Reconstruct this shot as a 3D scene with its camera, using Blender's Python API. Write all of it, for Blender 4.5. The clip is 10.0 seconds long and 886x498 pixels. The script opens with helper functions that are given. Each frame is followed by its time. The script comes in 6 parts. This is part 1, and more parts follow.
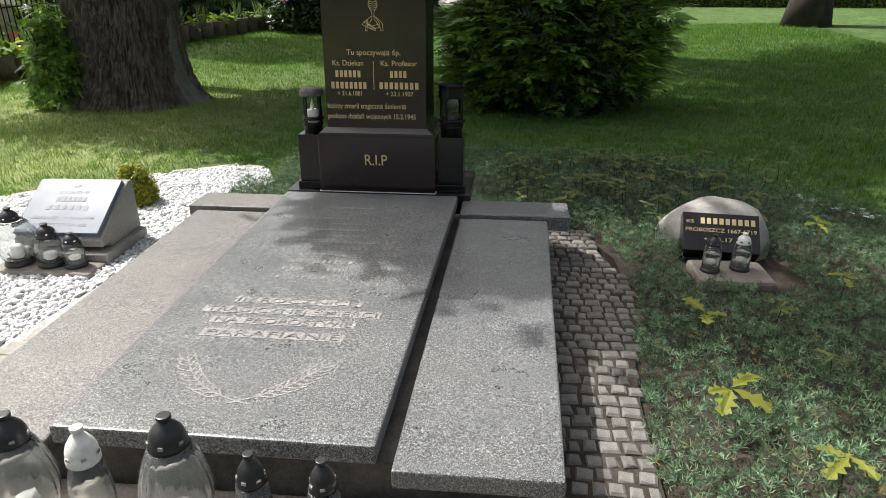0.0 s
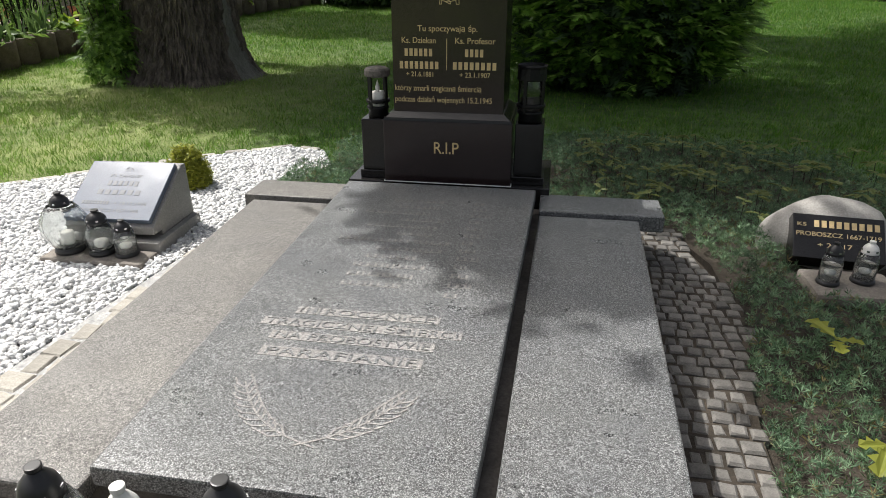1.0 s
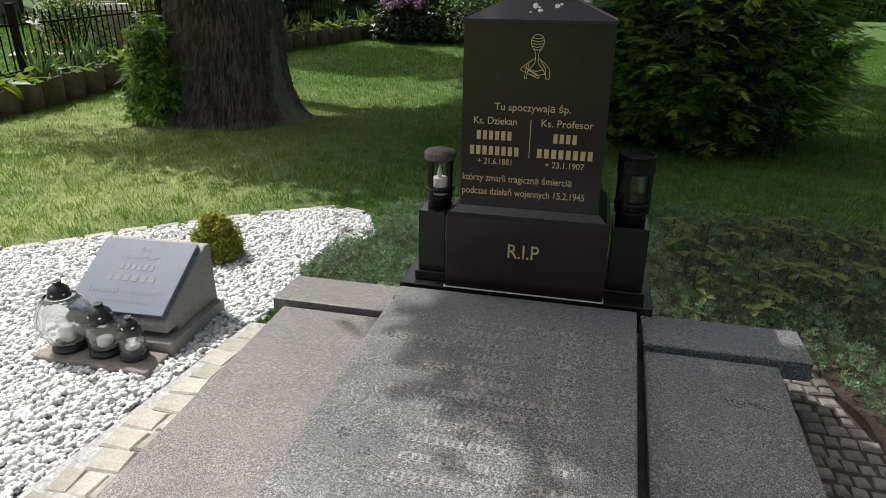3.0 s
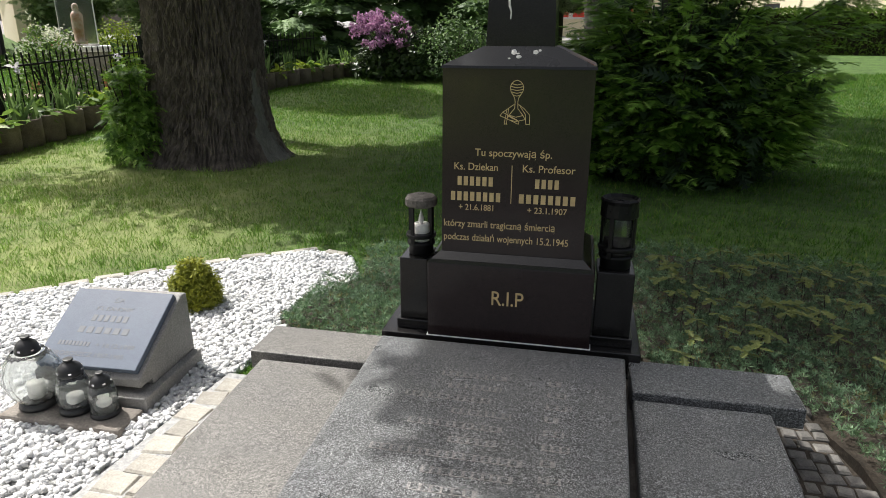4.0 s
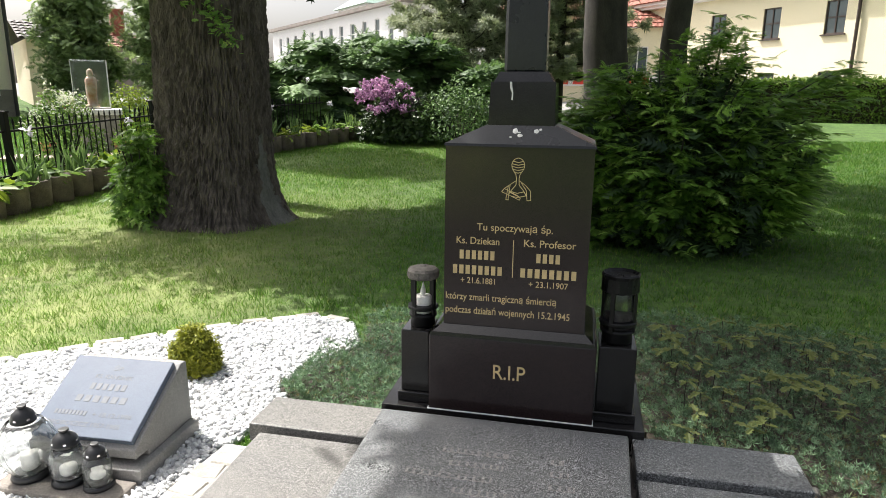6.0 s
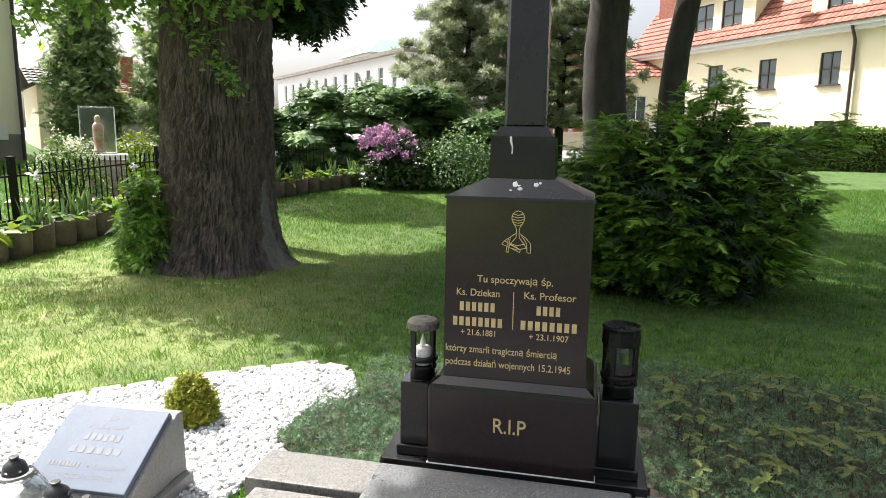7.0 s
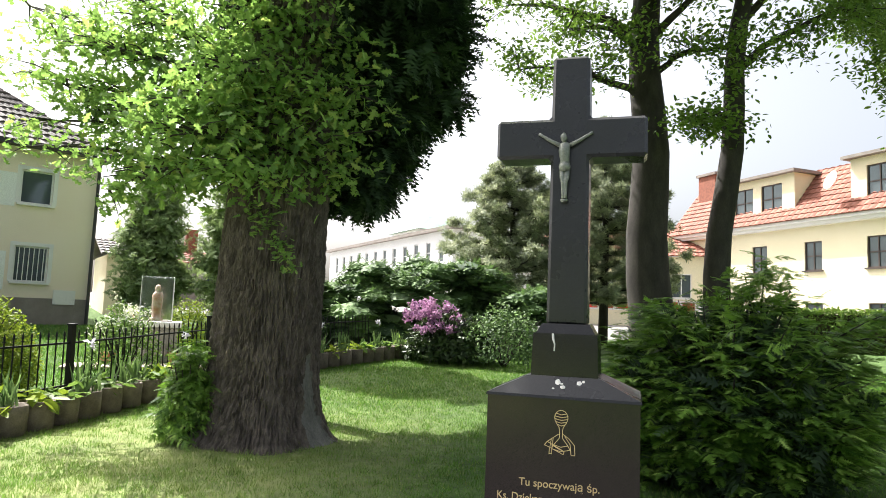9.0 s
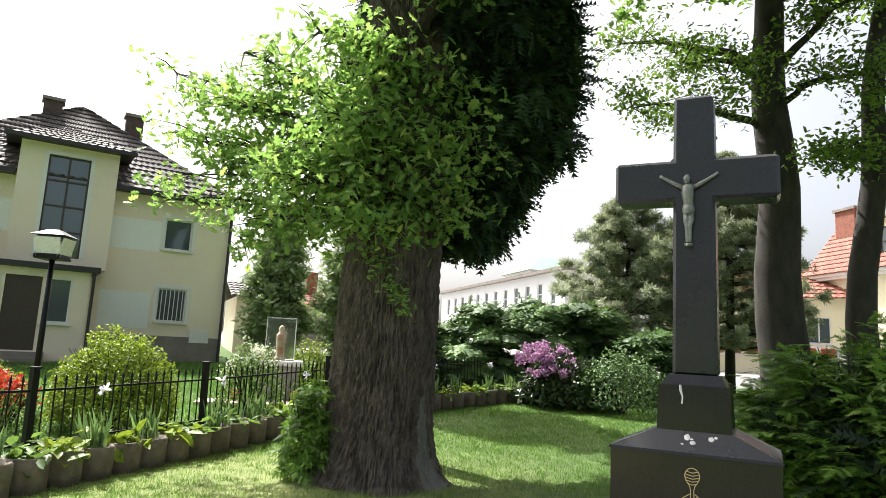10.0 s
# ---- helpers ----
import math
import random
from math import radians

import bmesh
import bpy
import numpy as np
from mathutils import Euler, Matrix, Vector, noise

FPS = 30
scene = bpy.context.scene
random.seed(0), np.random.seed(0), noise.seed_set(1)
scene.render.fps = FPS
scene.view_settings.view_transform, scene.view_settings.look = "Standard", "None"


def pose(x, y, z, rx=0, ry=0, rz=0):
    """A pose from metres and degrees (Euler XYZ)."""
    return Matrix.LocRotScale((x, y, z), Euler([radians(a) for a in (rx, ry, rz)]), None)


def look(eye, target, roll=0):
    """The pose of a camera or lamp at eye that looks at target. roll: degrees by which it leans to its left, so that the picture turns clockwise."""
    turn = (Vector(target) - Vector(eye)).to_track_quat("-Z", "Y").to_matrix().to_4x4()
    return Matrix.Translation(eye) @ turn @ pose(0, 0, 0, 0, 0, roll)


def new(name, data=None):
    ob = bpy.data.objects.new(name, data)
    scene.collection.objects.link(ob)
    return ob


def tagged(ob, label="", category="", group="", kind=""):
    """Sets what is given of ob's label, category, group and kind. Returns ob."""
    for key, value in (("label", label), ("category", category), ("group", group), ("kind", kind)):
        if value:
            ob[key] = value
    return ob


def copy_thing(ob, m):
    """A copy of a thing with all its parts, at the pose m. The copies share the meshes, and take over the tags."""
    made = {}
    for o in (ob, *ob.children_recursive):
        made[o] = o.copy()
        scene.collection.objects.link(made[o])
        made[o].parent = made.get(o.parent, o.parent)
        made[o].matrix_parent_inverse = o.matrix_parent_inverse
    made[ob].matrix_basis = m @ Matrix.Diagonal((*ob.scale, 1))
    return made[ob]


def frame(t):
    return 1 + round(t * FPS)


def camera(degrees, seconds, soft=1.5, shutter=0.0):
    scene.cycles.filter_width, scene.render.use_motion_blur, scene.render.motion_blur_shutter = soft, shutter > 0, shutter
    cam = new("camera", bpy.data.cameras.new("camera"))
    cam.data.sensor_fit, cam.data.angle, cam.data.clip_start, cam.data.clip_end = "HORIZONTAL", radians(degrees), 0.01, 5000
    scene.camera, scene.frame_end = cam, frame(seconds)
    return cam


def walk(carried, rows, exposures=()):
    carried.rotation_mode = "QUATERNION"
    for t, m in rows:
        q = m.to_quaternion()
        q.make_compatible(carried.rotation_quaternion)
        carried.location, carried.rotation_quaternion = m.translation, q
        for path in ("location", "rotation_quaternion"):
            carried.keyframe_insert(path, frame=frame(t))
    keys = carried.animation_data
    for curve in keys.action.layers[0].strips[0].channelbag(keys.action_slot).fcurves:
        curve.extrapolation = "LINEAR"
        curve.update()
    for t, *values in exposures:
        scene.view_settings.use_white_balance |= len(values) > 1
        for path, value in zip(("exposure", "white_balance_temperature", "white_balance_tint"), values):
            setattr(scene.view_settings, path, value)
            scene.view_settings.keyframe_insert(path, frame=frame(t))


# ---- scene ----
cam = camera(68.4, 10.0, soft=0.85)
PATH = [
    (0, (0.715, -3.593, 1.447), (0.54, -1.745, 0.702), 0.1),
    (0.5, (0.637, -3.426, 1.429), (0.323, -1.624, 0.619), -0.3),
    (1, (0.526, -3.267, 1.422), (0.221, -1.464, 0.613), -0.1),
    (1.5, (0.459, -3.072, 1.402), (0.139, -1.279, 0.575), 0.4),
    (2, (0.427, -2.828, 1.454), (0.003, -1.047, 0.649), 0.3),
    (2.5, (0.363, -2.688, 1.471), (-0.105, -0.911, 0.682), 0.4),
    (3, (0.248, -2.539, 1.531), (-0.179, -0.727, 0.799), 0.7),
    (4.5, (0.243, -2.459, 1.572), (-0.148, -0.589, 0.979), 0.2),
    (5, (0.231, -2.472, 1.59), (-0.167, -0.589, 1.048), 0.2),
    (6.5, (0.248, -2.462, 1.633), (-0.165, -0.548, 1.226), 0.8),
    (7, (0.246, -2.464, 1.65), (-0.173, -0.536, 1.323), 0.9),
    (7.5, (0.255, -2.486, 1.679), (-0.183, -0.546, 1.468), 0.9),
    (8, (0.257, -2.479, 1.699), (-0.203, -0.534, 1.631), 1.0),
    (8.5, (0.257, -2.485, 1.726), (-0.225, -0.545, 1.801), 1.3),
    (9, (0.256, -2.486, 1.741), (-0.309, -0.577, 1.931), 2.2),
    (9.5, (0.251, -2.495, 1.744), (-0.396, -0.621, 2.009), 2.6),
    (9.8, (0.245, -2.498, 1.752), (-0.5, -0.665, 2.043), 2.8),
    (10, (0.235, -2.5, 1.76), (-0.645, -0.729, 2.06), 3.0),
]
walk(cam, [(t, look(eye, target, roll)) for t, eye, target, roll in PATH],
     exposures=[(0.0, 0.44), (1.5, 0.08), (3.0, 0.06), (4.5, 0.48), (6.5, 1.0), (8.5, 1.4), (10.0, 1.15)])

# ---- world and sun ----
SUN_AZ = Vector((-0.902, 0.431, 0.0))
SUN_EL = radians(55)
world = bpy.data.worlds.new("world")
scene.world = world
world.use_nodes = True
wt = world.node_tree
sky = wt.nodes.new("ShaderNodeTexSky")
sky.sky_type = "NISHITA"
sky.sun_disc = False
sky.sun_elevation = SUN_EL
sky.sun_rotation = math.atan2(SUN_AZ.x, SUN_AZ.y)
sky.air_density, sky.dust_density = 0.8, 7.5
sky.ozone_density = 0.4
wt.nodes["Background"].inputs["Strength"].default_value = 0.13
haze = wt.nodes.new("ShaderNodeHueSaturation")
haze.inputs["Saturation"].default_value, haze.inputs["Value"].default_value = 0.5, 1.05
wt.links.new(sky.outputs["Color"], haze.inputs["Color"])
wt.links.new(haze.outputs["Color"], wt.nodes["Background"].inputs["Color"])
sun = new("sun", bpy.data.lights.new("sun", "SUN"))
sun.data.energy, sun.data.angle, sun.data.color = 4.8, radians(0.53), (1.0, 0.972, 0.93)
SUN_DIR = SUN_AZ.normalized() * math.cos(SUN_EL) + Vector((0, 0, math.sin(SUN_EL)))
sun.matrix_world = look(SUN_DIR * 60, (0, 0, 0))


# ---- materials ----
def nodes_of(name):
    m = bpy.data.materials.new(name)
    m.use_nodes = True
    t = m.node_tree
    return m, t, t.nodes["Principled BSDF"]


def ramp(t, fac, stops):
    r = t.nodes.new("ShaderNodeValToRGB")
    el = r.color_ramp.elements
    while len(el) < len(stops):
        el.new(0.5)
    for e, (p, c) in zip(el, stops):
        e.position, e.color = p, (*c, 1)
    t.links.new(fac, r.inputs[0])
    return r.outputs[0]


def noise_tex(t, scale, detail=4, rough=0.6, stretch=None):
    co = t.nodes.new("ShaderNodeTexCoord")
    n = t.nodes.new("ShaderNodeTexNoise")
    n.inputs["Scale"].default_value, n.inputs["Detail"].default_value, n.inputs["Roughness"].default_value = scale, detail, rough
    if stretch:
        mp = t.nodes.new("ShaderNodeMapping")
        mp.inputs["Scale"].default_value = stretch
        t.links.new(co.outputs["Object"], mp.inputs[0])
        t.links.new(mp.outputs[0], n.inputs["Vector"])
    else:
        t.links.new(co.outputs["Object"], n.inputs["Vector"])
    return n.outputs["Fac"]


def mixc(t, fac, a, b, mode="MIX"):
    m = t.nodes.new("ShaderNodeMix")
    m.data_type, m.blend_type = "RGBA", mode
    for s, v in ((m.inputs[0], fac), (m.inputs[6], a), (m.inputs[7], b)):
        if isinstance(v, (int, float)):
            s.default_value = v
        elif isinstance(v, tuple):
            s.default_value = (*v, 1)
        else:
            t.links.new(v, s)
    return m.outputs[2]


def bumped(t, b, height, strength, dist):
    n = t.nodes.new("ShaderNodeBump")
    n.inputs["Strength"].default_value, n.inputs["Distance"].default_value = strength, dist
    t.links.new(height, n.inputs["Height"])
    t.links.new(n.outputs[0], b.inputs["Normal"])


def rough_stuff(name, dark, light, scale=8, rough=0.8, grain=120, bump=0.4, dist=0.004, per_object=0.0, stretch=None, metal=0.0, island=0.0):
    """A surface with two scales of variation: blotches between two colours, and fine grain that also makes relief."""
    m, t, b = nodes_of(name)
    big = noise_tex(t, scale, 5, 0.6, stretch)
    fine = noise_tex(t, grain, 3, 0.7, stretch)
    col = ramp(t, big, [(0.3, dark), (0.7, light)])
    g = ramp(t, fine, [(0.3, (0.7, 0.7, 0.7)), (0.7, (1.15, 1.15, 1.15))])
    col = mixc(t, 1.0, col, g, "MULTIPLY")
    if per_object or island:
        src = t.nodes.new("ShaderNodeObjectInfo").outputs["Random"] if per_object else t.nodes.new("ShaderNodeNewGeometry").outputs["Random Per Island"]
        k = per_object or island
        v = ramp(t, src, [(0.0, (1 - k,) * 3), (1.0, (1 + k * 0.6,) * 3)])
        col = mixc(t, 1.0, col, v, "MULTIPLY")
    t.links.new(col, b.inputs["Base Color"])
    b.inputs["Roughness"].default_value, b.inputs["Metallic"].default_value = rough, metal
    bumped(t, b, fine, bump, dist)
    return m


def plain(name, c, rough=0.5, metal=0.0):
    m, t, b = nodes_of(name)
    n = noise_tex(t, 40, 4, 0.6)
    t.links.new(ramp(t, n, [(0.3, tuple(v * 0.82 for v in c)), (0.7, tuple(min(1, v * 1.1) for v in c))]), b.inputs["Base Color"])
    b.inputs["Roughness"].default_value, b.inputs["Metallic"].default_value = rough, metal
    return m


def leafy(name, dark, light, trans=0.35, rough=0.5, odd=None):
    m, t, b = nodes_of(name)
    isl = t.nodes.new("ShaderNodeNewGeometry").outputs["Random Per Island"]
    stops = [(0.0, dark), (0.85, light)] + ([(0.96, odd)] if odd else [])
    col = ramp(t, isl, stops)
    col = mixc(t, 1.0, col, ramp(t, noise_tex(t, 1.3, 2), [(0.3, (0.72, 0.74, 0.75)), (0.7, (1.12, 1.1, 1.0))]), "MULTIPLY")
    b.inputs["Roughness"].default_value = rough
    b.inputs["Specular IOR Level"].default_value = 0.28
    t.links.new(col, b.inputs["Base Color"])
    tr = t.nodes.new("ShaderNodeBsdfTranslucent")
    tc = mixc(t, 0.4, col, (light[0] * 1.15, light[1] * 1.2, light[2] * 0.7))
    t.links.new(tc, tr.inputs["Color"])
    mx = t.nodes.new("ShaderNodeMixShader")
    mx.inputs[0].default_value = trans
    t.links.new(b.outputs[0], mx.inputs[1])
    t.links.new(tr.outputs[0], mx.inputs[2])
    t.links.new(mx.outputs[0], t.nodes["Material Output"].inputs[0])
    return m


def granite(name, stops, rough, grain=330, worn=0.0):
    m, t, b = nodes_of(name)
    f1 = noise_tex(t, grain, 2, 0.8)
    f2 = noise_tex(t, grain * 0.37, 2, 0.7)
    col = mixc(t, 0.25, ramp(t, f1, stops), ramp(t, f2, stops))
    blot = ramp(t, noise_tex(t, 3.2, 5, 0.65), [(0.3, (0.82, 0.83, 0.85)), (0.75, (1.08, 1.08, 1.05))])
    t.links.new(mixc(t, 1.0, col, blot, "MULTIPLY"), b.inputs["Base Color"])
    t.links.new(ramp(t, noise_tex(t, 5, 4), [(0.3, (rough * 0.75,) * 3), (0.75, (min(1, rough * 1.3 + worn),) * 3)]), b.inputs["Roughness"])
    bumped(t, b, f1, 0.12, 0.001)
    return m


def glass(name, tint, rough=0.05, clear=1.0):
    m, t, b = nodes_of(name)
    b.inputs["Base Color"].default_value = (*tint, 1)
    b.inputs["Roughness"].default_value, b.inputs["Transmission Weight"].default_value, b.inputs["IOR"].default_value = rough, clear, 1.45
    return m


GRANITE = granite("grey_granite", [(0.39, (0.011, 0.0115, 0.012)), (0.475, (0.07, 0.072, 0.074)), (0.55, (0.15, 0.154, 0.155)), (0.64, (0.6, 0.61, 0.61))], 0.34, 290)
# Browner, duller granite, used only on the left slab and band.
GRANITE_DULL = granite("dull_brown_granite", [(0.39, (0.025, 0.024, 0.022)), (0.475, (0.1, 0.095, 0.088)), (0.55, (0.175, 0.167, 0.155)), (0.64, (0.44, 0.42, 0.39))], 0.6, 290)
GRANITE_CUT = granite("cut_granite", [(0.36, (0.08, 0.078, 0.075)), (0.5, (0.26, 0.25, 0.24)), (0.66, (0.58, 0.56, 0.53))], 0.8, 260)
RUSTGREY = rough_stuff("dusty_iron", (0.05, 0.045, 0.04), (0.2, 0.18, 0.16), 25, 0.75, 160, 0.5, 0.002)
BLACK = granite("black_granite", [(0.35, (0.008, 0.0075, 0.0075)), (0.55, (0.017, 0.016, 0.0155)), (0.75, (0.036, 0.034, 0.033))], 0.14, 500, 0.06)
BROWNBLACK = granite("brown_black_granite", [(0.35, (0.013, 0.0085, 0.0088)), (0.55, (0.028, 0.0185, 0.019)), (0.75, (0.052, 0.037, 0.037))], 0.14, 420, 0.08)
# Greyer base colour stands in for sky reflected in cross and cap.
GREYBLACK = granite("sky_greyed_granite", [(0.35, (0.012, 0.0125, 0.0135)), (0.55, (0.025, 0.026, 0.028)), (0.75, (0.05, 0.051, 0.054))], 0.24, 420, 0.12)
# Sky reflection is painted into the tablet plate as a pale blue base colour.
SKYPLATE = granite("sky_blue_plate", [(0.35, (0.105, 0.125, 0.17)), (0.55, (0.16, 0.19, 0.24)), (0.75, (0.2, 0.24, 0.31))], 0.14, 420, 0.0)
for n in SKYPLATE.node_tree.nodes:
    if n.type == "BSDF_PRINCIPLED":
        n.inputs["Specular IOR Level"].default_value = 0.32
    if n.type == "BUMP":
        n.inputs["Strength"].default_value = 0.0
GOLD = plain("gilded_letters", (0.66, 0.5, 0.26), 0.5, 0.15)
GREYLET = plain("pale_letters", (0.13, 0.14, 0.16), 0.6)
CONCRETE = rough_stuff("weathered_concrete", (0.16, 0.14, 0.12), (0.3, 0.27, 0.235), 6, 0.9, 90, 0.6, 0.004)
PLINTH = rough_stuff("dark_plinth", (0.06, 0.055, 0.05), (0.15, 0.135, 0.12), 7, 0.9, 90, 0.6, 0.004)
SETT = rough_stuff("granite_sett", (0.12, 0.115, 0.105), (0.25, 0.235, 0.215), 14, 0.85, 160, 0.5, 0.003, per_object=0.3)
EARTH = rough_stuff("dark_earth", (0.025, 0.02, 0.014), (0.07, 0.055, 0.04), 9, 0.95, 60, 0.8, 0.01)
PEBBLE = rough_stuff("white_pebbles", (0.62, 0.63, 0.65), (0.84, 0.83, 0.8), 30, 0.6, 200, 0.2, 0.001, island=0.3)
GRIT = rough_stuff("pale_grit", (0.3, 0.3, 0.3), (0.6, 0.6, 0.58), 40, 0.9, 120, 0.9, 0.01)
PALESETT = rough_stuff("pale_broken_stone", (0.32, 0.3, 0.26), (0.5, 0.475, 0.42), 12, 0.85, 120, 0.6, 0.004, per_object=0.25)
SOIL_GRASS = rough_stuff("lawn_ground", (0.035, 0.085, 0.012), (0.1, 0.19, 0.035), 1.6, 0.95, 55, 0.9, 0.02)
GRASS = leafy("grass", (0.03, 0.1, 0.012), (0.135, 0.3, 0.042), 0.4, 0.5, (0.34, 0.36, 0.12))


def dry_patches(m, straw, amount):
    """Dry straw patches, stronger on the open left, painting that sunlit side lighter."""
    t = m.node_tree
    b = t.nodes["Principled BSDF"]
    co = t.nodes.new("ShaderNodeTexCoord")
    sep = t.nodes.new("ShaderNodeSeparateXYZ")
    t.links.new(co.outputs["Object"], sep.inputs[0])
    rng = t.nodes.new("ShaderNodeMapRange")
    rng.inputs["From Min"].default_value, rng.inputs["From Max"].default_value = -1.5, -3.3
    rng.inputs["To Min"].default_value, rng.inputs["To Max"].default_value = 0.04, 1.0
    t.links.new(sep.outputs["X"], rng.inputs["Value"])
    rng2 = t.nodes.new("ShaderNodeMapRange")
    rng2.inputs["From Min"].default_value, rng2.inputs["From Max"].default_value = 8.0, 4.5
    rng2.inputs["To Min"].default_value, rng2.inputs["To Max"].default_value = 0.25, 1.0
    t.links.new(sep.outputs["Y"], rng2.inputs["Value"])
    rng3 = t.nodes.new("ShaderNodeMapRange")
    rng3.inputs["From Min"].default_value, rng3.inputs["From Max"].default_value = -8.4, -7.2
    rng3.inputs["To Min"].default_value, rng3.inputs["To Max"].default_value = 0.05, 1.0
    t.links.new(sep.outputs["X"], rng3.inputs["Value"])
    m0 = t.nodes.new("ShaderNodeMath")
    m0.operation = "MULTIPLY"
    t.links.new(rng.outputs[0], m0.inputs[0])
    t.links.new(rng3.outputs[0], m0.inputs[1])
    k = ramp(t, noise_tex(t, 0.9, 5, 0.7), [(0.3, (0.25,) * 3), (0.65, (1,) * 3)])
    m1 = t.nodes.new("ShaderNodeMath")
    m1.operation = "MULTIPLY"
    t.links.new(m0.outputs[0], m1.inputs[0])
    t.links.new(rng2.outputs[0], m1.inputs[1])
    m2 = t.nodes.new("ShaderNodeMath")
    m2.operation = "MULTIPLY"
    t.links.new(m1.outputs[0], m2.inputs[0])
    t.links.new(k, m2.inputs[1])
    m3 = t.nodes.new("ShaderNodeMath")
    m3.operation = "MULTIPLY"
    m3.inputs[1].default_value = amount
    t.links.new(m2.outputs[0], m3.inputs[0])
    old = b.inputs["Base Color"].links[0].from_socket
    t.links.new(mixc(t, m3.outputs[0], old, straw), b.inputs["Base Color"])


def tufted(m, scale, lo, hi):
    """Darker and lighter clumps, a hand's width across."""
    t = m.node_tree
    b = t.nodes["Principled BSDF"]
    k = ramp(t, noise_tex(t, scale, 4, 0.7), [(0.36, lo), (0.64, hi)])
    t.links.new(mixc(t, 1.0, b.inputs["Base Color"].links[0].from_socket, k, "MULTIPLY"), b.inputs["Base Color"])


tufted(GRASS, 9, (0.55, 0.6, 0.5), (1.25, 1.2, 1.2))
tufted(SOIL_GRASS, 9, (0.45, 0.5, 0.4), (1.2, 1.15, 1.1))
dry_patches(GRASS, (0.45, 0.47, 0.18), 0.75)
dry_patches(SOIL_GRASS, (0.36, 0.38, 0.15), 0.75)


def grey_beyond(m, grey):
    """Grey put on unseen ground behind the hedge, against green bounce on the walls."""
    t = m.node_tree
    b = t.nodes["Principled BSDF"]
    co = t.nodes.new("ShaderNodeTexCoord")
    sep = t.nodes.new("ShaderNodeSeparateXYZ")
    t.links.new(co.outputs["Object"], sep.inputs[0])
    rng = t.nodes.new("ShaderNodeMapRange")
    rng.inputs["From Min"].default_value, rng.inputs["From Max"].default_value = 25.5, 27.0
    t.links.new(sep.outputs["Y"], rng.inputs["Value"])
    old = b.inputs["Base Color"].links[0].from_socket
    t.links.new(mixc(t, rng.outputs[0], old, grey), b.inputs["Base Color"])


grey_beyond(SOIL_GRASS, (0.27, 0.26, 0.25))
BARK = rough_stuff("oak_bark", (0.05, 0.041, 0.033), (0.185, 0.153, 0.124), 9, 0.95, 60, 1.0, 0.02, stretch=(1, 1, 0.35))
BAREWOOD = rough_stuff("bare_grey_wood", (0.11, 0.108, 0.092), (0.22, 0.215, 0.185), 7, 0.9, 60, 0.6, 0.006, stretch=(1, 1, 0.25))
BARK2 = rough_stuff("smooth_bark", (0.02, 0.017, 0.014), (0.06, 0.051, 0.042), 5, 0.9, 60, 0.6, 0.008, stretch=(1, 1, 0.4))
OAK = leafy("oak_leaves", (0.09, 0.2, 0.05), (0.3, 0.46, 0.14), 0.55, 0.35, (0.42, 0.5, 0.14))
MAPLE = leafy("ash_leaves", (0.06, 0.13, 0.025), (0.18, 0.29, 0.055), 0.5)
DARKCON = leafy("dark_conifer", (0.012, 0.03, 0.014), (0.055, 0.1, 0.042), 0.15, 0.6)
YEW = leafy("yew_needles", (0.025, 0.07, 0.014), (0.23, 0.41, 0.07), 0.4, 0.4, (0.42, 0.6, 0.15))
JUNI = leafy("creeping_juniper", (0.024, 0.06, 0.035), (0.23, 0.36, 0.22), 0.2, 0.6, (0.18, 0.14, 0.06))
SPREAD = leafy("spreading_juniper", (0.02, 0.052, 0.022), (0.18, 0.29, 0.11), 0.18, 0.6)
PINE = leafy("pine_needles", (0.1, 0.13, 0.085), (0.45, 0.49, 0.34), 0.25, 0.6)
THUJA = leafy("thuja", (0.09, 0.15, 0.065), (0.42, 0.52, 0.27), 0.25, 0.6)
GOLDTHUJA = leafy("golden_thuja", (0.13, 0.16, 0.02), (0.38, 0.39, 0.05), 0.25, 0.6)
LIME = leafy("light_shrub", (0.1, 0.17, 0.02), (0.3, 0.38, 0.05), 0.35, 0.5)
ROSE = leafy("rose_foliage", (0.05, 0.11, 0.03), (0.2, 0.31, 0.08), 0.35, 0.5)
HEDGE = leafy("hedge_leaves", (0.06, 0.12, 0.02), (0.18, 0.28, 0.05), 0.25, 0.5)
IRIS = leafy("iris_blades", (0.07, 0.14, 0.06), (0.2, 0.3, 0.12), 0.3, 0.5)
YELLOWLEAF = leafy("yellow_seedling", (0.1, 0.15, 0.03), (0.34, 0.35, 0.06), 0.4, 0.5, (0.28, 0.14, 0.06))
SHADEOLIVE = leafy("shaded_olive_seedling", (0.06, 0.09, 0.03), (0.19, 0.22, 0.07), 0.35, 0.5, (0.22, 0.13, 0.06))
PURPLE = leafy("rhododendron_bloom", (0.28, 0.11, 0.31), (0.54, 0.31, 0.55), 0.3, 0.6)
RHODO = leafy("rhododendron_leaf", (0.025, 0.05, 0.02), (0.07, 0.11, 0.04), 0.15, 0.4)
LILAC = leafy("iris_bloom", (0.45, 0.4, 0.65), (0.75, 0.72, 0.88), 0.4, 0.6)
WHITEFL = leafy("white_bloom", (0.7, 0.68, 0.66), (0.85, 0.84, 0.82), 0.3, 0.6)
REDFL = leafy("red_bloom", (0.5, 0.03, 0.02), (0.75, 0.09, 0.06), 0.3, 0.6)
IRON = plain("black_iron", (0.012, 0.012, 0.013), 0.45, 0.6)
PLASTIC = plain("black_plastic", (0.02, 0.02, 0.021), 0.38)
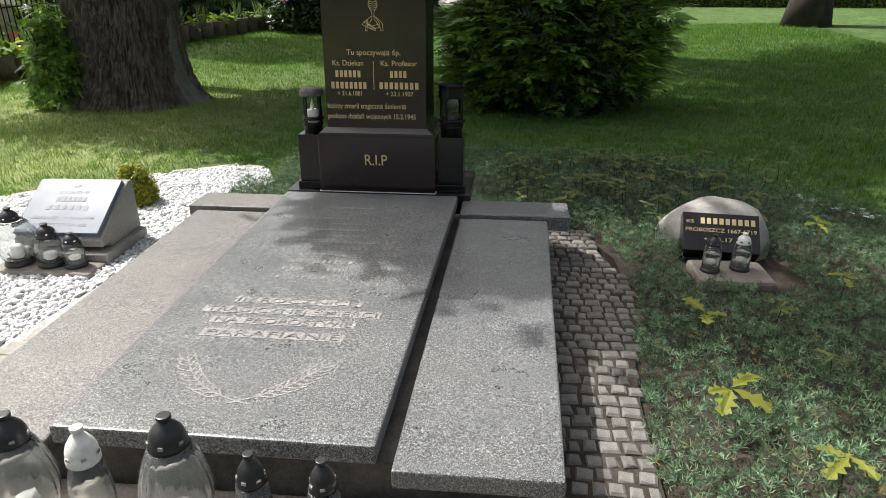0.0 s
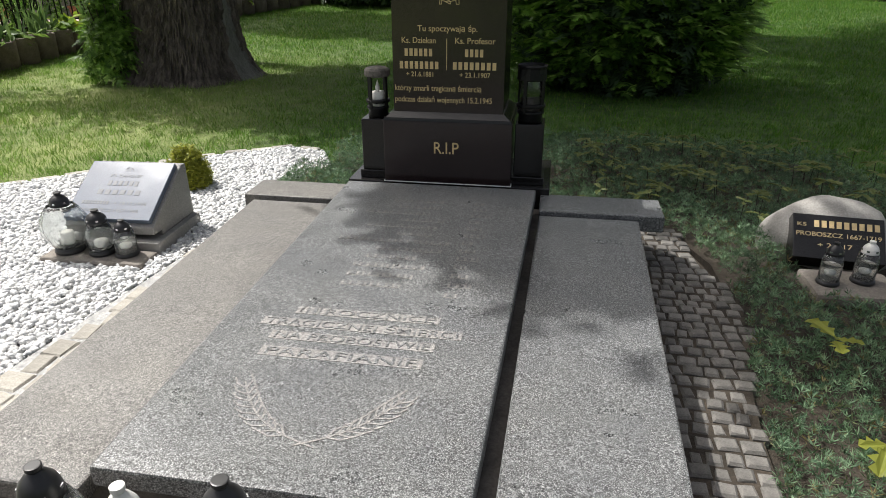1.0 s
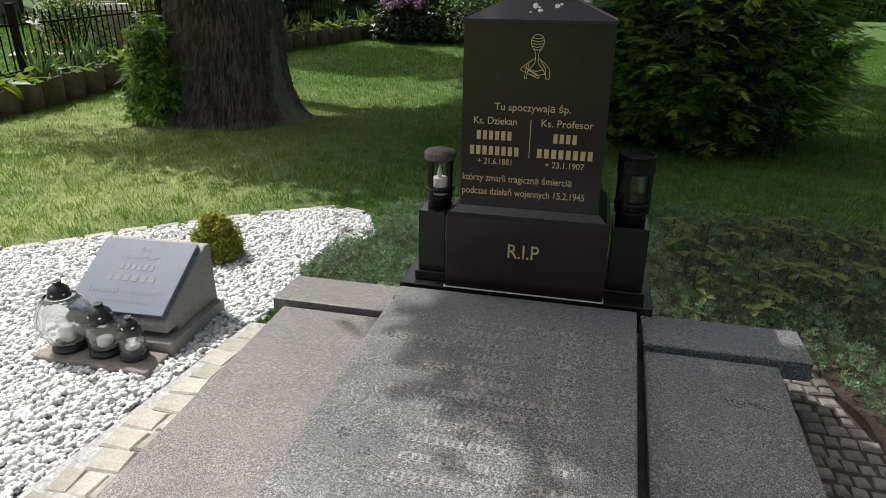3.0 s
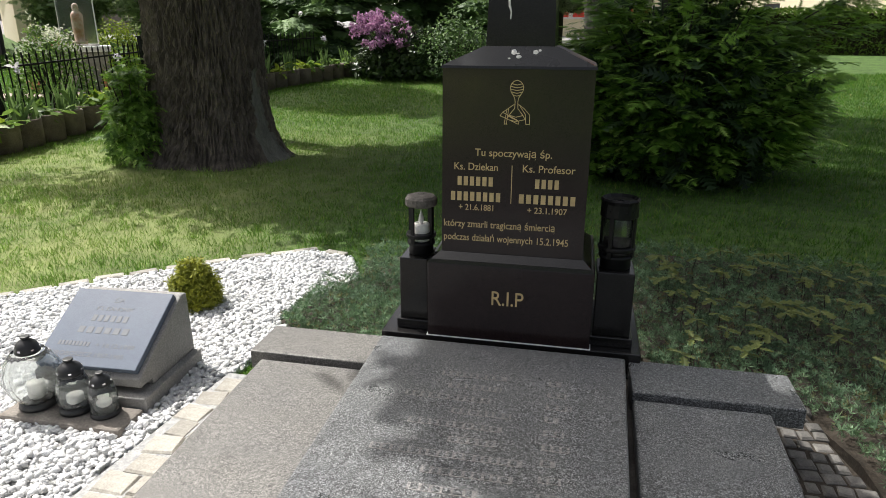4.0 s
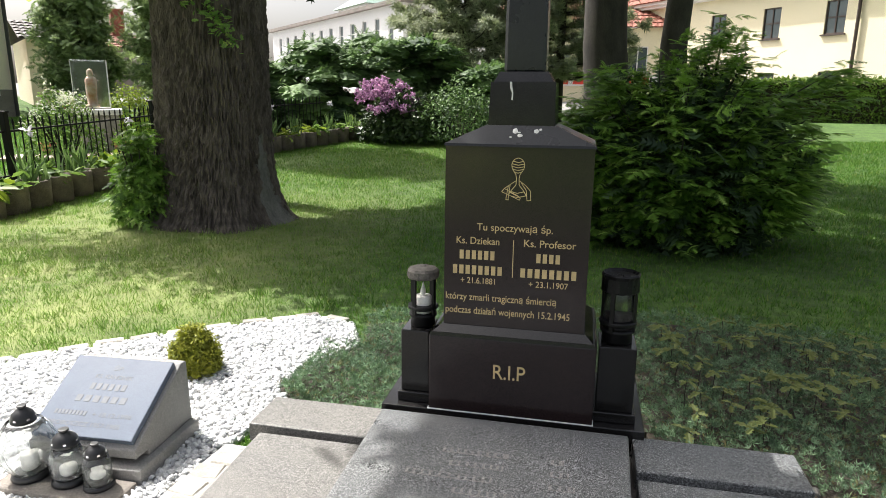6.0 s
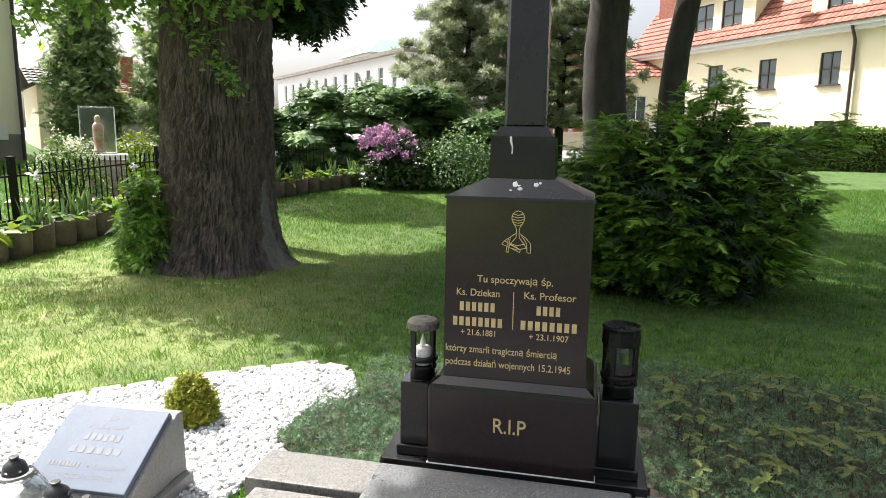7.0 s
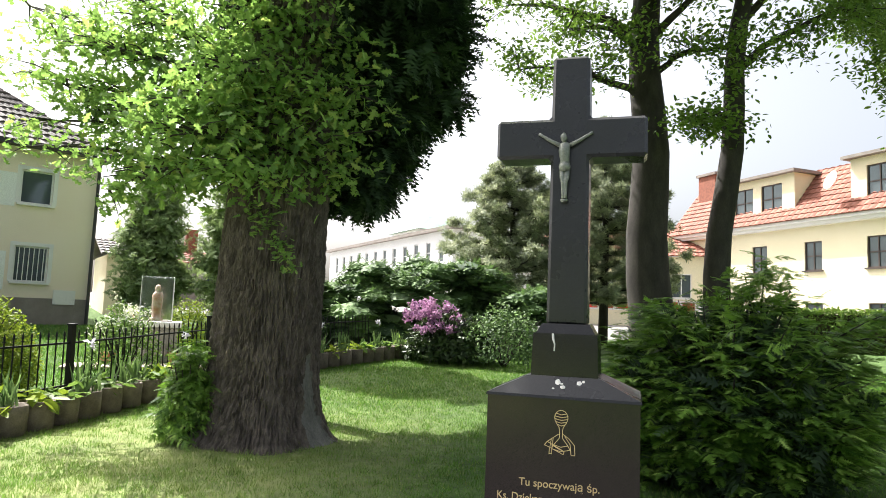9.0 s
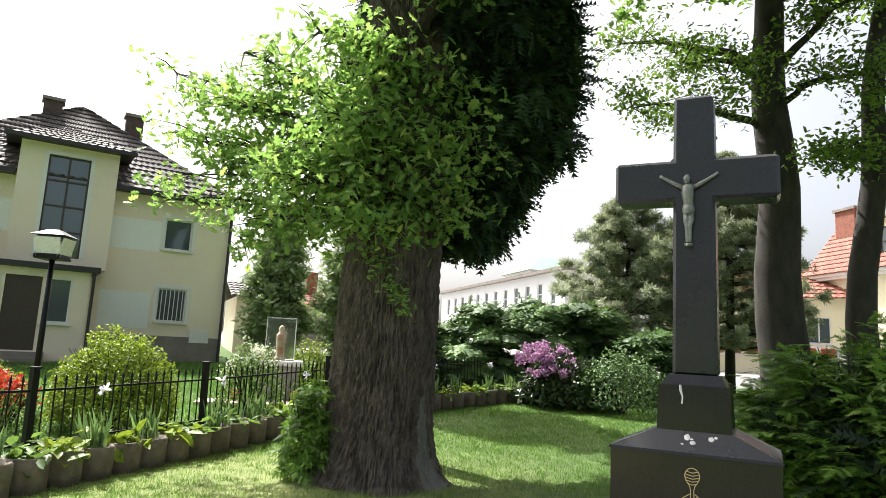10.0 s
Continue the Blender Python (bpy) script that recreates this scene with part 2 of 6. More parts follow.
WHITEPL = plain("white_plastic", (0.78, 0.77, 0.73), 0.4)
WAX = plain("white_wax", (0.85, 0.83, 0.78), 0.5)
SILVER = plain("silver_cap", (0.6, 0.6, 0.62), 0.25, 0.9)
CLEAR = glass("clear_glass", (0.95, 0.97, 0.96), 0.08, 0.96)
# Grey tint and roughness make the shrine's panes show.
CASE = glass("tinted_glass", (0.82, 0.86, 0.86), 0.12)
DARKTINT = glass("dark_tinted_glass", (0.3, 0.31, 0.33), 0.12)
POTMAT = rough_stuff("brown_concrete", (0.1, 0.08, 0.062), (0.22, 0.18, 0.145), 7, 0.9, 80, 0.6, 0.004)
# Grey base and part metal stand in for sky reflected in the panes.
PANE = plain("window_pane", (0.13, 0.16, 0.17), 0.05, 0.4)
BRONZE = rough_stuff("weathered_bronze", (0.16, 0.18, 0.155), (0.34, 0.35, 0.31), 30, 0.45, 200, 0.3, 0.001, metal=0.4)
BOULDER = rough_stuff("grey_boulder", (0.26, 0.25, 0.23), (0.44, 0.42, 0.39), 9, 0.85, 130, 0.6, 0.004)
CREAM = rough_stuff("cream_render", (0.88, 0.76, 0.61), (0.92, 0.82, 0.68), 0.6, 0.9, 60, 0.25, 0.003)
PALE = rough_stuff("pale_render", (0.87, 0.88, 0.86), (0.9, 0.91, 0.89), 0.6, 0.9, 60, 0.25, 0.003)
YELLOW = rough_stuff("yellow_render", (0.84, 0.76, 0.53), (0.9, 0.82, 0.6), 0.4, 0.9, 50, 0.25, 0.003)
OFFWHITE = rough_stuff("white_render", (0.82, 0.82, 0.82), (0.87, 0.87, 0.86), 0.3, 0.9, 50, 0.2, 0.003)
SOCKEL = rough_stuff("grey_sockel", (0.22, 0.19, 0.17), (0.3, 0.27, 0.24), 2, 0.9, 60, 0.3, 0.003)
FRAMEW = plain("white_frame", (0.8, 0.79, 0.77), 0.5)
FRAMED = plain("brown_frame", (0.06, 0.042, 0.035), 0.5)
TILE = rough_stuff("brown_roof_tile", (0.055, 0.045, 0.042), (0.11, 0.09, 0.082), 3, 0.7, 50, 0.3, 0.004, island=0.25)
REDTILE = rough_stuff("red_roof_tile", (0.25, 0.085, 0.058), (0.36, 0.145, 0.098), 2, 0.8, 50, 0.3, 0.004, island=0.2)
BRICK = rough_stuff("chimney_brick", (0.2, 0.075, 0.05), (0.34, 0.13, 0.085), 6, 0.9, 60, 0.5, 0.004)
DARKBRICK = rough_stuff("dark_brick", (0.06, 0.042, 0.038), (0.13, 0.09, 0.08), 6, 0.9, 60, 0.5, 0.004)
COPPER = plain("green_roof", (0.3, 0.42, 0.36), 0.6)
GUTTER = plain("dark_gutter", (0.03, 0.028, 0.028), 0.5)
TERRA = plain("terracotta", (0.4, 0.16, 0.09), 0.7)
STATUE = rough_stuff("painted_plaster", (0.5, 0.2, 0.08), (0.78, 0.72, 0.64), 5, 0.6, 60, 0.2, 0.002)
PINKPATH = rough_stuff("pink_paving", (0.42, 0.33, 0.29), (0.55, 0.45, 0.4), 5, 0.9, 60, 0.4, 0.003)
DARKYARD = rough_stuff("dark_yard", (0.035, 0.034, 0.034), (0.06, 0.058, 0.056), 3, 0.9, 90, 0.5, 0.003)
REDSIGN = plain("red_sign", (0.65, 0.04, 0.03), 0.5)


# ---- mesh helpers ----
def box(bm, x0, x1, y0, y1, z0, z1, m=None):
    r = bmesh.ops.create_cube(bm, size=1.0, matrix=Matrix.LocRotScale(((x0 + x1) / 2, (y0 + y1) / 2, (z0 + z1) / 2), None, (x1 - x0, y1 - y0, z1 - z0)))
    if m is not None:
        bmesh.ops.transform(bm, matrix=m, verts=r["verts"])
    return r["verts"]


def bevel(bm, w, seg=2):
    bmesh.ops.bevel(bm, geom=[e for e in bm.edges if e.calc_face_angle(0) > 0.5], offset=w, segments=seg, profile=0.5, affect="EDGES")


# the lawn lies a hand lower than the tomb's paving: what stands on it is scaled about the camera's eye to fit the view
LAWN = Matrix.Translation((-0.02205, 0.2223, -0.1467)) @ Matrix.Scale(1.09, 4)
LEVEL = [LAWN]


def on_lawn():
    LEVEL[0] = LAWN


def on_paving():
    LEVEL[0] = Matrix()


def part(name, bm, material, parent=None, label="", smooth=False):
    me = bpy.data.meshes.new(name)
    bm.to_mesh(me)
    bm.free()
    me.materials.append(material)
    if smooth:
        for p in me.polygons:
            p.use_smooth = True
    ob = new(name, me)
    ob.parent = parent
    if parent is None:
        ob.matrix_world = LEVEL[0]
    return tagged(ob, label) if label else ob


def thing(name, label, category, m=None, group="", kind=""):
    ob = new(name)
    ob.empty_display_size = 0.1
    ob.matrix_world = LEVEL[0] @ (m or Matrix())
    return tagged(ob, label, category, group, kind)


def boxpart(name, dims, material, parent=None, label="", bev=0.0, m=None):
    bm = bmesh.new()
    box(bm, *dims)
    if bev:
        bevel(bm, bev)
    if m is not None:
        bm.transform(m)
    return part(name, bm, material, parent, label)


def lathe(profile, seg=24, wave=None):
    """A turned body: rows of (radius, height); wave(a, i) changes the radius round it."""
    bm = bmesh.new()
    rings = []
    for i, (r, z) in enumerate(profile):
        ring = []
        for k in range(seg):
            a = 2 * math.pi * k / seg
            q = r * (wave(a, i) if wave else 1)
            ring.append(bm.verts.new((q * math.cos(a), q * math.sin(a), z)))
        rings.append(ring)
    for lo, hi in zip(rings, rings[1:]):
        for k in range(seg):
            bm.faces.new((lo[k], lo[(k + 1) % seg], hi[(k + 1) % seg], hi[k]))
    bm.faces.new(rings[0][::-1])
    bm.faces.new(rings[-1])
    return bm


def hollow(profile, t):
    """The profile of a thin shell: up the outside, down the inside."""
    return profile + [(max(r - t, 0.002), z + (t if i == 0 else 0)) for i, (r, z) in list(enumerate(profile))[::-1]]


def tube_into(bm, pts, radii, seg=8):
    rings = []
    for i, p in enumerate(pts):
        d = (pts[min(i + 1, len(pts) - 1)] - pts[max(i - 1, 0)]).normalized()
        s = d.cross(Vector((0.31, 0.17, 0.93)) if abs(d.z) < 0.9 else Vector((1, 0, 0))).normalized()
        u = s.cross(d)
        rings.append([bm.verts.new(p + radii[i] * (math.cos(2 * math.pi * k / seg) * s + math.sin(2 * math.pi * k / seg) * u)) for k in range(seg)])
    for lo, hi in zip(rings, rings[1:]):
        for k in range(seg):
            bm.faces.new((lo[k], lo[(k + 1) % seg], hi[(k + 1) % seg], hi[k]))
    bm.faces.new(rings[0][::-1])
    bm.faces.new(rings[-1])


def curve_pts(a, b, sag, n=6, wob=0.0):
    a, b = Vector(a), Vector(b)
    return [a.lerp(b, i / n) + Vector((random.uniform(-wob, wob), random.uniform(-wob, wob), 4 * sag * (i / n) * (1 - i / n))) for i in range(n + 1)]


RNG = np.random.default_rng(7)


def rotations(n, up=None, loose=0.6):
    """n random turns; with up, the z axes lean round it."""
    if up is None:
        z = RNG.normal(size=(n, 3))
    else:
        z = np.asarray(up, float) + RNG.normal(size=(n, 3)) * loose
    z /= np.linalg.norm(z, axis=1)[:, None]
    x = RNG.normal(size=(n, 3))
    x -= (x * z).sum(1)[:, None] * z
    x /= np.linalg.norm(x, axis=1)[:, None]
    return np.stack([x, np.cross(z, x), z], axis=2)


def aimed(xdir, up):
    """Turns whose x axis follows xdir and whose z axis leans to up."""
    x = xdir / np.linalg.norm(xdir, axis=1)[:, None]
    y = np.cross(np.broadcast_to(up, x.shape), x)
    y /= np.linalg.norm(y, axis=1)[:, None] + 1e-9
    return np.stack([x, y, np.cross(x, y)], axis=2)


def cloud(name, template, where, size, material, parent=None, up=None, loose=0.6, label="", turns=None):
    """Many small pieces of one shape in one mesh."""
    verts, faces = template
    v = np.asarray(verts, float)
    n = len(where)
    rot = turns if turns is not None else rotations(n, up, loose)
    size = np.broadcast_to(np.asarray(size, float), (n,))
    co = np.einsum("nij,kj->nki", rot, v) * size[:, None, None] + np.asarray(where, float)[:, None, :]
    me = bpy.data.meshes.new(name)
    counts = np.array([len(f) for f in faces])
    flat = np.concatenate([np.asarray(f) for f in faces])
    loops = (flat[None, :] + (np.arange(n) * len(v))[:, None]).ravel()
    starts = np.concatenate([[0], np.cumsum(counts)[:-1]])
    starts = (starts[None, :] + (np.arange(n) * len(flat))[:, None]).ravel()
    me.vertices.add(n * len(v))
    me.vertices.foreach_set("co", co.ravel())
    me.loops.add(len(loops))
    me.loops.foreach_set("vertex_index", loops.astype(np.int32))
    me.polygons.add(len(starts))
    me.polygons.foreach_set("loop_start", starts.astype(np.int32))
    me.update(calc_edges=True)
    me.validate()
    me.materials.append(material)
    ob = new(name, me)
    ob.parent = parent
    if parent is None:
        ob.matrix_world = LEVEL[0]
    return tagged(ob, label, kind="stuff")


# leaf shapes, one unit long along x
OAKLEAF = ([(0, 0, 0), (0.18, 0.1, 0.03), (0.3, 0.24, 0.05), (0.42, 0.11, 0.03), (0.6, 0.33, 0.05), (0.7, 0.13, 0.03), (0.88, 0.24, 0.0), (1, 0, -0.08), (0.88, -0.24, 0.0), (0.7, -0.13, 0.03), (0.6, -0.33, 0.05), (0.42, -0.11, 0.03), (0.3, -0.24, 0.05), (0.18, -0.1, 0.03)],
           [(0, 7, 6, 5, 4, 3, 2, 1), (0, 13, 12, 11, 10, 9, 8, 7)])
LEAF = ([(0, 0, 0), (0.3, 0.22, 0.06), (0.7, 0.2, 0.05), (1, 0, -0.06), (0.7, -0.2, 0.05), (0.3, -0.22, 0.06)], [(0, 3, 2, 1), (0, 5, 4, 3)])
BLADE = ([(-0.065, 0, 0), (0.065, 0, 0), (0.16, 0.05, 1.0)], [(0, 1, 2)])
SWORD = ([(-0.035, 0, 0), (0.035, 0, 0), (0.05, 0.02, 0.55), (-0.03, 0.02, 0.55), (0.06, 0.12, 1.0)], [(0, 1, 2, 3), (3, 2, 4)])


def spray(n, w, droop):
    """A flat spray of needles along a thin stem, all joined at the stem."""
    v = [(i / n, 0, -droop * (i / n) ** 2) for i in range(n + 1)]
    f = []
    for i in range(n):
        x = i / n
        for s in (-1, 1):
            v.append((x + 1.5 / n, s * w * (1 - 0.55 * x), -droop * x * x - 0.03))
            f.append((i, i + 1, len(v) - 1) if s > 0 else (i + 1, i, len(v) - 1))
    v.append((1.15, 0.03, -droop * 1.2))
    v.append((1.0, 0.06, -droop))
    f.append((n, len(v) - 2, len(v) - 1))
    return v, f


def tuft(n, spread):
    """Needles that spring from one point."""
    v, f = [(0, 0, 0)], []
    rnd = random.Random(3)
    for i in range(n):
        a, t = 2 * math.pi * i / n + rnd.random(), spread * rnd.uniform(0.35, 1)
        d = Vector((math.cos(a) * math.sin(t), math.sin(a) * math.sin(t), math.cos(t))) * rnd.uniform(0.7, 1)
        s = d.cross(Vector((0.3, 0.5, 0.8))).normalized() * 0.1
        k = len(v)
        v += [tuple(d * 0.45 + s), tuple(d)]
        f.append((0, k, k + 1))
    return v, f


def fan(twigs, n, w):
    """A flat bough end: a stem with side sprays on both sides, joined."""
    v, f = [], []
    for x0, ang, ln in twigs:
        sv, sf = spray(n, w, 0.1)
        k = len(v)
        c, q = math.cos(ang), math.sin(ang)
        v += [(x0 + ln * (c * x - q * y), ln * (q * x + c * y), ln * z - 0.12 * (x0 + ln * c * x) ** 2) for x, y, z in sv]
        f += [tuple(i + k for i in g) for g in sf]
    return v, f


YEWFAN = fan([(0.5, 0.0, 0.55), (0.12, 0.85, 0.42), (0.2, -0.8, 0.42), (0.42, 0.7, 0.36), (0.5, -0.7, 0.34)], 6, 0.36)
YEWSPRAY, FERN, TUFT, JTUFT = spray(8, 0.3, 0.22), spray(5, 0.4, 0.25), tuft(11, 1.5), tuft(8, 1.0)


def pebble_shape():
    bm = bmesh.new()
    bmesh.ops.create_icosphere(bm, subdivisions=1, radius=0.5)
    for v in bm.verts:
        v.co = Vector((v.co.x * 1.15, v.co.y * 0.85, v.co.z * 0.6)) * (1 + 0.18 * noise.noise(v.co * 3))
    out = [tuple(v.co) for v in bm.verts], [tuple(v.index for v in f.verts) for f in bm.faces]
    bm.free()
    return out


PEB = pebble_shape()


def ground_z(x, y):
    d = np.hypot(x, y)
    return 0.045 * np.maximum(0, d - 8.5)


def clumps(centres, n, r, flat=0.7):
    """n points in a soft ball round each centre."""
    c = np.repeat(np.asarray(centres, float), n, axis=0)
    return c + RNG.normal(size=c.shape) * np.array([r, r, r * flat])


def inside(poly, x, y):
    poly = np.asarray(poly)
    ok = np.zeros(len(x), bool)
    j = len(poly) - 1
    for i in range(len(poly)):
        xi, yi, xj, yj = *poly[i], *poly[j]
        c = ((yi > y) != (yj > y)) & (x < (xj - xi) * (y - yi) / (yj - yi + 1e-9) + xi)
        ok ^= c
        j = i
    return ok


def scatter(poly, n):
    p = np.asarray(poly)
    x = RNG.uniform(p[:, 0].min(), p[:, 0].max(), n)
    y = RNG.uniform(p[:, 1].min(), p[:, 1].max(), n)
    k = inside(poly, x, y)
    return x[k], y[k]


def letters(name, text, size, m, material, parent, width=1.0, align="CENTER", depth=0.0012):
    cu = bpy.data.curves.new(name, "FONT")
    cu.body, cu.size, cu.extrude, cu.align_x = text, size, depth, align
    cu.offset = size * 0.004
    tmp = new(name, cu)
    me = bpy.data.meshes.new_from_object(tmp.evaluated_get(bpy.context.evaluated_depsgraph_get()))
    bpy.data.objects.remove(tmp)
    me.transform(m @ Matrix.Diagonal((width, 1, 1, 1)))
    me.materials.append(material)
    ob = new(name, me)
    ob.parent = parent
    return ob


def bar_row(x0, x1, y, h, z0, z1, n, m):
    """A name that stays unwritten: one plain upright bar for each letter."""
    bm = bmesh.new()
    step = (x1 - x0) / n
    for k in range(n):
        box(bm, x0 + step * (k + 0.14), x0 + step * (k + 0.8), y, y + h, z0, z1)
    bm.transform(m)
    return bm


# ---- ground ----
def ground_sheet():
    xs = sorted({*np.round(np.linspace(-12, 12, 49), 2), *(-s * v for s in (1, -1) for v in (14, 17, 20, 25, 30, 40, 60, 100, 200, 500, 1500))})
    ys = sorted({*np.round(np.linspace(-6, 20, 53), 2), -8, -12, -20, -40, -100, -400, -1500, 23, 26, 30, 36, 44, 60, 100, 200, 500, 1500})
    v = [(x, y, min(2.2, float(ground_z(x, y))) + 0.02 * noise.noise(Vector((x * 0.6, y * 0.6, 0))) * min(1, max(0, math.hypot(x, y) - 3) / 3)) for y in ys for x in xs]
    w = len(xs)
    f = [(j * w + i, j * w + i + 1, (j + 1) * w + i + 1, (j + 1) * w + i) for j in range(len(ys) - 1) for i in range(w - 1)]
    me = bpy.data.meshes.new("ground")
    me.from_pydata(v, [], f)
    me.materials.append(SOIL_GRASS)
    for p in me.polygons:
        p.use_smooth = True
    ob = new("ground", me)
    ob.matrix_world = LEVEL[0]
    return tagged(ob, "mown green lawn over gently rising ground", "lawn", kind="structure")


ground_sheet()

GRAVEL = [(-4.0, -2.2), (-1.5, -2.2), (-1.45, -1.44), (-1.385, -0.68), (-1.32, -0.1), (-1.27, 0.15), (-1.22, 0.5), (-1.36, 0.62), (-1.3, 0.95), (-1.13, 1.35), (-1.3, 1.72), (-1.62, 1.8), (-1.9, 1.62), (-2.5, 1.17), (-3.1, 0.6), (-4.0, -0.05)]
JUNIPER_RIGHT = [(1.3, -4.2), (1.22, -1.9), (1.27, -1.2), (1.38, -0.7), (1.36, -0.1), (1.24, 0.25), (1.05, 0.3), (0.62, 0.2), (0.62, 0.6), (0.0, 0.62), (-0.1, 1.6), (0.7, 2.3), (2.2, 2.1), (2.7, 1.35), (3.3, 0.65), (4.6, -0.4), (4.6, -4.2)]
JUNIPER_LEFT = [(-1.0, -0.06), (-0.42, -0.06), (-0.42, 0.6), (0.0, 0.62), (-0.1, 1.6), (-0.6, 2.0), (-1.2, 1.75), (-1.1, 1.35), (-1.28, 0.95), (-1.34, 0.62), (-1.2, 0.45), (-1.0, 0.3)]


def flat_patch(name, poly, z, mat, label, cat):
    bm = bmesh.new()
    f = bm.faces.new([bm.verts.new((x, y, z)) for x, y in poly])
    r = bmesh.ops.extrude_face_region(bm, geom=[f])
    for v in (g for g in r["geom"] if isinstance(g, bmesh.types.BMVert)):
        v.co.z = -0.32
    bmesh.ops.recalc_face_normals(bm, faces=bm.faces)
    return tagged(part(name, bm, mat), label, cat, kind="structure")


# Unseen dark ground, added so the monument's face reflects darker.
flat_patch("reflection_yard", [(-30, -40), (30, -40), (30, -4.3), (1.3, -4.3), (1.3, -2.75), (-30, -2.75)], 0.03, DARKYARD, "unseen dark yard, added to darken reflections in the monument", "paving")
flat_patch("gravel_bed", GRAVEL, 0.012, GRIT, "bed under the white pebbles", "bed")
on_paving()
flat_patch("planting_bed", JUNIPER_RIGHT, 0.016, EARTH, "dark earth under the creeping juniper", "bed")
on_lawn()
flat_patch("planting_bed", JUNIPER_LEFT, 0.018, EARTH, "dark earth behind the grave", "bed")


# ---- the grave ----
on_paving()
grave = thing("grave", "grey granite family tomb with three sloping slabs on a dark plinth", "grave")


def slab(name, back, front, yb, yf, zb, zf, thick, parent, mat=GRANITE, bev=0.008):
    """A stone slab between a back edge and a front edge, each given by its left and right x."""
    bm = bmesh.new()
    top = [bm.verts.new(p) for p in ((front[0], yf, zf), (front[1], yf, zf), (back[1], yb, zb), (back[0], yb, zb))]
    low = [bm.verts.new((v.co.x, v.co.y, v.co.z - thick)) for v in top]
    bm.faces.new(top)
    bm.faces.new(low[::-1])
    for k in range(4):
        bm.faces.new((top[k], low[k], low[(k + 1) % 4], top[(k + 1) % 4]))
    bmesh.ops.recalc_face_normals(bm, faces=bm.faces)
    bevel(bm, bev)
    return part(name, bm, mat, parent)


slab("centre_slab", (-0.51, 0.468), (-0.512, 0.405), -0.112, -2.215, 0.366, 0.322, 0.062, grave)
slab("side_slab", (0.492, 0.958), (0.45, 0.905), -0.300, -2.245, 0.302, 0.272, 0.06, grave)
slab("side_slab", (-0.965, -0.53), (-0.94, -0.532), -0.300, -2.245, 0.302, 0.272, 0.06, grave, GRANITE_DULL)
boxpart("cross_band", (0.49, 1.08, -0.268, -0.02, 0.235, 0.315), GRANITE, grave, bev=0.006)
boxpart("cross_band", (-1.03, -0.53, -0.268, -0.02, 0.235, 0.315), GRANITE_DULL, grave, bev=0.006)
boxpart("plinth", (-0.9, 0.87, -2.17, -0.03, -0.25, 0.236), PLINTH, grave, bev=0.01)
boxpart("inner_plinth", (-0.485, 0.36, -2.16, -0.1, 0.2, 0.285), PLINTH, grave)
boxpart("front_ledge", (-1.0, 0.95, -2.62, -2.2, -0.25, 0.13), CONCRETE, grave, bev=0.012)


def slab_z(y):
    return 0.366 + (y + 0.112) / (-2.103) * (0.322 - 0.366) + 0.0006


SLOPE = math.degrees(math.atan2(0.044, 2.103))


def strip(x0, x1, y, h, text=""):
    """A cut field on the slab; text stands in it, otherwise plain bars."""
    bm = bmesh.new()
    box(bm, x0, x1, -h / 2, h / 2, -0.002, 0.0008)
    m = pose(0, y, slab_z(y), SLOPE, 0, 0)
    bm.transform(m)
    part("cut_field", bm, GRANITE_CUT, grave, "lighter field cut into the granite")
    if text:
        ob = letters("inscription", text, h * 1.1, m @ pose(x0 + 0.012, -h * 0.38, 0.002), GRANITE, grave, 1.0, "LEFT", 0.0006)
        w = max(v.co.x for v in ob.data.vertices) - (x0 + 0.012)
        k = (x1 - x0 - 0.024) / w
        for v in ob.data.vertices:
            v.co.x = x0 + 0.012 + (v.co.x - x0 - 0.012) * k
    else:
        bm = bmesh.new()
        x = x0 + 0.01
        rnd = random.Random(int(x0 * 977 + y * 3131))
        while x < x1 - 0.012:
            w = rnd.uniform(0.012, 0.026)
            box(bm, x, min(x + w, x1 - 0.006), -h * 0.36, h * 0.36, 0.0002, 0.0022)
            x += w + 0.009
        bm.transform(m)
        part("lettering", bm, GRANITE, grave)


strip(-0.20, 0.205, -1.435, 0.045, "ROCZNICĘ")
strip(-0.285, -0.25, -1.435, 0.045, "W")
strip(-0.24, -0.208, -1.435, 0.045)
strip(-0.375, 0.29, -1.515, 0.046, "TRAGICZNEJ ŚMIERCI")
strip(-0.315, 0.215, -1.592, 0.046, "NA PROBOSTWIE")
strip(-0.31, 0.195, -1.682, 0.05, "PARAFIANIE")
for k, (xa, xb) in enumerate([(-0.2, 0.04), (-0.16, 0.03), (-0.3, 0.0), (-0.12, 0.08), (-0.25, 0.06), (-0.1, 0.05), (-0.33, 0.14), (-0.15, 0.12), (-0.17, 0.03), (-0.2, 0.08), (-0.2, 0.05), (-0.2, 0.02)]):
    strip(xa, xb, -0.36 - 0.078 * k, 0.03)
for k in range(13):
    strip(0.19, 0.19 + 0.045 + 0.02 * ((k * 7) % 3), -0.36 - 0.075 * k, 0.03)


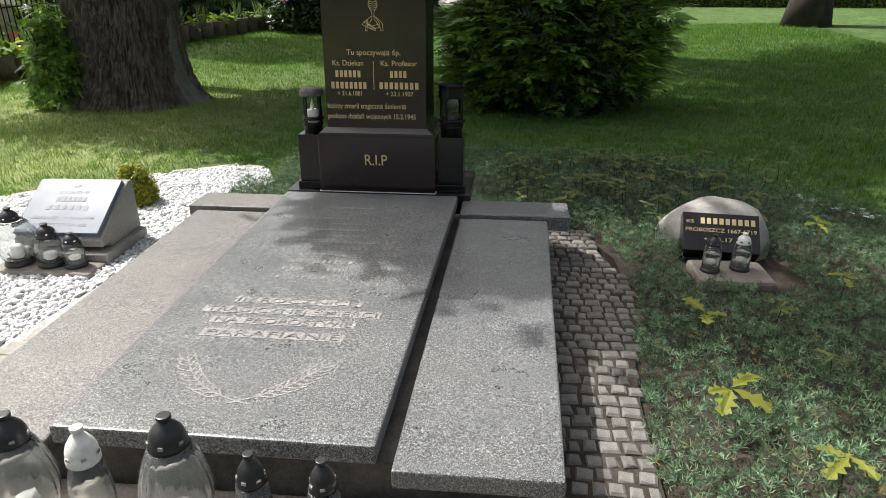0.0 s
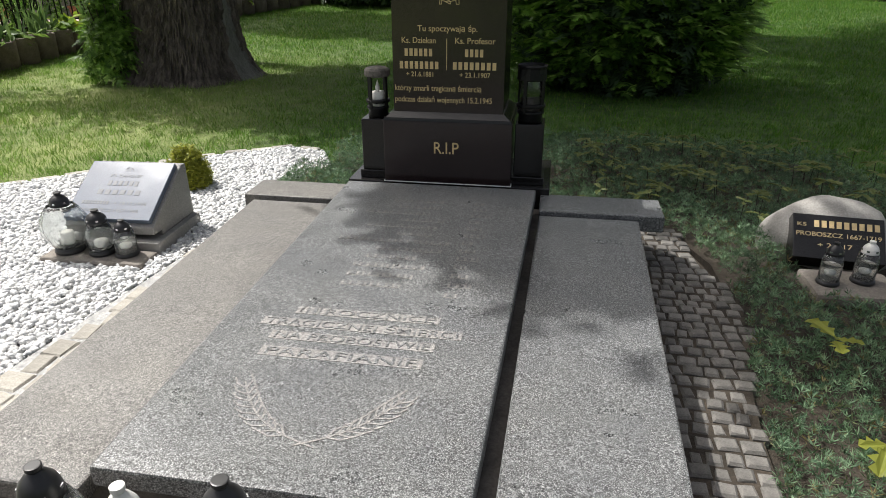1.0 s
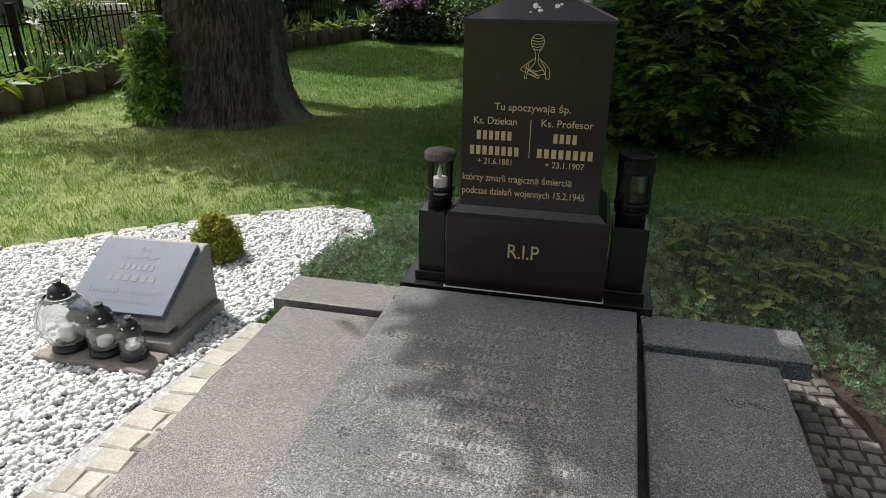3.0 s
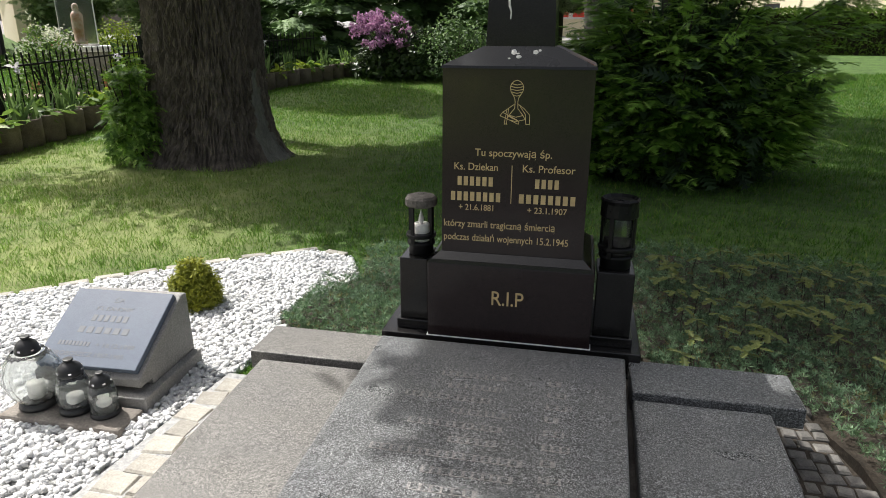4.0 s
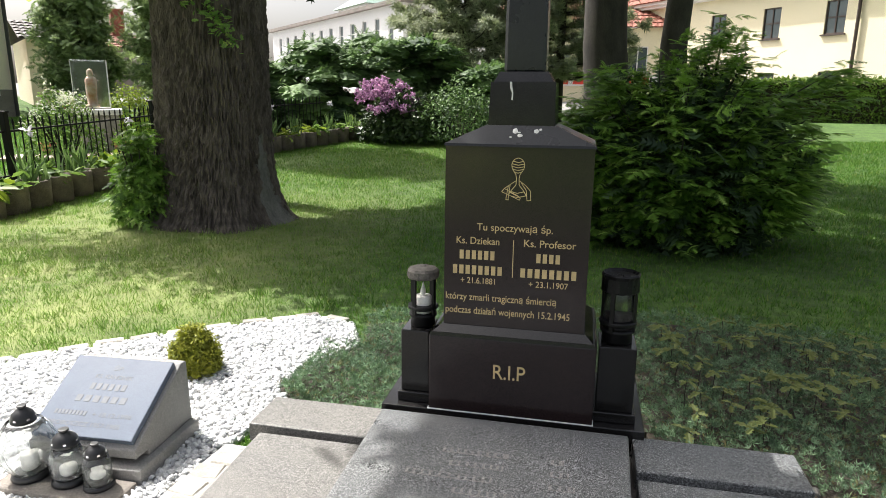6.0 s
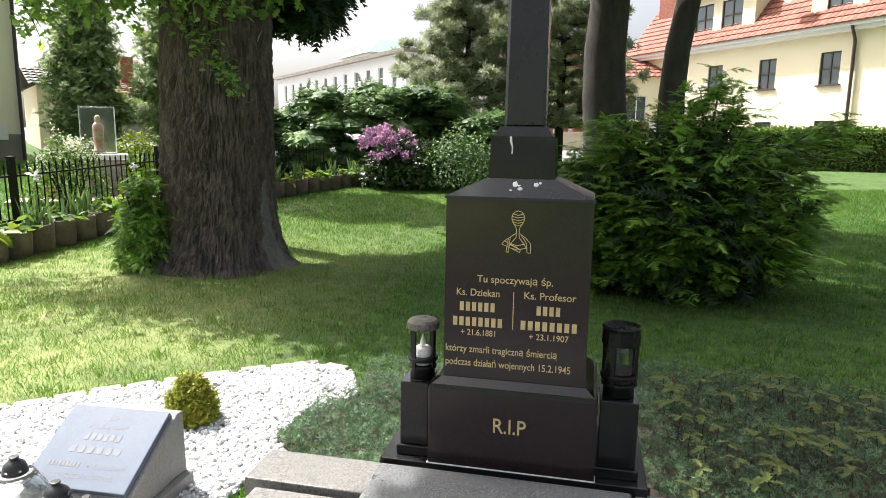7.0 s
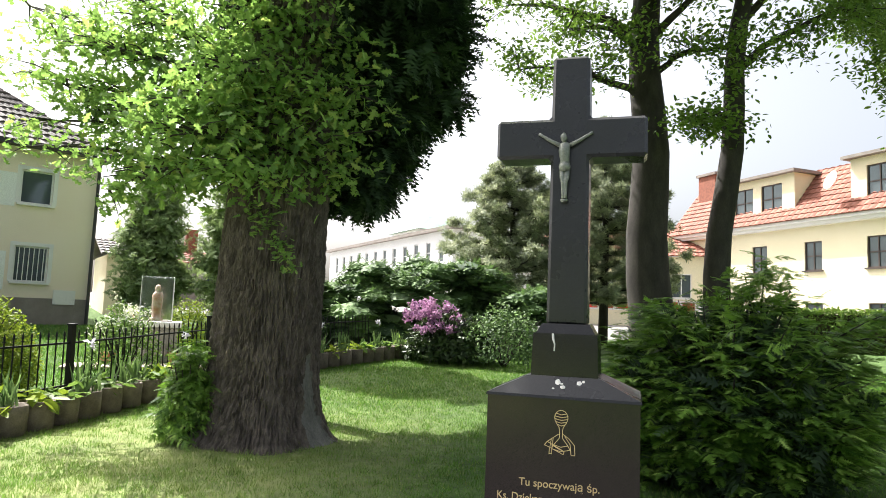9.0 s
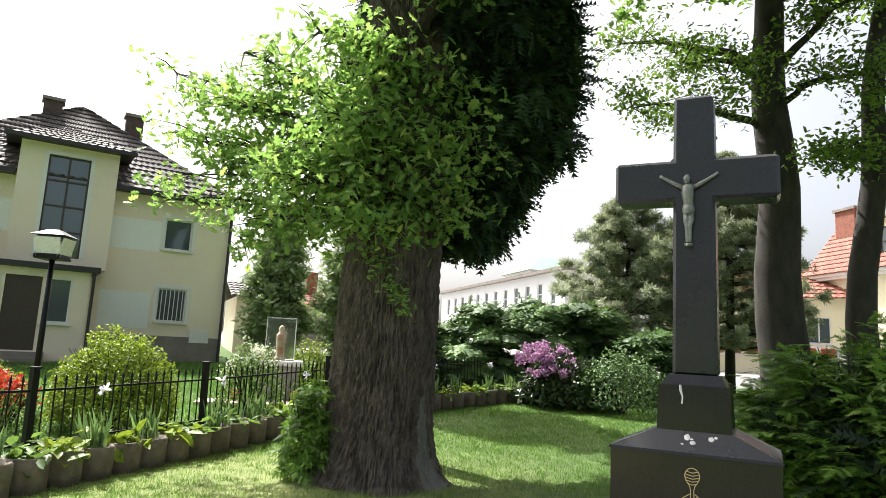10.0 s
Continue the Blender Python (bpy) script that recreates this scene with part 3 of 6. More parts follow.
def palm_branch():
    """Two engraved palm fronds that cross near their stems."""
    bm = bmesh.new()
    for ex, ey, bend in ((-0.285, -1.84, 0.045), (0.18, -1.845, -0.03)):
        a, b = Vector((-0.03, -2.045, 0)), Vector((ex, ey, 0))
        side = Vector((-(b - a).y, (b - a).x, 0)).normalized()
        stem = [a - (b - a) * 0.12 + (b - a) * (i / 12 * 1.12) + side * bend * math.sin(math.pi * i / 12) for i in range(13)]
        lines = [stem]
        for i in range(3, 12):
            for s in (-1, 1):
                d = (stem[i] - stem[i - 1]).normalized()
                tip = stem[i] + d * 0.06 + s * Vector((-d.y, d.x, 0)) * 0.035 * math.sin(math.pi * i / 14)
                mid = (stem[i] + tip) / 2 + s * Vector((-d.y, d.x, 0)) * 0.012
                lines.append([stem[i], mid, tip])
        for ln in lines:
            for p, q in zip(ln, ln[1:]):
                n = Vector((-(q - p).y, (q - p).x, 0)).normalized() * 0.0028
                vs = [bm.verts.new((w.x, w.y, slab_z(w.y) + 0.0012)) for w in (p - n, q - n, q + n, p + n)]
                bm.faces.new(vs)
    r = bmesh.ops.extrude_face_region(bm, geom=bm.faces[:])
    for v in (g for g in r["geom"] if isinstance(g, bmesh.types.BMVert)):
        v.co.z -= 0.003
    bmesh.ops.recalc_face_normals(bm, faces=bm.faces)
    part("palm_engraving", bm, GRANITE_CUT, grave, "pale engraved crossed palm fronds")


palm_branch()

# ---- the monument ----
mon = thing("monument", "polished black granite monument with a tall cross and gilded lettering", "monument")
boxpart("step", (-0.535, 0.535, -0.042, 0.5, 0.292, 0.35), BLACK, mon, bev=0.004)
boxpart("footing", (-0.5, 0.5, -0.015, 0.48, -0.25, 0.292), BLACK, mon)
boxpart("base_block", (-0.333, 0.333, -0.041, 0.44, 0.35, 0.676), BROWNBLACK, mon, bev=0.005)


def frustum(name, lo, hi, material, parent, label=""):
    """A block between two rectangles (x0, x1, y0, y1, z)."""
    bm = bmesh.new()
    a, b = ([bm.verts.new(p) for p in ((x0, y0, z), (x1, y0, z), (x1, y1, z), (x0, y1, z))] for x0, x1, y0, y1, z in (lo, hi))
    bm.faces.new(a[::-1])
    bm.faces.new(b)
    for k in range(4):
        bm.faces.new((a[k], a[(k + 1) % 4], b[(k + 1) % 4], b[k]))
    bevel(bm, 0.003)
    return part(name, bm, material, parent, label)


frustum("moulding", (-0.328, 0.328, -0.044, 0.43, 0.676), (-0.325, 0.325, -0.041, 0.43, 0.69), BLACK, mon)
frustum("moulding", (-0.318, 0.318, -0.036, 0.42, 0.69), (-0.285, 0.285, -0.004, 0.39, 0.716), BLACK, mon)
frustum("inscribed_block", (-0.28, 0.28, 0.0, 0.385, 0.716), (-0.281, 0.281, 0.012, 0.385, 1.432), BROWNBLACK, mon)
frustum("cap", (-0.287, 0.287, 0.006, 0.391, 1.432), (-0.285, 0.285, 0.008, 0.389, 1.442), BLACK, mon)
frustum("cap", (-0.283, 0.283, 0.01, 0.387, 1.442), (-0.135, 0.135, 0.066, 0.33, 1.51), GREYBLACK, mon)
frustum("cross_pedestal", (-0.128, 0.128, 0.072, 0.325, 1.51), (-0.122, 0.122, 0.078, 0.32, 1.672), BLACK, mon)
frustum("collar", (-0.113, 0.113, 0.088, 0.31, 1.672), (-0.092, 0.092, 0.108, 0.29, 1.71), BLACK, mon)


def cross_body():
    bm = bmesh.new()
    sh, y0, y1 = 0.076, 0.127, 0.272
    out = [(-0.08, 1.705), (0.08, 1.705), (sh, 2.378), (0.3, 2.378), (0.3, 2.54), (sh, 2.54), (0.073, 2.8), (-0.073, 2.8), (-sh, 2.54), (-0.3, 2.54), (-0.3, 2.378), (-sh, 2.378)]
    f = bm.faces.new([bm.verts.new((x, y0, z)) for x, z in out])
    r = bmesh.ops.extrude_face_region(bm, geom=[f])
    for v in (g for g in r["geom"] if isinstance(g, bmesh.types.BMVert)):
        v.co.y = y1
    bmesh.ops.recalc_face_normals(bm, faces=bm.faces)
    bevel(bm, 0.012, 1)
    return part("cross", bm, GREYBLACK, mon, "polished dark granite latin cross")


cross_body()

FRONT = math.degrees(math.atan2(0.012, 0.716))


def face_m(x, z, y=None):
    """A place on the inscribed face: x to the right, z up."""
    return pose(x, (z - 0.716) / 0.716 * 0.012 - 0.001 if y is None else y, z, 90 - FRONT if y is None else 90, 0, 0)


def gold(text, x0, x1, z, h, y=None):
    ob = letters("inscription", text, h * 1.55, face_m(0, z, y), GOLD, mon, 1.0, "LEFT", 0.0008)
    xs = [v.co.x for v in ob.data.vertices]
    k = (x1 - x0) / (max(xs) - min(xs))
    lo = min(xs)
    for v in ob.data.vertices:
        v.co.x = x0 + (v.co.x - lo) * k
    return ob


def gold_bar(x0, x1, z, h, n):
    return tagged(part("name_bar", bar_row(x0, x1, 0, h, -0.0008, 0.0008, n, face_m(0, z)), GOLD, mon, "gilded name line"), kind="stuff")


boxpart("mortar_line", (-0.337, 0.337, -0.0445, 0.2, 0.3502, 0.3545), FRAMEW, mon, "pale mortar joint")
gold("Tu spoczywają śp.", -0.152, 0.142, 1.108, 0.026)
gold("Ks. Dziekan", -0.232, -0.062, 1.052, 0.026)
gold("Ks. Profesor", 0.034, 0.232, 1.052, 0.026)
gold_bar(-0.222, -0.075, 0.99, 0.036, 6)
gold_bar(-0.248, -0.044, 0.929, 0.036, 8)
gold_bar(0.08, 0.178, 0.99, 0.036, 4)
gold_bar(0.02, 0.244, 0.929, 0.036, 8)
gold("+ 21.6.1881", -0.212, -0.075, 0.892, 0.022)
gold("+ 23.1.1907", 0.058, 0.21, 0.892, 0.022)
gold("którzy zmarli tragiczną śmiercią", -0.272, 0.168, 0.822, 0.026)
gold("podczas działań wojennych 15.2.1945", -0.272, 0.222, 0.766, 0.026)
gold("R.I.P", -0.066, 0.062, 0.512, 0.056, -0.0425)
boxpart("divider", (-0.0085, -0.0055, -0.0015, 0.002, 0.89, 1.075), GOLD, mon, m=Matrix.Translation((0, 0.005, 0)))


def chalice():
    """A chalice with a stole, drawn in thin gilded lines."""
    bm = bmesh.new()
    L = []
    for z, w in ((1.392, 0.0), (1.388, 0.012), (1.38, 0.02), (1.37, 0.024), (1.36, 0.024), (1.35, 0.021), (1.34, 0.015), (1.33, 0.008), (1.315, 0.005), (1.29, 0.006), (1.28, 0.014), (1.265, 0.026), (1.25, 0.034)):
        L.append((z, w))
    lines = [[(w, z) for z, w in L], [(-w, z) for z, w in L]]
    lines += [[(-w, z), (0, z - 0.005), (w, z)] for z, w in L[2:7]] + [[(-0.034, 1.25), (0, 1.242), (0.034, 1.25)], [(-0.026, 1.265), (0, 1.258), (0.026, 1.265)]]
    lines += [[(-0.008, 1.305), (-0.05, 1.275), (-0.06, 1.262), (-0.035, 1.252), (0.01, 1.232), (0.012, 1.242), (-0.03, 1.262)], [(0.008, 1.305), (0.03, 1.29), (0.05, 1.268), (0.052, 1.232)], [(0.014, 1.298), (0.034, 1.27), (0.038, 1.232)],
              [(-0.035, 1.285), (-0.042, 1.24), (-0.042, 1.23)], [(-0.028, 1.29), (-0.034, 1.24), (-0.034, 1.23)], [(0.038, 1.232), (0.052, 1.232)], [(-0.044, 1.232), (-0.032, 1.232)], [(-0.05, 1.275), (0.008, 1.246)]]
    for ln in lines:
        for (xa, za), (xb, zb) in zip(ln, ln[1:]):
            d = Vector((xb - xa, zb - za))
            if d.length < 1e-6:
                continue
            n = Vector((-d.y, d.x)).normalized() * 0.0013
            vs = [bm.verts.new((x, (z - 0.716) / 0.716 * 0.012 - 0.0012, z)) for x, z in ((xa - n.x, za - n.y), (xb - n.x, zb - n.y), (xb + n.x, zb + n.y), (xa + n.x, za + n.y))]
            bm.faces.new(vs)
    part("chalice_emblem", bm, GOLD, mon, "gilded line drawing of a chalice with a stole")


chalice()
for k, (x, y, z, s) in enumerate([(-0.02, 0.05, 1.49, 0.012), (0.0, 0.035, 1.474, 0.009), (-0.035, 0.03, 1.468, 0.006), (0.06, 0.05, 1.49, 0.009), (0.075, 0.055, 1.496, 0.007), (-0.005, 0.045, 1.485, 0.006)]):
    bm = bmesh.new()
    bmesh.ops.create_icosphere(bm, subdivisions=1, radius=s)
    bm.transform(Matrix.Translation((x, y, z)) @ Matrix.Rotation(radians(50.5), 4, "X") @ Matrix.Diagonal((1.0 + 0.3 * (k % 2), 1.3 - 0.3 * (k % 3), 0.3, 1)))
    part("white_splash", bm, WAX, mon, "white bird dropping")
bm = bmesh.new()
tube_into(bm, [Vector((-0.045, 0.07, 1.672)), Vector((-0.043, 0.0705, 1.65)), Vector((-0.037, 0.07, 1.63)), Vector((-0.039, 0.0695, 1.605))], [0.0045, 0.005, 0.003, 0.0025], 6)
part("white_splash", bm, WAX, mon)


def corpus():
    """The cast figure on the cross: one plain mesh."""
    bm = bmesh.new()
    V = Vector
    x, y = -0.017, 0.112
    tube_into(bm, [V((x, y, 2.33)), V((x, y - 0.003, 2.36)), V((x - 0.003, y - 0.008, 2.4)), V((x, y - 0.006, 2.425)), V((x, y - 0.004, 2.437))], [0.017, 0.019, 0.023, 0.021, 0.008], 10)
    tube_into(bm, [V((x - 0.004, y - 0.01, 2.435)), V((x - 0.004, y - 0.014, 2.445)), V((x - 0.005, y - 0.016, 2.458)), V((x - 0.004, y - 0.012, 2.47))], [0.008, 0.0125, 0.013, 0.006], 10)
    for s in (-1, 1):
        tube_into(bm, [V((x + s * 0.018, y - 0.004, 2.422)), V((x + s * 0.055, y, 2.442)), V((x + s * 0.095, y + 0.006, 2.468)), V((x + s * 0.106, y + 0.008, 2.476))], [0.0095, 0.008, 0.006, 0.007], 8)
        tube_into(bm, [V((x + s * 0.009, y, 2.34)), V((x + s * 0.008, y - 0.008, 2.29)), V((x + s * 0.004, y - 0.012, 2.27)), V((x + s * 0.004, y - 0.004, 2.225)), V((x + s * 0.004, y - 0.01, 2.205))], [0.013, 0.0115, 0.0095, 0.0075, 0.007], 8)
    tube_into(bm, [V((x, y - 0.001, 2.318)), V((x, y - 0.003, 2.335)), V((x, y - 0.002, 2.352))], [0.021, 0.024, 0.02], 10)
    box(bm, x - 0.014, x + 0.014, y - 0.02, y + 0.014, 2.193, 2.201)
    ob = part("crucifix_figure", bm, BRONZE, None, smooth=True)
    return tagged(ob, "weathered bronze figure fixed to the granite cross", "crucifix figure")


corpus()


def lantern_stand(x0, x1):
    st = thing("lantern_stand", "black granite stand beside the monument", "stand", group="lantern stands")
    boxpart("foot", (x0 - 0.012, x1 + 0.012, 0.005, 0.2, 0.35, 0.392), BLACK, st, bev=0.004)
    boxpart("column", (x0, x1, 0.02, 0.19, 0.392, 0.664), BLACK, st, bev=0.004)


lantern_stand(-0.466, -0.346)
lantern_stand(0.342, 0.488)


def lantern(x, y, z, r, h, lit, label):
    la = thing("grave_lantern", label, "lantern", pose(x, y, z, 0, 0, 20), "grave lanterns")
    part("base", lathe([(r * 0.8, 0), (r * 0.86, 0.008), (r * 0.82, 0.035), (r * 0.95, 0.045), (r * 0.95, 0.055)], 20), IRON, la, smooth=True)
    part("rail", lathe([(r * 1.0, 0.075), (r * 1.04, 0.08), (r * 1.04, 0.088), (r * 0.98, 0.092)], 20), IRON, la)
    for k in range(4):
        a = radians(45 + 90 * k)
        bm = bmesh.new()
        box(bm, -0.008, 0.008, -0.004, 0.004, 0.05, h - 0.055)
        bm.transform(pose(r * 0.93 * math.cos(a), r * 0.93 * math.sin(a), 0, 0, 0, math.degrees(a) + 90))
        part("post", bm, IRON, la)
    if lit:
        prof = [(r * 0.98, h - 0.062), (r * 1.08, h - 0.056), (r * 1.06, h - 0.03), (r * 0.92, h - 0.02), (r * 0.6, h - 0.014), (r * 0.2, h - 0.012)]
    else:
        prof = [(r * 0.98, h - 0.075), (r * 1.02, h - 0.07), (r * 0.98, h - 0.02), (r * 1.04, h - 0.006), (r * 0.96, h), (r * 0.85, h - 0.012), (r * 0.3, h - 0.022)]
    top = part("roof", lathe(prof, 28, lambda a, i: 1 + 0.03 * math.sin(a * 9 + i)), RUSTGREY if lit else IRON, la, "dusty roof with palm relief" if lit else "dark crown-shaped roof")
    bm = bmesh.new()
    for k in range(14):
        a = 2 * math.pi * k / 14
        tube_into(bm, [Vector((r * q * math.cos(a + 0.2 * q), r * q * math.sin(a + 0.2 * q), h - 0.012 - 0.032 * q * q)) for q in (0.15, 0.5, 0.8, 1.02)], [0.002, 0.005, 0.006, 0.003], 5)
    part("palm_relief", bm, RUSTGREY if lit else IRON, top)
    if lit:
        c = part("candle", lathe([(r * 0.55, 0.055), (r * 0.58, 0.06), (r * 0.58, 0.125), (r * 0.52, 0.13), (r * 0.3, 0.128)], 18), WAX, la, "white battery candle", True)
        part("flame_tip", lathe([(0.006, 0.128), (0.012, 0.14), (0.011, 0.155), (0.005, 0.175), (0.001, 0.19)], 10), WAX, c, smooth=True)
    else:
        # Dark tint and grey candle make this lantern darker than its pair.
        part("glass", lathe([(r * 0.8, 0.056), (r * 0.82, 0.06), (r * 0.82, h - 0.062), (r * 0.78, h - 0.058)], 20), DARKTINT, la, "dark tinted glass", True)
        part("candle", lathe([(r * 0.5, 0.056), (r * 0.52, 0.06), (r * 0.5, 0.12), (r * 0.3, 0.122)], 16), SOCKEL, la, "grey candle", True)


lantern(-0.392, 0.105, 0.664, 0.062, 0.27, True, "black metal grave lantern with a white candle")
lantern(0.412, 0.105, 0.664, 0.072, 0.285, False, "closed black metal grave lantern with dark glass")


# ---- candles ----
def jar_candle(x, y, z, r, h, kind, label, cap=None, group="front candles"):
    """A glass grave candle: a foot, a glass body, a cap with a knob."""
    ob = thing("grave_candle", label, "grave candle", pose(x, y, z, 0, 0, random.uniform(0, 90)), group)
    cap = cap or PLASTIC
    hc = h * (0.215 if kind == "ball" else 0.28)
    hb = h - hc
    if kind == "ball":
        part("foot", lathe([(r * 0.62, 0), (r * 0.66, 0.008), (r * 0.6, 0.03), (r * 0.45, 0.04)], 24), PLASTIC, ob, smooth=True)
        prof = [(r * 0.42, 0.035)] + [(r * (0.45 + 0.55 * math.sin(math.pi * (0.08 + 0.84 * i / 9))), 0.035 + (hb - 0.035) * i / 9) for i in range(10)]
        part("glass", lathe(hollow(prof, 0.004), 72, lambda a, i: 1 + 0.035 * math.sin(a * 16 + (i if i < 11 else 21 - i) * 0.7) * (0 if i in (0, 10, 11, 21) else 1)), CLEAR, ob, "ribbed clear glass", True)
        rc = r * (0.52 if r < 0.09 else 0.4)
    elif kind == "bottle":
        part("foot", lathe([(r * 0.92, 0), (r, 0.006), (r * 0.95, h * 0.1), (r * 0.8, h * 0.12)], 24), PLASTIC, ob, smooth=True)
        part("glass", lathe(hollow([(r * 0.8, h * 0.115), (r * 0.97, h * 0.22), (r, h * 0.4), (r * 0.9, h * 0.56), (r * 0.66, hb)], 0.003), 36, lambda a, i: 1 + 0.03 * math.sin(a * 12)), CLEAR, ob, "patterned clear glass", True)
        rc = r * 0.72
    else:
        part("foot", lathe([(r * 0.95, 0), (r, 0.006), (r * 0.95, h * 0.08), (r * 0.8, h * 0.1)], 24), PLASTIC, ob, smooth=True)
        part("glass", lathe(hollow([(r * 0.86, h * 0.095), (r * 0.9, h * 0.12), (r * 0.9, h * 0.5), (r * 0.75, hb)], 0.003), 28), CLEAR, ob, smooth=True)
        rc = r * 0.64
    wr = 0.3 if kind == "ball" else 0.5
    part("wax", lathe([(r * wr * 0.8, 0.042), (r * wr, 0.05), (r * wr, hb * 0.42), (r * 0.2, hb * 0.44)], 18), WAX, ob, "white wax insert", True)
    c = part("cap", lathe([(rc * 0.98, hb - 0.004), (rc * 1.06, hb), (rc * 1.06, hb + hc * 0.16), (rc, hb + hc * 0.2), (rc, hb + hc * 0.3), (rc * 0.86, hb + hc * 0.52), (rc * 0.55, hb + hc * 0.72), (rc * 0.34, hb + hc * 0.8), (rc * 0.3, hb + hc * 0.84)], 28), cap, ob, "domed plastic cap" if cap is PLASTIC else "", True)
    part("knob", lathe([(rc * 0.3, hb + hc * 0.82), (rc * 0.4, hb + hc * 0.9), (rc * 0.4, hb + hc), (rc * 0.34, hb + hc * 1.01)], 18), cap, c)
    bm = bmesh.new()
    for k in range(6):
        a = 2 * math.pi * k / 6
        box(bm, -0.006, 0.006, -0.002, 0.002, -0.004, 0.004, pose(rc * 1.02 * math.cos(a), rc * 1.02 * math.sin(a), hb + hc * 0.26, 0, 0, math.degrees(a) + 90))
    tagged(part("vent", bm, SILVER, c), kind="stuff")
    return ob


jar_candle(-0.455, -2.4, 0.13, 0.08, 0.37, "ball", "large round glass grave candle with a black cap")
jar_candle(-0.275, -2.4, 0.13, 0.052, 0.345, "bottle", "slim glass grave candle with a white cap", WHITEPL)
jar_candle(-0.05, -2.4, 0.13, 0.084, 0.395, "ball", "large ribbed glass grave candle with a black cap")
jar_candle(0.142, -2.4, 0.13, 0.05, 0.3, "cyl", "small glass grave candle with a grey-black cap")
jar_candle(0.317, -2.4, 0.13, 0.048, 0.295, "cyl", "small glass grave candle with a black cap")


# ---- the priest's tablet beside the tomb ----
def tablet():
    ob = thing("tablet_stone", "slanted black granite tablet on a grey granite block", "headstone", pose(-1.955, 0.05, -0.14, 0, 0, 3))
    boxpart("base", (-0.31, 0.31, -0.25, 0.26, 0.0, 0.095), GRANITE_CUT, ob, bev=0.006)
    bm = bmesh.new()
    prof = [(-0.215, 0.128), (-0.215, 0.172), (0.205, 0.424), (0.25, 0.42), (0.262, 0.095), (-0.12, 0.095), (-0.12, 0.128)]
    f = bm.faces.new([bm.verts.new((-0.272, y, z)) for y, z in prof])
    r = bmesh.ops.extrude_face_region(bm, geom=[f])
    for v in (g for g in r["geom"] if isinstance(g, bmesh.types.BMVert)):
        v.co.x = 0.272
    bmesh.ops.recalc_face_normals(bm, faces=bm.faces)
    bevel(bm, 0.006)
    part("block", bm, GRANITE_CUT, ob)
    m = pose(-0.012, -0.005, 0.308, 30.7, 0, 0)
    plate = boxpart("plate", (-0.262, 0.262, -0.222, 0.222, -0.012, 0.022), SKYPLATE, ob, bev=0.004, m=m)
    def put(txt, y, h, x0, x1):
        t = letters("inscription", txt, h * 1.35, m @ pose(0, y, 0.0225), GREYLET, plate, 1.0, "LEFT", 0.0006)
        xs = [(m.inverted() @ v.co).x for v in t.data.vertices]
        k = (x1 - x0) / (max(xs) - min(xs))
        t.data.transform(m @ Matrix.Translation((x0, 0, 0)) @ Matrix.Diagonal((k, 1, 1, 1)) @ Matrix.Translation((-min(xs), 0, 0)) @ m.inverted())
    put("ŚP.", 0.145, 0.026, -0.03, 0.03)
    put("KS. KANONIK", 0.095, 0.024, -0.1, 0.1)
    put("+ 18.12.1998", -0.115, 0.024, 0.0, 0.2)
    put("PROBOSZCZ 1957-1985", -0.17, 0.024, -0.2, 0.17)
    for x0, x1, y, h, n in ((-0.1, 0.1, 0.03, 0.036, 6), (-0.14, 0.14, -0.04, 0.036, 6), (-0.2, -0.03, -0.115, 0.024, 9)):
        tagged(part("name_bar", bar_row(x0, x1, y, h, 0.022, 0.0236, n, m), GREYLET, plate, "worn pale name line"), kind="stuff")


tablet()
tray = tagged(boxpart("candle_tray", (-2.26, -1.64, -0.375, -0.19, -0.145, -0.09), CONCRETE, bev=0.014), "mossy concrete tray under the candles", "tray")
jar_candle(-2.14, -0.26, -0.09, 0.124, 0.35, "ball", "round ribbed glass candle with a black cap on the tray", group="tray candles")
jar_candle(-1.935, -0.26, -0.09, 0.074, 0.26, "bottle", "bulbous patterned glass candle on the tray", group="tray candles")
jar_candle(-1.785, -0.26, -0.09, 0.066, 0.21, "cyl", "small glass candle with a black cap on the tray", group="tray candles")


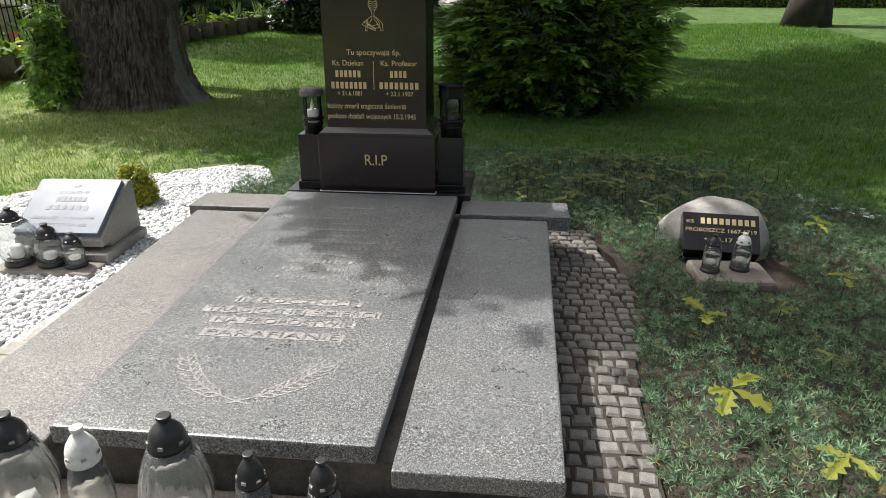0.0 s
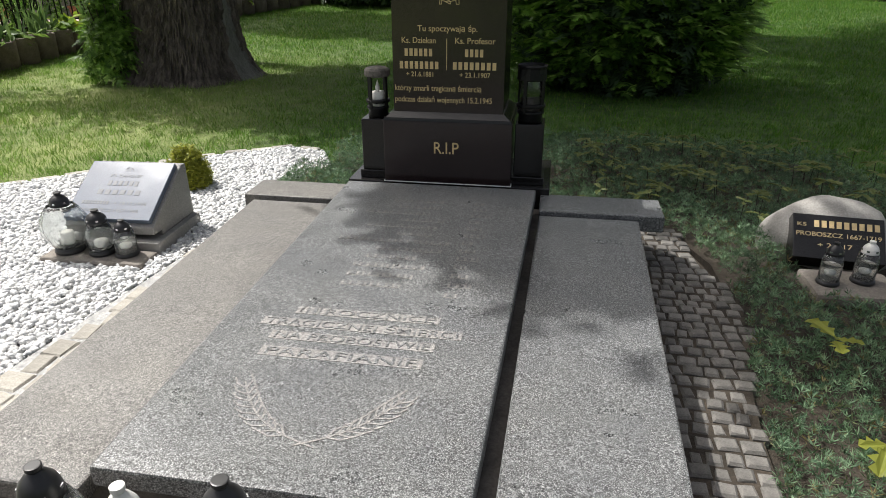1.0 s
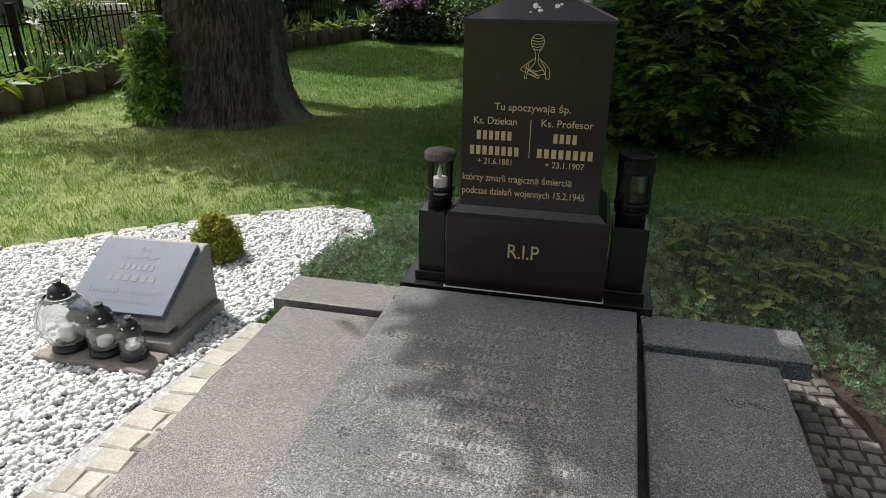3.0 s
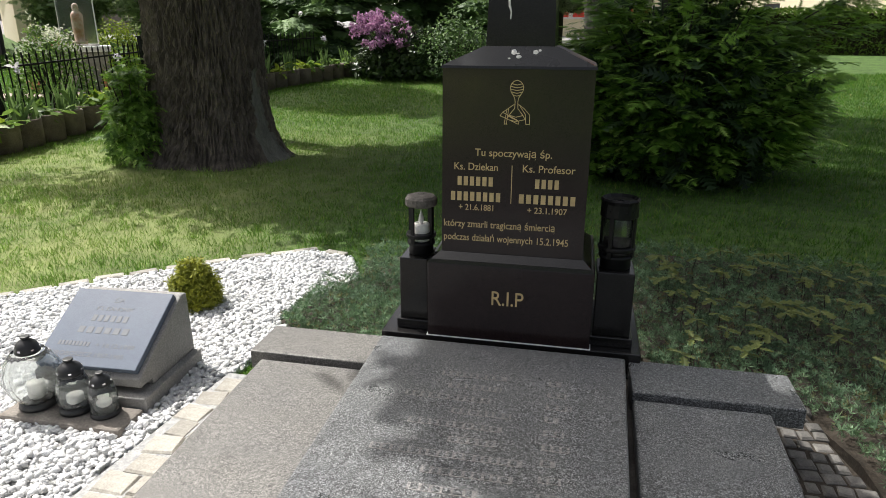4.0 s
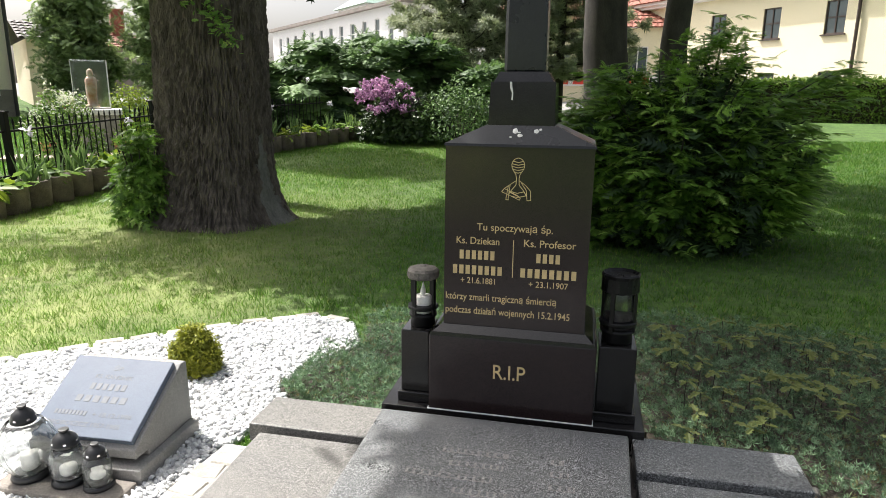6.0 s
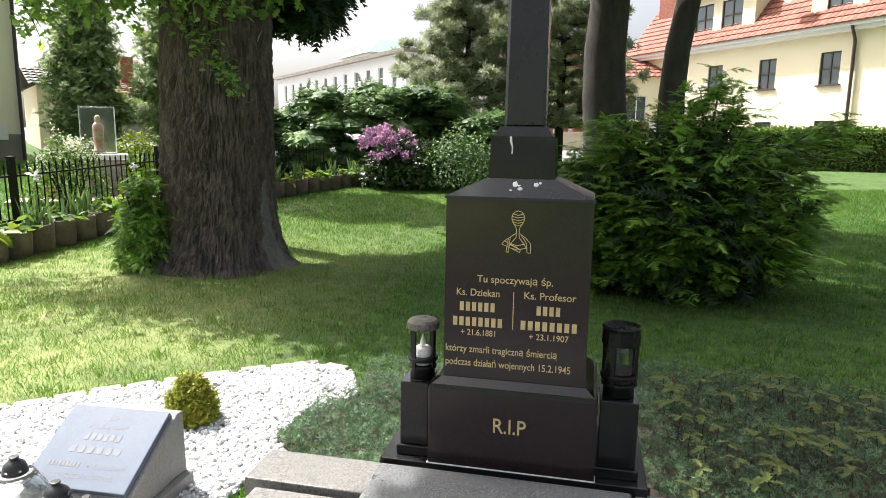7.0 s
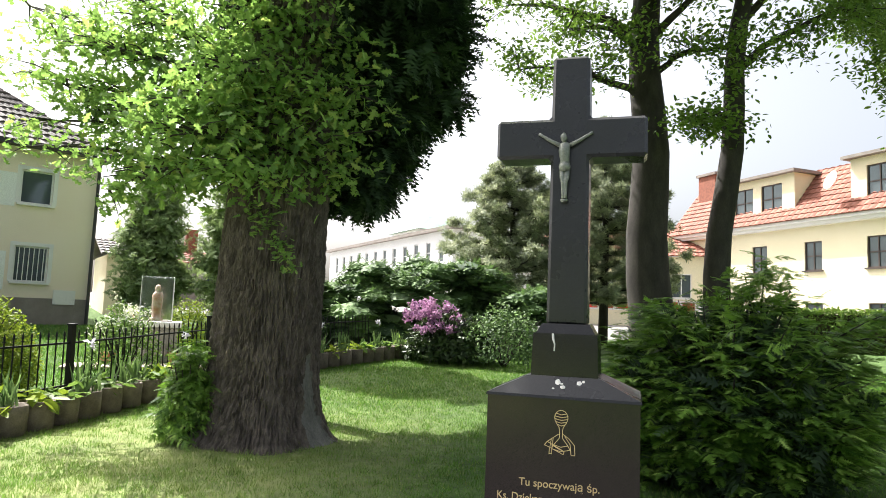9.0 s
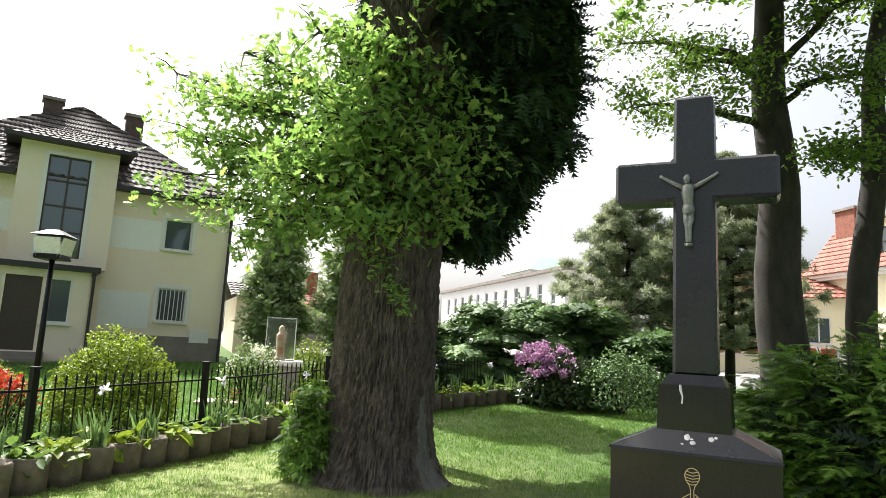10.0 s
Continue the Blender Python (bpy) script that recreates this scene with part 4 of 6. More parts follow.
# ---- the boulder with a plate ----
def boulder():
    ob = thing("boulder_headstone", "rounded grey boulder with a black granite plate, set in creeping juniper", "headstone", pose(1.96, 0.1, 0, 0, 0, -6))
    bm = bmesh.new()
    bmesh.ops.create_icosphere(bm, subdivisions=4, radius=1)
    for v in bm.verts:
        q = 1 + 0.1 * noise.noise(v.co * 1.4) + 0.02 * noise.noise(v.co * 7)
        v.co = Vector((v.co.x * 0.32, v.co.y * 0.21, v.co.z * 0.26)) * q
    bm.transform(Matrix.Translation((0, 0.02, 0.07)))
    part("stone", bm, BOULDER, ob, smooth=True)
    m = pose(-0.02, -0.2, 0.19, 46, 0, 0)
    plate = boxpart("plate", (-0.2, 0.2, -0.115, 0.115, -0.1, 0.014), BLACK, ob, bev=0.003, m=m)
    def put(txt, x0, x1, y, h):
        t = letters("inscription", txt, h * 1.35, m @ pose(0, y, 0.0148), GOLD, plate, 1.0, "LEFT", 0.0005)
        xs = [(m.inverted() @ v.co).x for v in t.data.vertices]
        k = (x1 - x0) / (max(xs) - min(xs))
        t.data.transform(m @ Matrix.Translation((x0, 0, 0)) @ Matrix.Diagonal((k, 1, 1, 1)) @ Matrix.Translation((-min(xs), 0, 0)) @ m.inverted())
    put("KS", -0.18, -0.14, 0.05, 0.02)
    put("PROBOSZCZ 1667-1719", -0.185, 0.185, 0.0, 0.024)
    put("+ 2.5.17", -0.09, 0.06, -0.055, 0.024)
    tagged(part("name_bar", bar_row(-0.11, 0.185, 0.048, 0.036, 0.0142, 0.0158, 9, m), GOLD, plate, "gilded name line"), kind="stuff")


boulder()
tagged(boxpart("flat_stone", (1.72, 2.1, -0.5, -0.22, 0.02, 0.085), CONCRETE, bev=0.02), "brownish flat stone before the boulder", "stone")
jar_candle(1.80, -0.38, 0.085, 0.05, 0.2, "cyl", "small grave candle with a silver and black cap", group="boulder candles")
jar_candle(1.96, -0.34, 0.085, 0.052, 0.2, "cyl", "small grave candle with a white cap", WHITEPL, "boulder candles")


# ---- oak ----
on_lawn()
def oak_tree():
    ob = thing("oak_tree", "massive old oak with deeply furrowed brown bark and fresh green leaves", "tree", pose(-4.44, 5.25, 0))
    bm = bmesh.new()
    seg, rows = 320, 220

    def bare_at(a, z):
        """Where the bark has come off low on one side."""
        off = (a + 0.12 + math.pi) % (2 * math.pi) - math.pi
        edge = 0.25 * (1 - max(z, 0) / 1.15) + 0.06 * noise.noise(Vector((a * 3, z * 5, 2)))
        return 1.0 if abs(off) < edge and z < 1.1 else 0.0
    ring = []
    for j in range(rows):
        z = -0.1 + 9.0 * (j / (rows - 1)) ** 1.35
        base = 0.665 - 0.012 * z + 0.31 * math.exp(-max(z, 0) / 0.3)
        lean = Vector((0.02 * z, 0.0, 0))
        row = []
        for k in range(seg):
            a = 2 * math.pi * k / seg
            ca, sa = math.cos(a), math.sin(a)
            flare = 1 + 0.16 * math.exp(-max(z, 0) / 0.35) * noise.noise(Vector((ca * 1.8, sa * 1.8, 4)))
            big = 0.04 * noise.noise(Vector((ca * 1.5, sa * 1.5, z * 0.4)))
            tw = a + 0.06 * noise.noise(Vector((ca * 3, sa * 3, z * 1.1)))
            c2, s2 = math.cos(tw), math.sin(tw)
            fur = (0.04 - abs(noise.noise(Vector((c2 * 25, s2 * 25, z * 4.6)))) * 0.1) + abs(noise.noise(Vector((c2 * 34, s2 * 34, z * 11 + 9)))) * 0.045
            bare = bare_at(a, z)
            r = base * flare + big + max(-0.05, fur) * (1 - 0.8 * bare)
            row.append(bm.verts.new(lean + Vector((r * ca, r * sa, z))))
        ring.append(row)
    for lo, hi in zip(ring, ring[1:]):
        for k in range(seg):
            f = bm.faces.new((lo[k], lo[(k + 1) % seg], hi[(k + 1) % seg], hi[k]))
            z = lo[k].co.z
            f.material_index = int(bare_at(2 * math.pi * k / seg, z))
    trunk = part("trunk", bm, BARK, ob, smooth=False)
    trunk.data.materials.append(BAREWOOD)
    limbs, tips, shade = bmesh.new(), [], []
    rnd = random.Random(5)
    # low leafy boughs towards the tomb and left of it, placed to fit the camera's view
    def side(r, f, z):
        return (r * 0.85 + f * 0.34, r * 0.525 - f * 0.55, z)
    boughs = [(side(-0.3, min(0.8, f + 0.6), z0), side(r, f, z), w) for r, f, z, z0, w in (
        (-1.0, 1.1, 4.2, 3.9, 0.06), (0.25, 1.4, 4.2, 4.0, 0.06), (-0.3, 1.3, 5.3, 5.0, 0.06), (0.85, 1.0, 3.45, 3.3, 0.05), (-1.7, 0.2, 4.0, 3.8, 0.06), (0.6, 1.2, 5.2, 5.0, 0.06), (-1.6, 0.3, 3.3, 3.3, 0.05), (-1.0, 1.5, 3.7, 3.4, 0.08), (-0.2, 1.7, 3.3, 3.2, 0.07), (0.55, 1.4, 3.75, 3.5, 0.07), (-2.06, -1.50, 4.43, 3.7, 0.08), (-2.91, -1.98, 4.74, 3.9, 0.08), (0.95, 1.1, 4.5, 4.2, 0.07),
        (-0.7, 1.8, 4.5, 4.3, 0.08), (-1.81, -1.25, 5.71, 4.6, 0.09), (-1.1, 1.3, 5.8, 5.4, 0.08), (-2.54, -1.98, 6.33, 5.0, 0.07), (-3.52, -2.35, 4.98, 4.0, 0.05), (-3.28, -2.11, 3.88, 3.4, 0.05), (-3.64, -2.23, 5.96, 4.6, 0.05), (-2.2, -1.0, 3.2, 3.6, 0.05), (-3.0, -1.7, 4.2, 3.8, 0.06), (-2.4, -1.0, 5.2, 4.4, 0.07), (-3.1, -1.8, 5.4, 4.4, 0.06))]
    # Boughs above the view, placed so their shade lands on slabs and beds.
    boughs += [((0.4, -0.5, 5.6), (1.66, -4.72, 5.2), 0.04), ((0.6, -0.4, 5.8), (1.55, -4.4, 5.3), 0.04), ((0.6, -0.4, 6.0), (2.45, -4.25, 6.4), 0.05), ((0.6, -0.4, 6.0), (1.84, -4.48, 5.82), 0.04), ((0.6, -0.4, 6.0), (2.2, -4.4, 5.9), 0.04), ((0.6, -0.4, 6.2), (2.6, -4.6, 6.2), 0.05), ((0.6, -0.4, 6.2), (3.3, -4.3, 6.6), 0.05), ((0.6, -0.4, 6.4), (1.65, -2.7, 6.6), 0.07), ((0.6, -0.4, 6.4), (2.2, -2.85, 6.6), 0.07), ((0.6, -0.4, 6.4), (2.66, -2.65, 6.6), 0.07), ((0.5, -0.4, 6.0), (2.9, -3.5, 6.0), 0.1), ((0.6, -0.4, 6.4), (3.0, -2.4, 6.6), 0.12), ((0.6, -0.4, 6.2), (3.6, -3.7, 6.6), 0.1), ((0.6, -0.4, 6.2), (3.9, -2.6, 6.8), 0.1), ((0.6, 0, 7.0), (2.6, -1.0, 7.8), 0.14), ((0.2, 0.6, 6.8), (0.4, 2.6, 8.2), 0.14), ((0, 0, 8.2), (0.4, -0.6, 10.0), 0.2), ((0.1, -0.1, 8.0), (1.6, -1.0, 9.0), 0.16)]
    # Unseen high boughs, added to shade the lawn behind and to the right.
    high_shade = [((0.1, 0.1, z - 1.4), (x, y, z), 0.16) for x, y, z in ((4.4, 1.6, 8.6), (3.6, 3.2, 9.2), (5.4, -0.2, 8.8), (2.8, 4.4, 9.2), (5.2, 3.4, 10.2), (6.4, 1.4, 10.2), (3.4, 0.6, 8.4), (2.4, 2.4, 8.8), (-1.6, 5.6, 9.8), (-2.4, 4.6, 10.6), (-0.4, 6.4, 10.4), (-3.4, 4.3, 10.2), (-2.9, 5.8, 10.2), (-3.9, 5.4, 10.8), (4.1, 5.6, 10.6), (5.5, 4.9, 10.8), (3.4, 6.6, 10.9), (6.6, 3.2, 10.8))]
    boughs += high_shade
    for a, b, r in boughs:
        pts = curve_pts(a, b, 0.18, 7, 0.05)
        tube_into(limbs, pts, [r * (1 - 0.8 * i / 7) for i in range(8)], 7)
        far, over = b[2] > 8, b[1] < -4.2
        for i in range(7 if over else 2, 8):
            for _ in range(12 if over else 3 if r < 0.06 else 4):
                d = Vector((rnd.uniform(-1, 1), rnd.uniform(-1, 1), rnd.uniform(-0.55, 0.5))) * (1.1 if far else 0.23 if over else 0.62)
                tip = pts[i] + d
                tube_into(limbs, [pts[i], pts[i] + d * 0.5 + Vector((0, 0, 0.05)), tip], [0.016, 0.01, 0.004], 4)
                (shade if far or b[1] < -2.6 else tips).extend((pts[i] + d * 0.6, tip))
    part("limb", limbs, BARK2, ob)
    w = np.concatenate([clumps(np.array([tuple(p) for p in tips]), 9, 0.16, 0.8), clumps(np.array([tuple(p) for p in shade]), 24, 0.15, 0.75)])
    # Leaves above the view are enlarged to thicken the shade.
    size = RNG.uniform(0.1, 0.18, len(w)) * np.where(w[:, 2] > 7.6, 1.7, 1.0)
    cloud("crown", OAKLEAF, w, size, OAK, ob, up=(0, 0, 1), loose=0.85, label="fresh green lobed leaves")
    shoots = []
    for a, b in (((0.30, -0.62, 2.9), (0.62, -0.85, 2.35)), ((0.1, -0.7, 3.0), (0.36, -0.8, 2.55)), ((0.5, -0.6, 2.5), (0.72, -0.75, 2.15))):
        shoots += [tuple(Vector(a).lerp(Vector(b), i / 6)) for i in range(7)]
    w = clumps(shoots, 9, 0.06)
    cloud("trunk_shoot", OAKLEAF, w, RNG.uniform(0.06, 0.11, len(w)), OAK, ob, up=(0, -0.4, 1), loose=0.6)


oak_tree()


def conifer(name, x, y, z0, z1, r, mat, label, dens=1.0, piece=None, size=(0.25, 0.45), droop=0.25, rows=16, taper=0.8, trunk_r=0.18, bark=None, base_r=0.35, core=0.0, foot=(0, 0)):
    ob = thing(name, label, "tree", pose(x, y, float(ground_z(x, y))))
    bm = bmesh.new()
    tube_into(bm, [Vector((*foot, -0.1)), Vector((foot[0] * 0.3, foot[1] * 0.3, z1 * 0.3)), Vector((0.03, 0.02, z1 * 0.5)), Vector((0, 0, z1))], [trunk_r, trunk_r * 0.8, trunk_r * 0.65, 0.03], 9)
    pts, skin, outs, lobes = [], [], [], bmesh.new()
    for j in range(rows):
        f = j / (rows - 1)
        z = z0 + (z1 - z0) * f
        rr = r * (base_r + (1 - base_r) * min(1, f * 4)) * (1 - taper * max(0, f - 0.15) / 0.85)
        for k in range(max(4, int(9 * rr / r + 3))):
            a = random.uniform(0, 2 * math.pi)
            ln = rr * random.uniform(0.7, 1.08)
            tip = Vector((math.cos(a) * ln, math.sin(a) * ln, z - droop * ln + random.uniform(-0.2, 0.2)))
            root = Vector((0, 0, z))
            tube_into(bm, [root, root.lerp(tip, 0.5) + Vector((0, 0, 0.08)), tip], [0.035, 0.02, 0.006], 4)
            for i in range(5):
                pts.append(tuple(root.lerp(tip, 0.35 + 0.65 * i / 4) + Vector((0, 0, 0.05))))
            if core:
                for q in (0.3, 0.55, 0.8):
                    c = root.lerp(tip, q)
                    vs = bmesh.ops.create_icosphere(lobes, subdivisions=2, radius=core * (1.25 - 0.5 * q))["verts"]
                    for v in vs:
                        d = v.co.normalized()
                        v.co = v.co * (1 + 0.45 * noise.noise(v.co * 3 + c)) + c
                        if z < 8.6:
                            outs.append(tuple(d))
                            skin.append(tuple(v.co))
    part("trunk", bm, bark or BARK2, ob)
    if core:
        tagged(part("inner_foliage", lobes, mat, ob), kind="stuff")
    else:
        lobes.free()
    if core:
        w = np.repeat(np.array(skin), 3, axis=0)
        w += RNG.normal(size=w.shape) * 0.09
        o = np.repeat(np.array(outs), 3, axis=0) + RNG.normal(size=w.shape) * 0.5 + np.array([0, 0, -0.5])
        cloud("crown", FERN, w, RNG.uniform(size[0], size[1], len(w)), mat, ob, turns=aimed(o, np.array([0.1, 0.1, 1.0])))
        return ob
    w = clumps(pts, int(8 * dens), 0.17 * max(1, r / 2), 0.6)
    cloud("crown", piece or FERN, w, RNG.uniform(size[0], size[1], len(w)), mat, ob, up=(0, 0, 1), loose=0.8)
    return ob


conifer("dark_conifer", -4.2, 6.77, 3.9, 12.8, 2.3, DARKCON, "dark hanging evergreen behind the oak", 4.5, size=(0.2, 0.36), droop=0.35, core=0.26, rows=24, taper=0.62, trunk_r=0.28, foot=(-1.3, 0.2))
# Added behind the oak, mostly hidden, to cast shade on the far lawn.
conifer("dark_conifer", -9.15, 13.47, 5.4, 12.0, 2.2, DARKCON, "mostly hidden evergreen, added to shade the far lawn", 4.5, size=(0.22, 0.4), droop=0.4, core=0.3, rows=16, taper=0.6, trunk_r=0.25)


def pine(x, y, h, r, low, label, seed):
    """Whorls of rising boughs; needle tufts crowd the twigs and leave gaps between the tiers."""
    ob = thing("pine_tree", label, "tree", pose(x, y, float(ground_z(x, y))))
    rnd = random.Random(seed)
    bm, at, aim = bmesh.new(), [], []
    tube_into(bm, [Vector((0, 0, -0.1)), Vector((0.05, 0.02, h * 0.5)), Vector((0, 0, h))], [0.2, 0.13, 0.03], 10)
    part("trunk", bm, BARK2, ob, smooth=True)
    limbs = bmesh.new()
    tiers = int((h - low) / 0.42)
    for j in range(tiers):
        f = j / (tiers - 1)
        z = low + (h - low) * f
        reach = r * (1 - f) ** 0.75 * (0.75 + 0.25 * min(1, f * 5)) + 0.25
        turn = rnd.random() * 6.28
        n = 6 if f < 0.8 else 5
        for k in range(n):
            a = turn + 6.283 * k / n + rnd.uniform(-0.3, 0.3)
            ln = reach * rnd.uniform(0.65, 1.1)
            d = Vector((math.cos(a), math.sin(a), 0))
            p = [Vector((0, 0, z)) + d * ln * q + Vector((0, 0, ln * (0.22 * q * q - 0.06 * q) + 0.05 * rnd.uniform(-1, 1))) for q in (0, 0.25, 0.5, 0.75, 1.0)]
            tube_into(limbs, p, [0.045, 0.035, 0.025, 0.016, 0.006], 5)
            for i in range(1, 5):
                for _ in range(4 + i):
                    tw = (d * rnd.uniform(0.2, 1) + Vector((-d.y, d.x, 0)) * rnd.uniform(-1, 1) + Vector((0, 0, rnd.uniform(0.0, 0.55)))).normalized() * rnd.uniform(0.25, 0.55) * min(1, ln)
                    tube_into(limbs, [p[i], p[i] + tw], [0.01, 0.004], 3)
                    for q in (0.4, 0.6, 0.8, 1.0):
                        at.append(tuple(p[i] + tw * q))
                        aim.append(tuple(tw.normalized() + Vector((0, 0, 0.4))))
    tagged(part("limb", limbs, BARK2, ob), kind="stuff")
    at, aim = np.repeat(np.array(at), 2, axis=0), np.repeat(np.array(aim), 2, axis=0)
    at = at + RNG.normal(size=at.shape) * 0.05
    cloud("crown", TUFT, at, RNG.uniform(0.15, 0.27, len(at)), PINE, ob, up=aim, loose=0.35)


pine(-4.2, 21.6, 6.9, 3.1, 0.9, "grey-green pine with open branching", 3)
pine(-0.9, 23.4, 8.6, 3.0, 1.6, "grey-green pine with open layered branches", 8)
conifer("thuja_tree", -15.4, 15.9, 0.2, 5.6, 1.3, THUJA, "tall green arborvitae by the garden", 3.0, FERN, (0.15, 0.26), -0.3, 16, 0.7)
conifer("thuja_tree", -13.2, 17.4, 0.2, 6.2, 1.5, THUJA, "tall silvery green arborvitae by the garden", 3.0, FERN, (0.15, 0.26), -0.3, 16, 0.6)


# ---- deciduous trees behind the big shrub ----
def shade_canopy(seed, r, z0, z1):
    """High boughs added above the view, so their shade covers the right lawn."""
    rnd = random.Random(seed)
    out = []
    for k in range(16):
        a, q = 2 * math.pi * k / 16, rnd.uniform(0.45, 1)
        out.append(((0, 0, z0 - 1.5), (r * q * math.cos(a), r * q * math.sin(a), rnd.uniform(z0, z1)), 0.12))
    return out


def lime_tree(x, y, lean, r, h, label, twig=1.0, boughs=(), leaves=28):
    ob = thing("tall_tree", label, "tree", pose(x, y, float(ground_z(x, y))))
    bm = bmesh.new()
    n = 14
    pts = [Vector((lean[0] * (i / n) ** 1.3 * h + 0.06 * math.sin(i * 1.3), lean[1] * i / n * h, -0.1 + h * i / n)) for i in range(n + 1)]
    tube_into(bm, pts, [r * (1.25 if i == 0 else 1 - 0.6 * i / n) for i in range(n + 1)], 18)
    part("trunk", bm, BARK2, ob, smooth=True)
    limbs, tips = bmesh.new(), []
    for a, b, rr in boughs:
        p = curve_pts(a, b, 0.3, 7, 0.1)
        tube_into(limbs, p, [rr * (1 - 0.85 * i / 7) for i in range(8)], 6)
        for i in range(3, 8):
            for _ in range(int(4 * twig)):
                d = Vector((random.uniform(-1, 1), random.uniform(-1, 1), random.uniform(-0.6, 0.4))) * (1.1 if p[i].z > 10 else 0.8)
                tube_into(limbs, [p[i], p[i] + d * 0.5, p[i] + d], [0.014, 0.01, 0.004], 4)
                tips += [tuple(p[i] + d * 0.6), tuple(p[i] + d)]
    part("limb", limbs, BARK2, ob)
    w = clumps(tips, leaves, 0.2, 0.6)
    # Leaves above the view are doubled in size to thicken that shade.
    cloud("crown", LEAF, w, RNG.uniform(0.08, 0.145, len(w)) * np.where(w[:, 2] > 10.3, 2.0, 1.0), MAPLE, ob, up=(0, 0, 1), loose=0.7)


lime_tree(0.58, 11.6, (-0.02, 0.0), 0.5, 12, "tall smooth dark trunk of a leafy tree", 1, [((-0.1, 0, 6.2), (-2.6, -1.2, 6.6), 0.09), ((0, 0, 7.0), (-1.6, -1.6, 7.2), 0.1), ((0, 0, 7.4), (-3.2, 0.3, 8.8), 0.12), ((0, 0, 6.8), (1.6, -1.4, 6.5), 0.08), ((0, 0, 7.6), (1.8, -1.0, 8.4), 0.1), ((0.1, 0, 9.0), (-1.6, -1.2, 10.4), 0.12), ((0.1, 0, 9.0), (1.4, -2.0, 10.0), 0.12)] + shade_canopy(4, 4.2, 11.2, 14.5))
lime_tree(1.72, 11.5, (0.085, 0.0), 0.29, 12, "leaning dark trunk of a leafy tree", 1, [((0.38, 0, 5.6), (-0.5, -1.2, 5.3), 0.05), ((0.45, 0, 6.6), (2.3, -1.4, 7.2), 0.09), ((0.55, 0, 7.6), (2.8, -0.6, 9.0), 0.1), ((0.66, 0, 8.6), (-0.4, -1.8, 9.6), 0.1)] + shade_canopy(9, 4.6, 11.0, 14.0))
lime_tree(9.0, 16.8, (-0.01, 0.0), 0.55, 13, "thick-trunked tree on the far lawn", 2, [((-0.3, -0.2, 4.4), (-3.4, -6.6, 4.9), 0.12), ((-0.3, -0.2, 4.6), (-4.2, -7.0, 5.9), 0.12), ((-0.3, -0.2, 5.0), (-2.9, -7.4, 6.4), 0.12), ((-0.3, -0.2, 4.6), (-3.0, -5.6, 5.6), 0.14), ((-0.3, -0.2, 5.4), (-3.6, -6.0, 7.0), 0.15), ((-0.2, -0.3, 6.0), (-1.4, -6.0, 6.8), 0.15), ((-0.3, 0, 6.6), (-4.2, -3.2, 8.6), 0.15), ((-0.1, -0.3, 7.6), (-2.6, -4.6, 9.6), 0.15), ((0, 0, 5.4), (2.6, -2.8, 6.6), 0.15), ((0, 0, 7), (1.6, 2.6, 9), 0.15), ((0, 0, 8), (0.5, -1, 12), 0.2)], 60)


# ---- the big shrub behind the monument ----
def big_shrub():
    ob = thing("yew_shrub", "broad dark green yew shrub with light young tips", "shrub", pose(1.25, 5.45, 0))
    bm, pts, ups = bmesh.new(), [], []
    rnd = random.Random(11)
    for k in range(400):
        a, e = rnd.uniform(0, 2 * math.pi), math.asin(rnd.uniform(-0.52, 1))
        q = rnd.uniform(0.82, 1.1) * (1 + 0.14 * noise.noise(Vector((math.cos(a) * 2, math.sin(a) * 2, e * 2))))
        q *= 1 - 0.3 * max(0, -math.sin(e))
        tip = Vector((1.36 * q * math.cos(a) * math.cos(e), 1.3 * q * math.sin(a) * math.cos(e), 0.75 + 1.2 * q * math.sin(e)))
        if k % 13 == 0:
            tip += Vector((0.15, 0, 0.28))
        root = Vector((tip.x * 0.15, tip.y * 0.15, 0.1 + 0.3 * rnd.random()))
        tube_into(bm, [root, root.lerp(tip, 0.6) + Vector((0, 0, 0.08)), tip], [0.022, 0.013, 0.004], 4)
        for i in range(7):
            f = 0.55 + 0.45 * i / 6
            pts.append(tuple(root.lerp(tip, f)))
            ups.append(tuple((tip - root).normalized() * 0.35 + Vector((0, 0, 0.75))))
    for a, b in (((0.3, -0.2, 1.7), (0.35, -0.3, 2.35)), ((0.8, -0.2, 1.4), (1.45, -0.6, 1.9)), ((0.2, -0.4, 1.7), (0.1, -0.6, 2.2)), ((-0.4, -0.4, 1.5), (-0.9, -0.9, 1.8)), ((0.8, 0, 1.4), (1.6, -0.3, 1.65))):
        p = curve_pts(a, b, 0.06, 8)
        tube_into(bm, p, [0.014 - 0.0012 * i for i in range(9)], 4)
        for q in p[2:]:
            for _ in range(3):
                pts.append(tuple(q + Vector((random.uniform(-0.1, 0.1), random.uniform(-0.1, 0.1), random.uniform(-0.05, 0.05)))))
                ups.append((0, 0, 1))
    tagged(part("branch", bm, BARK2, ob), kind="stuff")
    rep = 3
    w = clumps(pts, rep, 0.09, 0.7)
    out = np.repeat(np.array(ups), rep, axis=0) * np.array([1, 1, 0.1])
    out += RNG.normal(size=out.shape) * np.array([0.35, 0.35, 0.12]) + w * np.array([0.5, 0.5, 0.0])
    tilt = np.array([0, 0, 1.0]) + RNG.normal(size=out.shape) * 0.3 + out * np.array([0.45, 0.45, 0])
    cloud("foliage", YEWFAN, w, RNG.uniform(0.17, 0.3, len(w)), YEW, ob, turns=aimed(out, tilt))
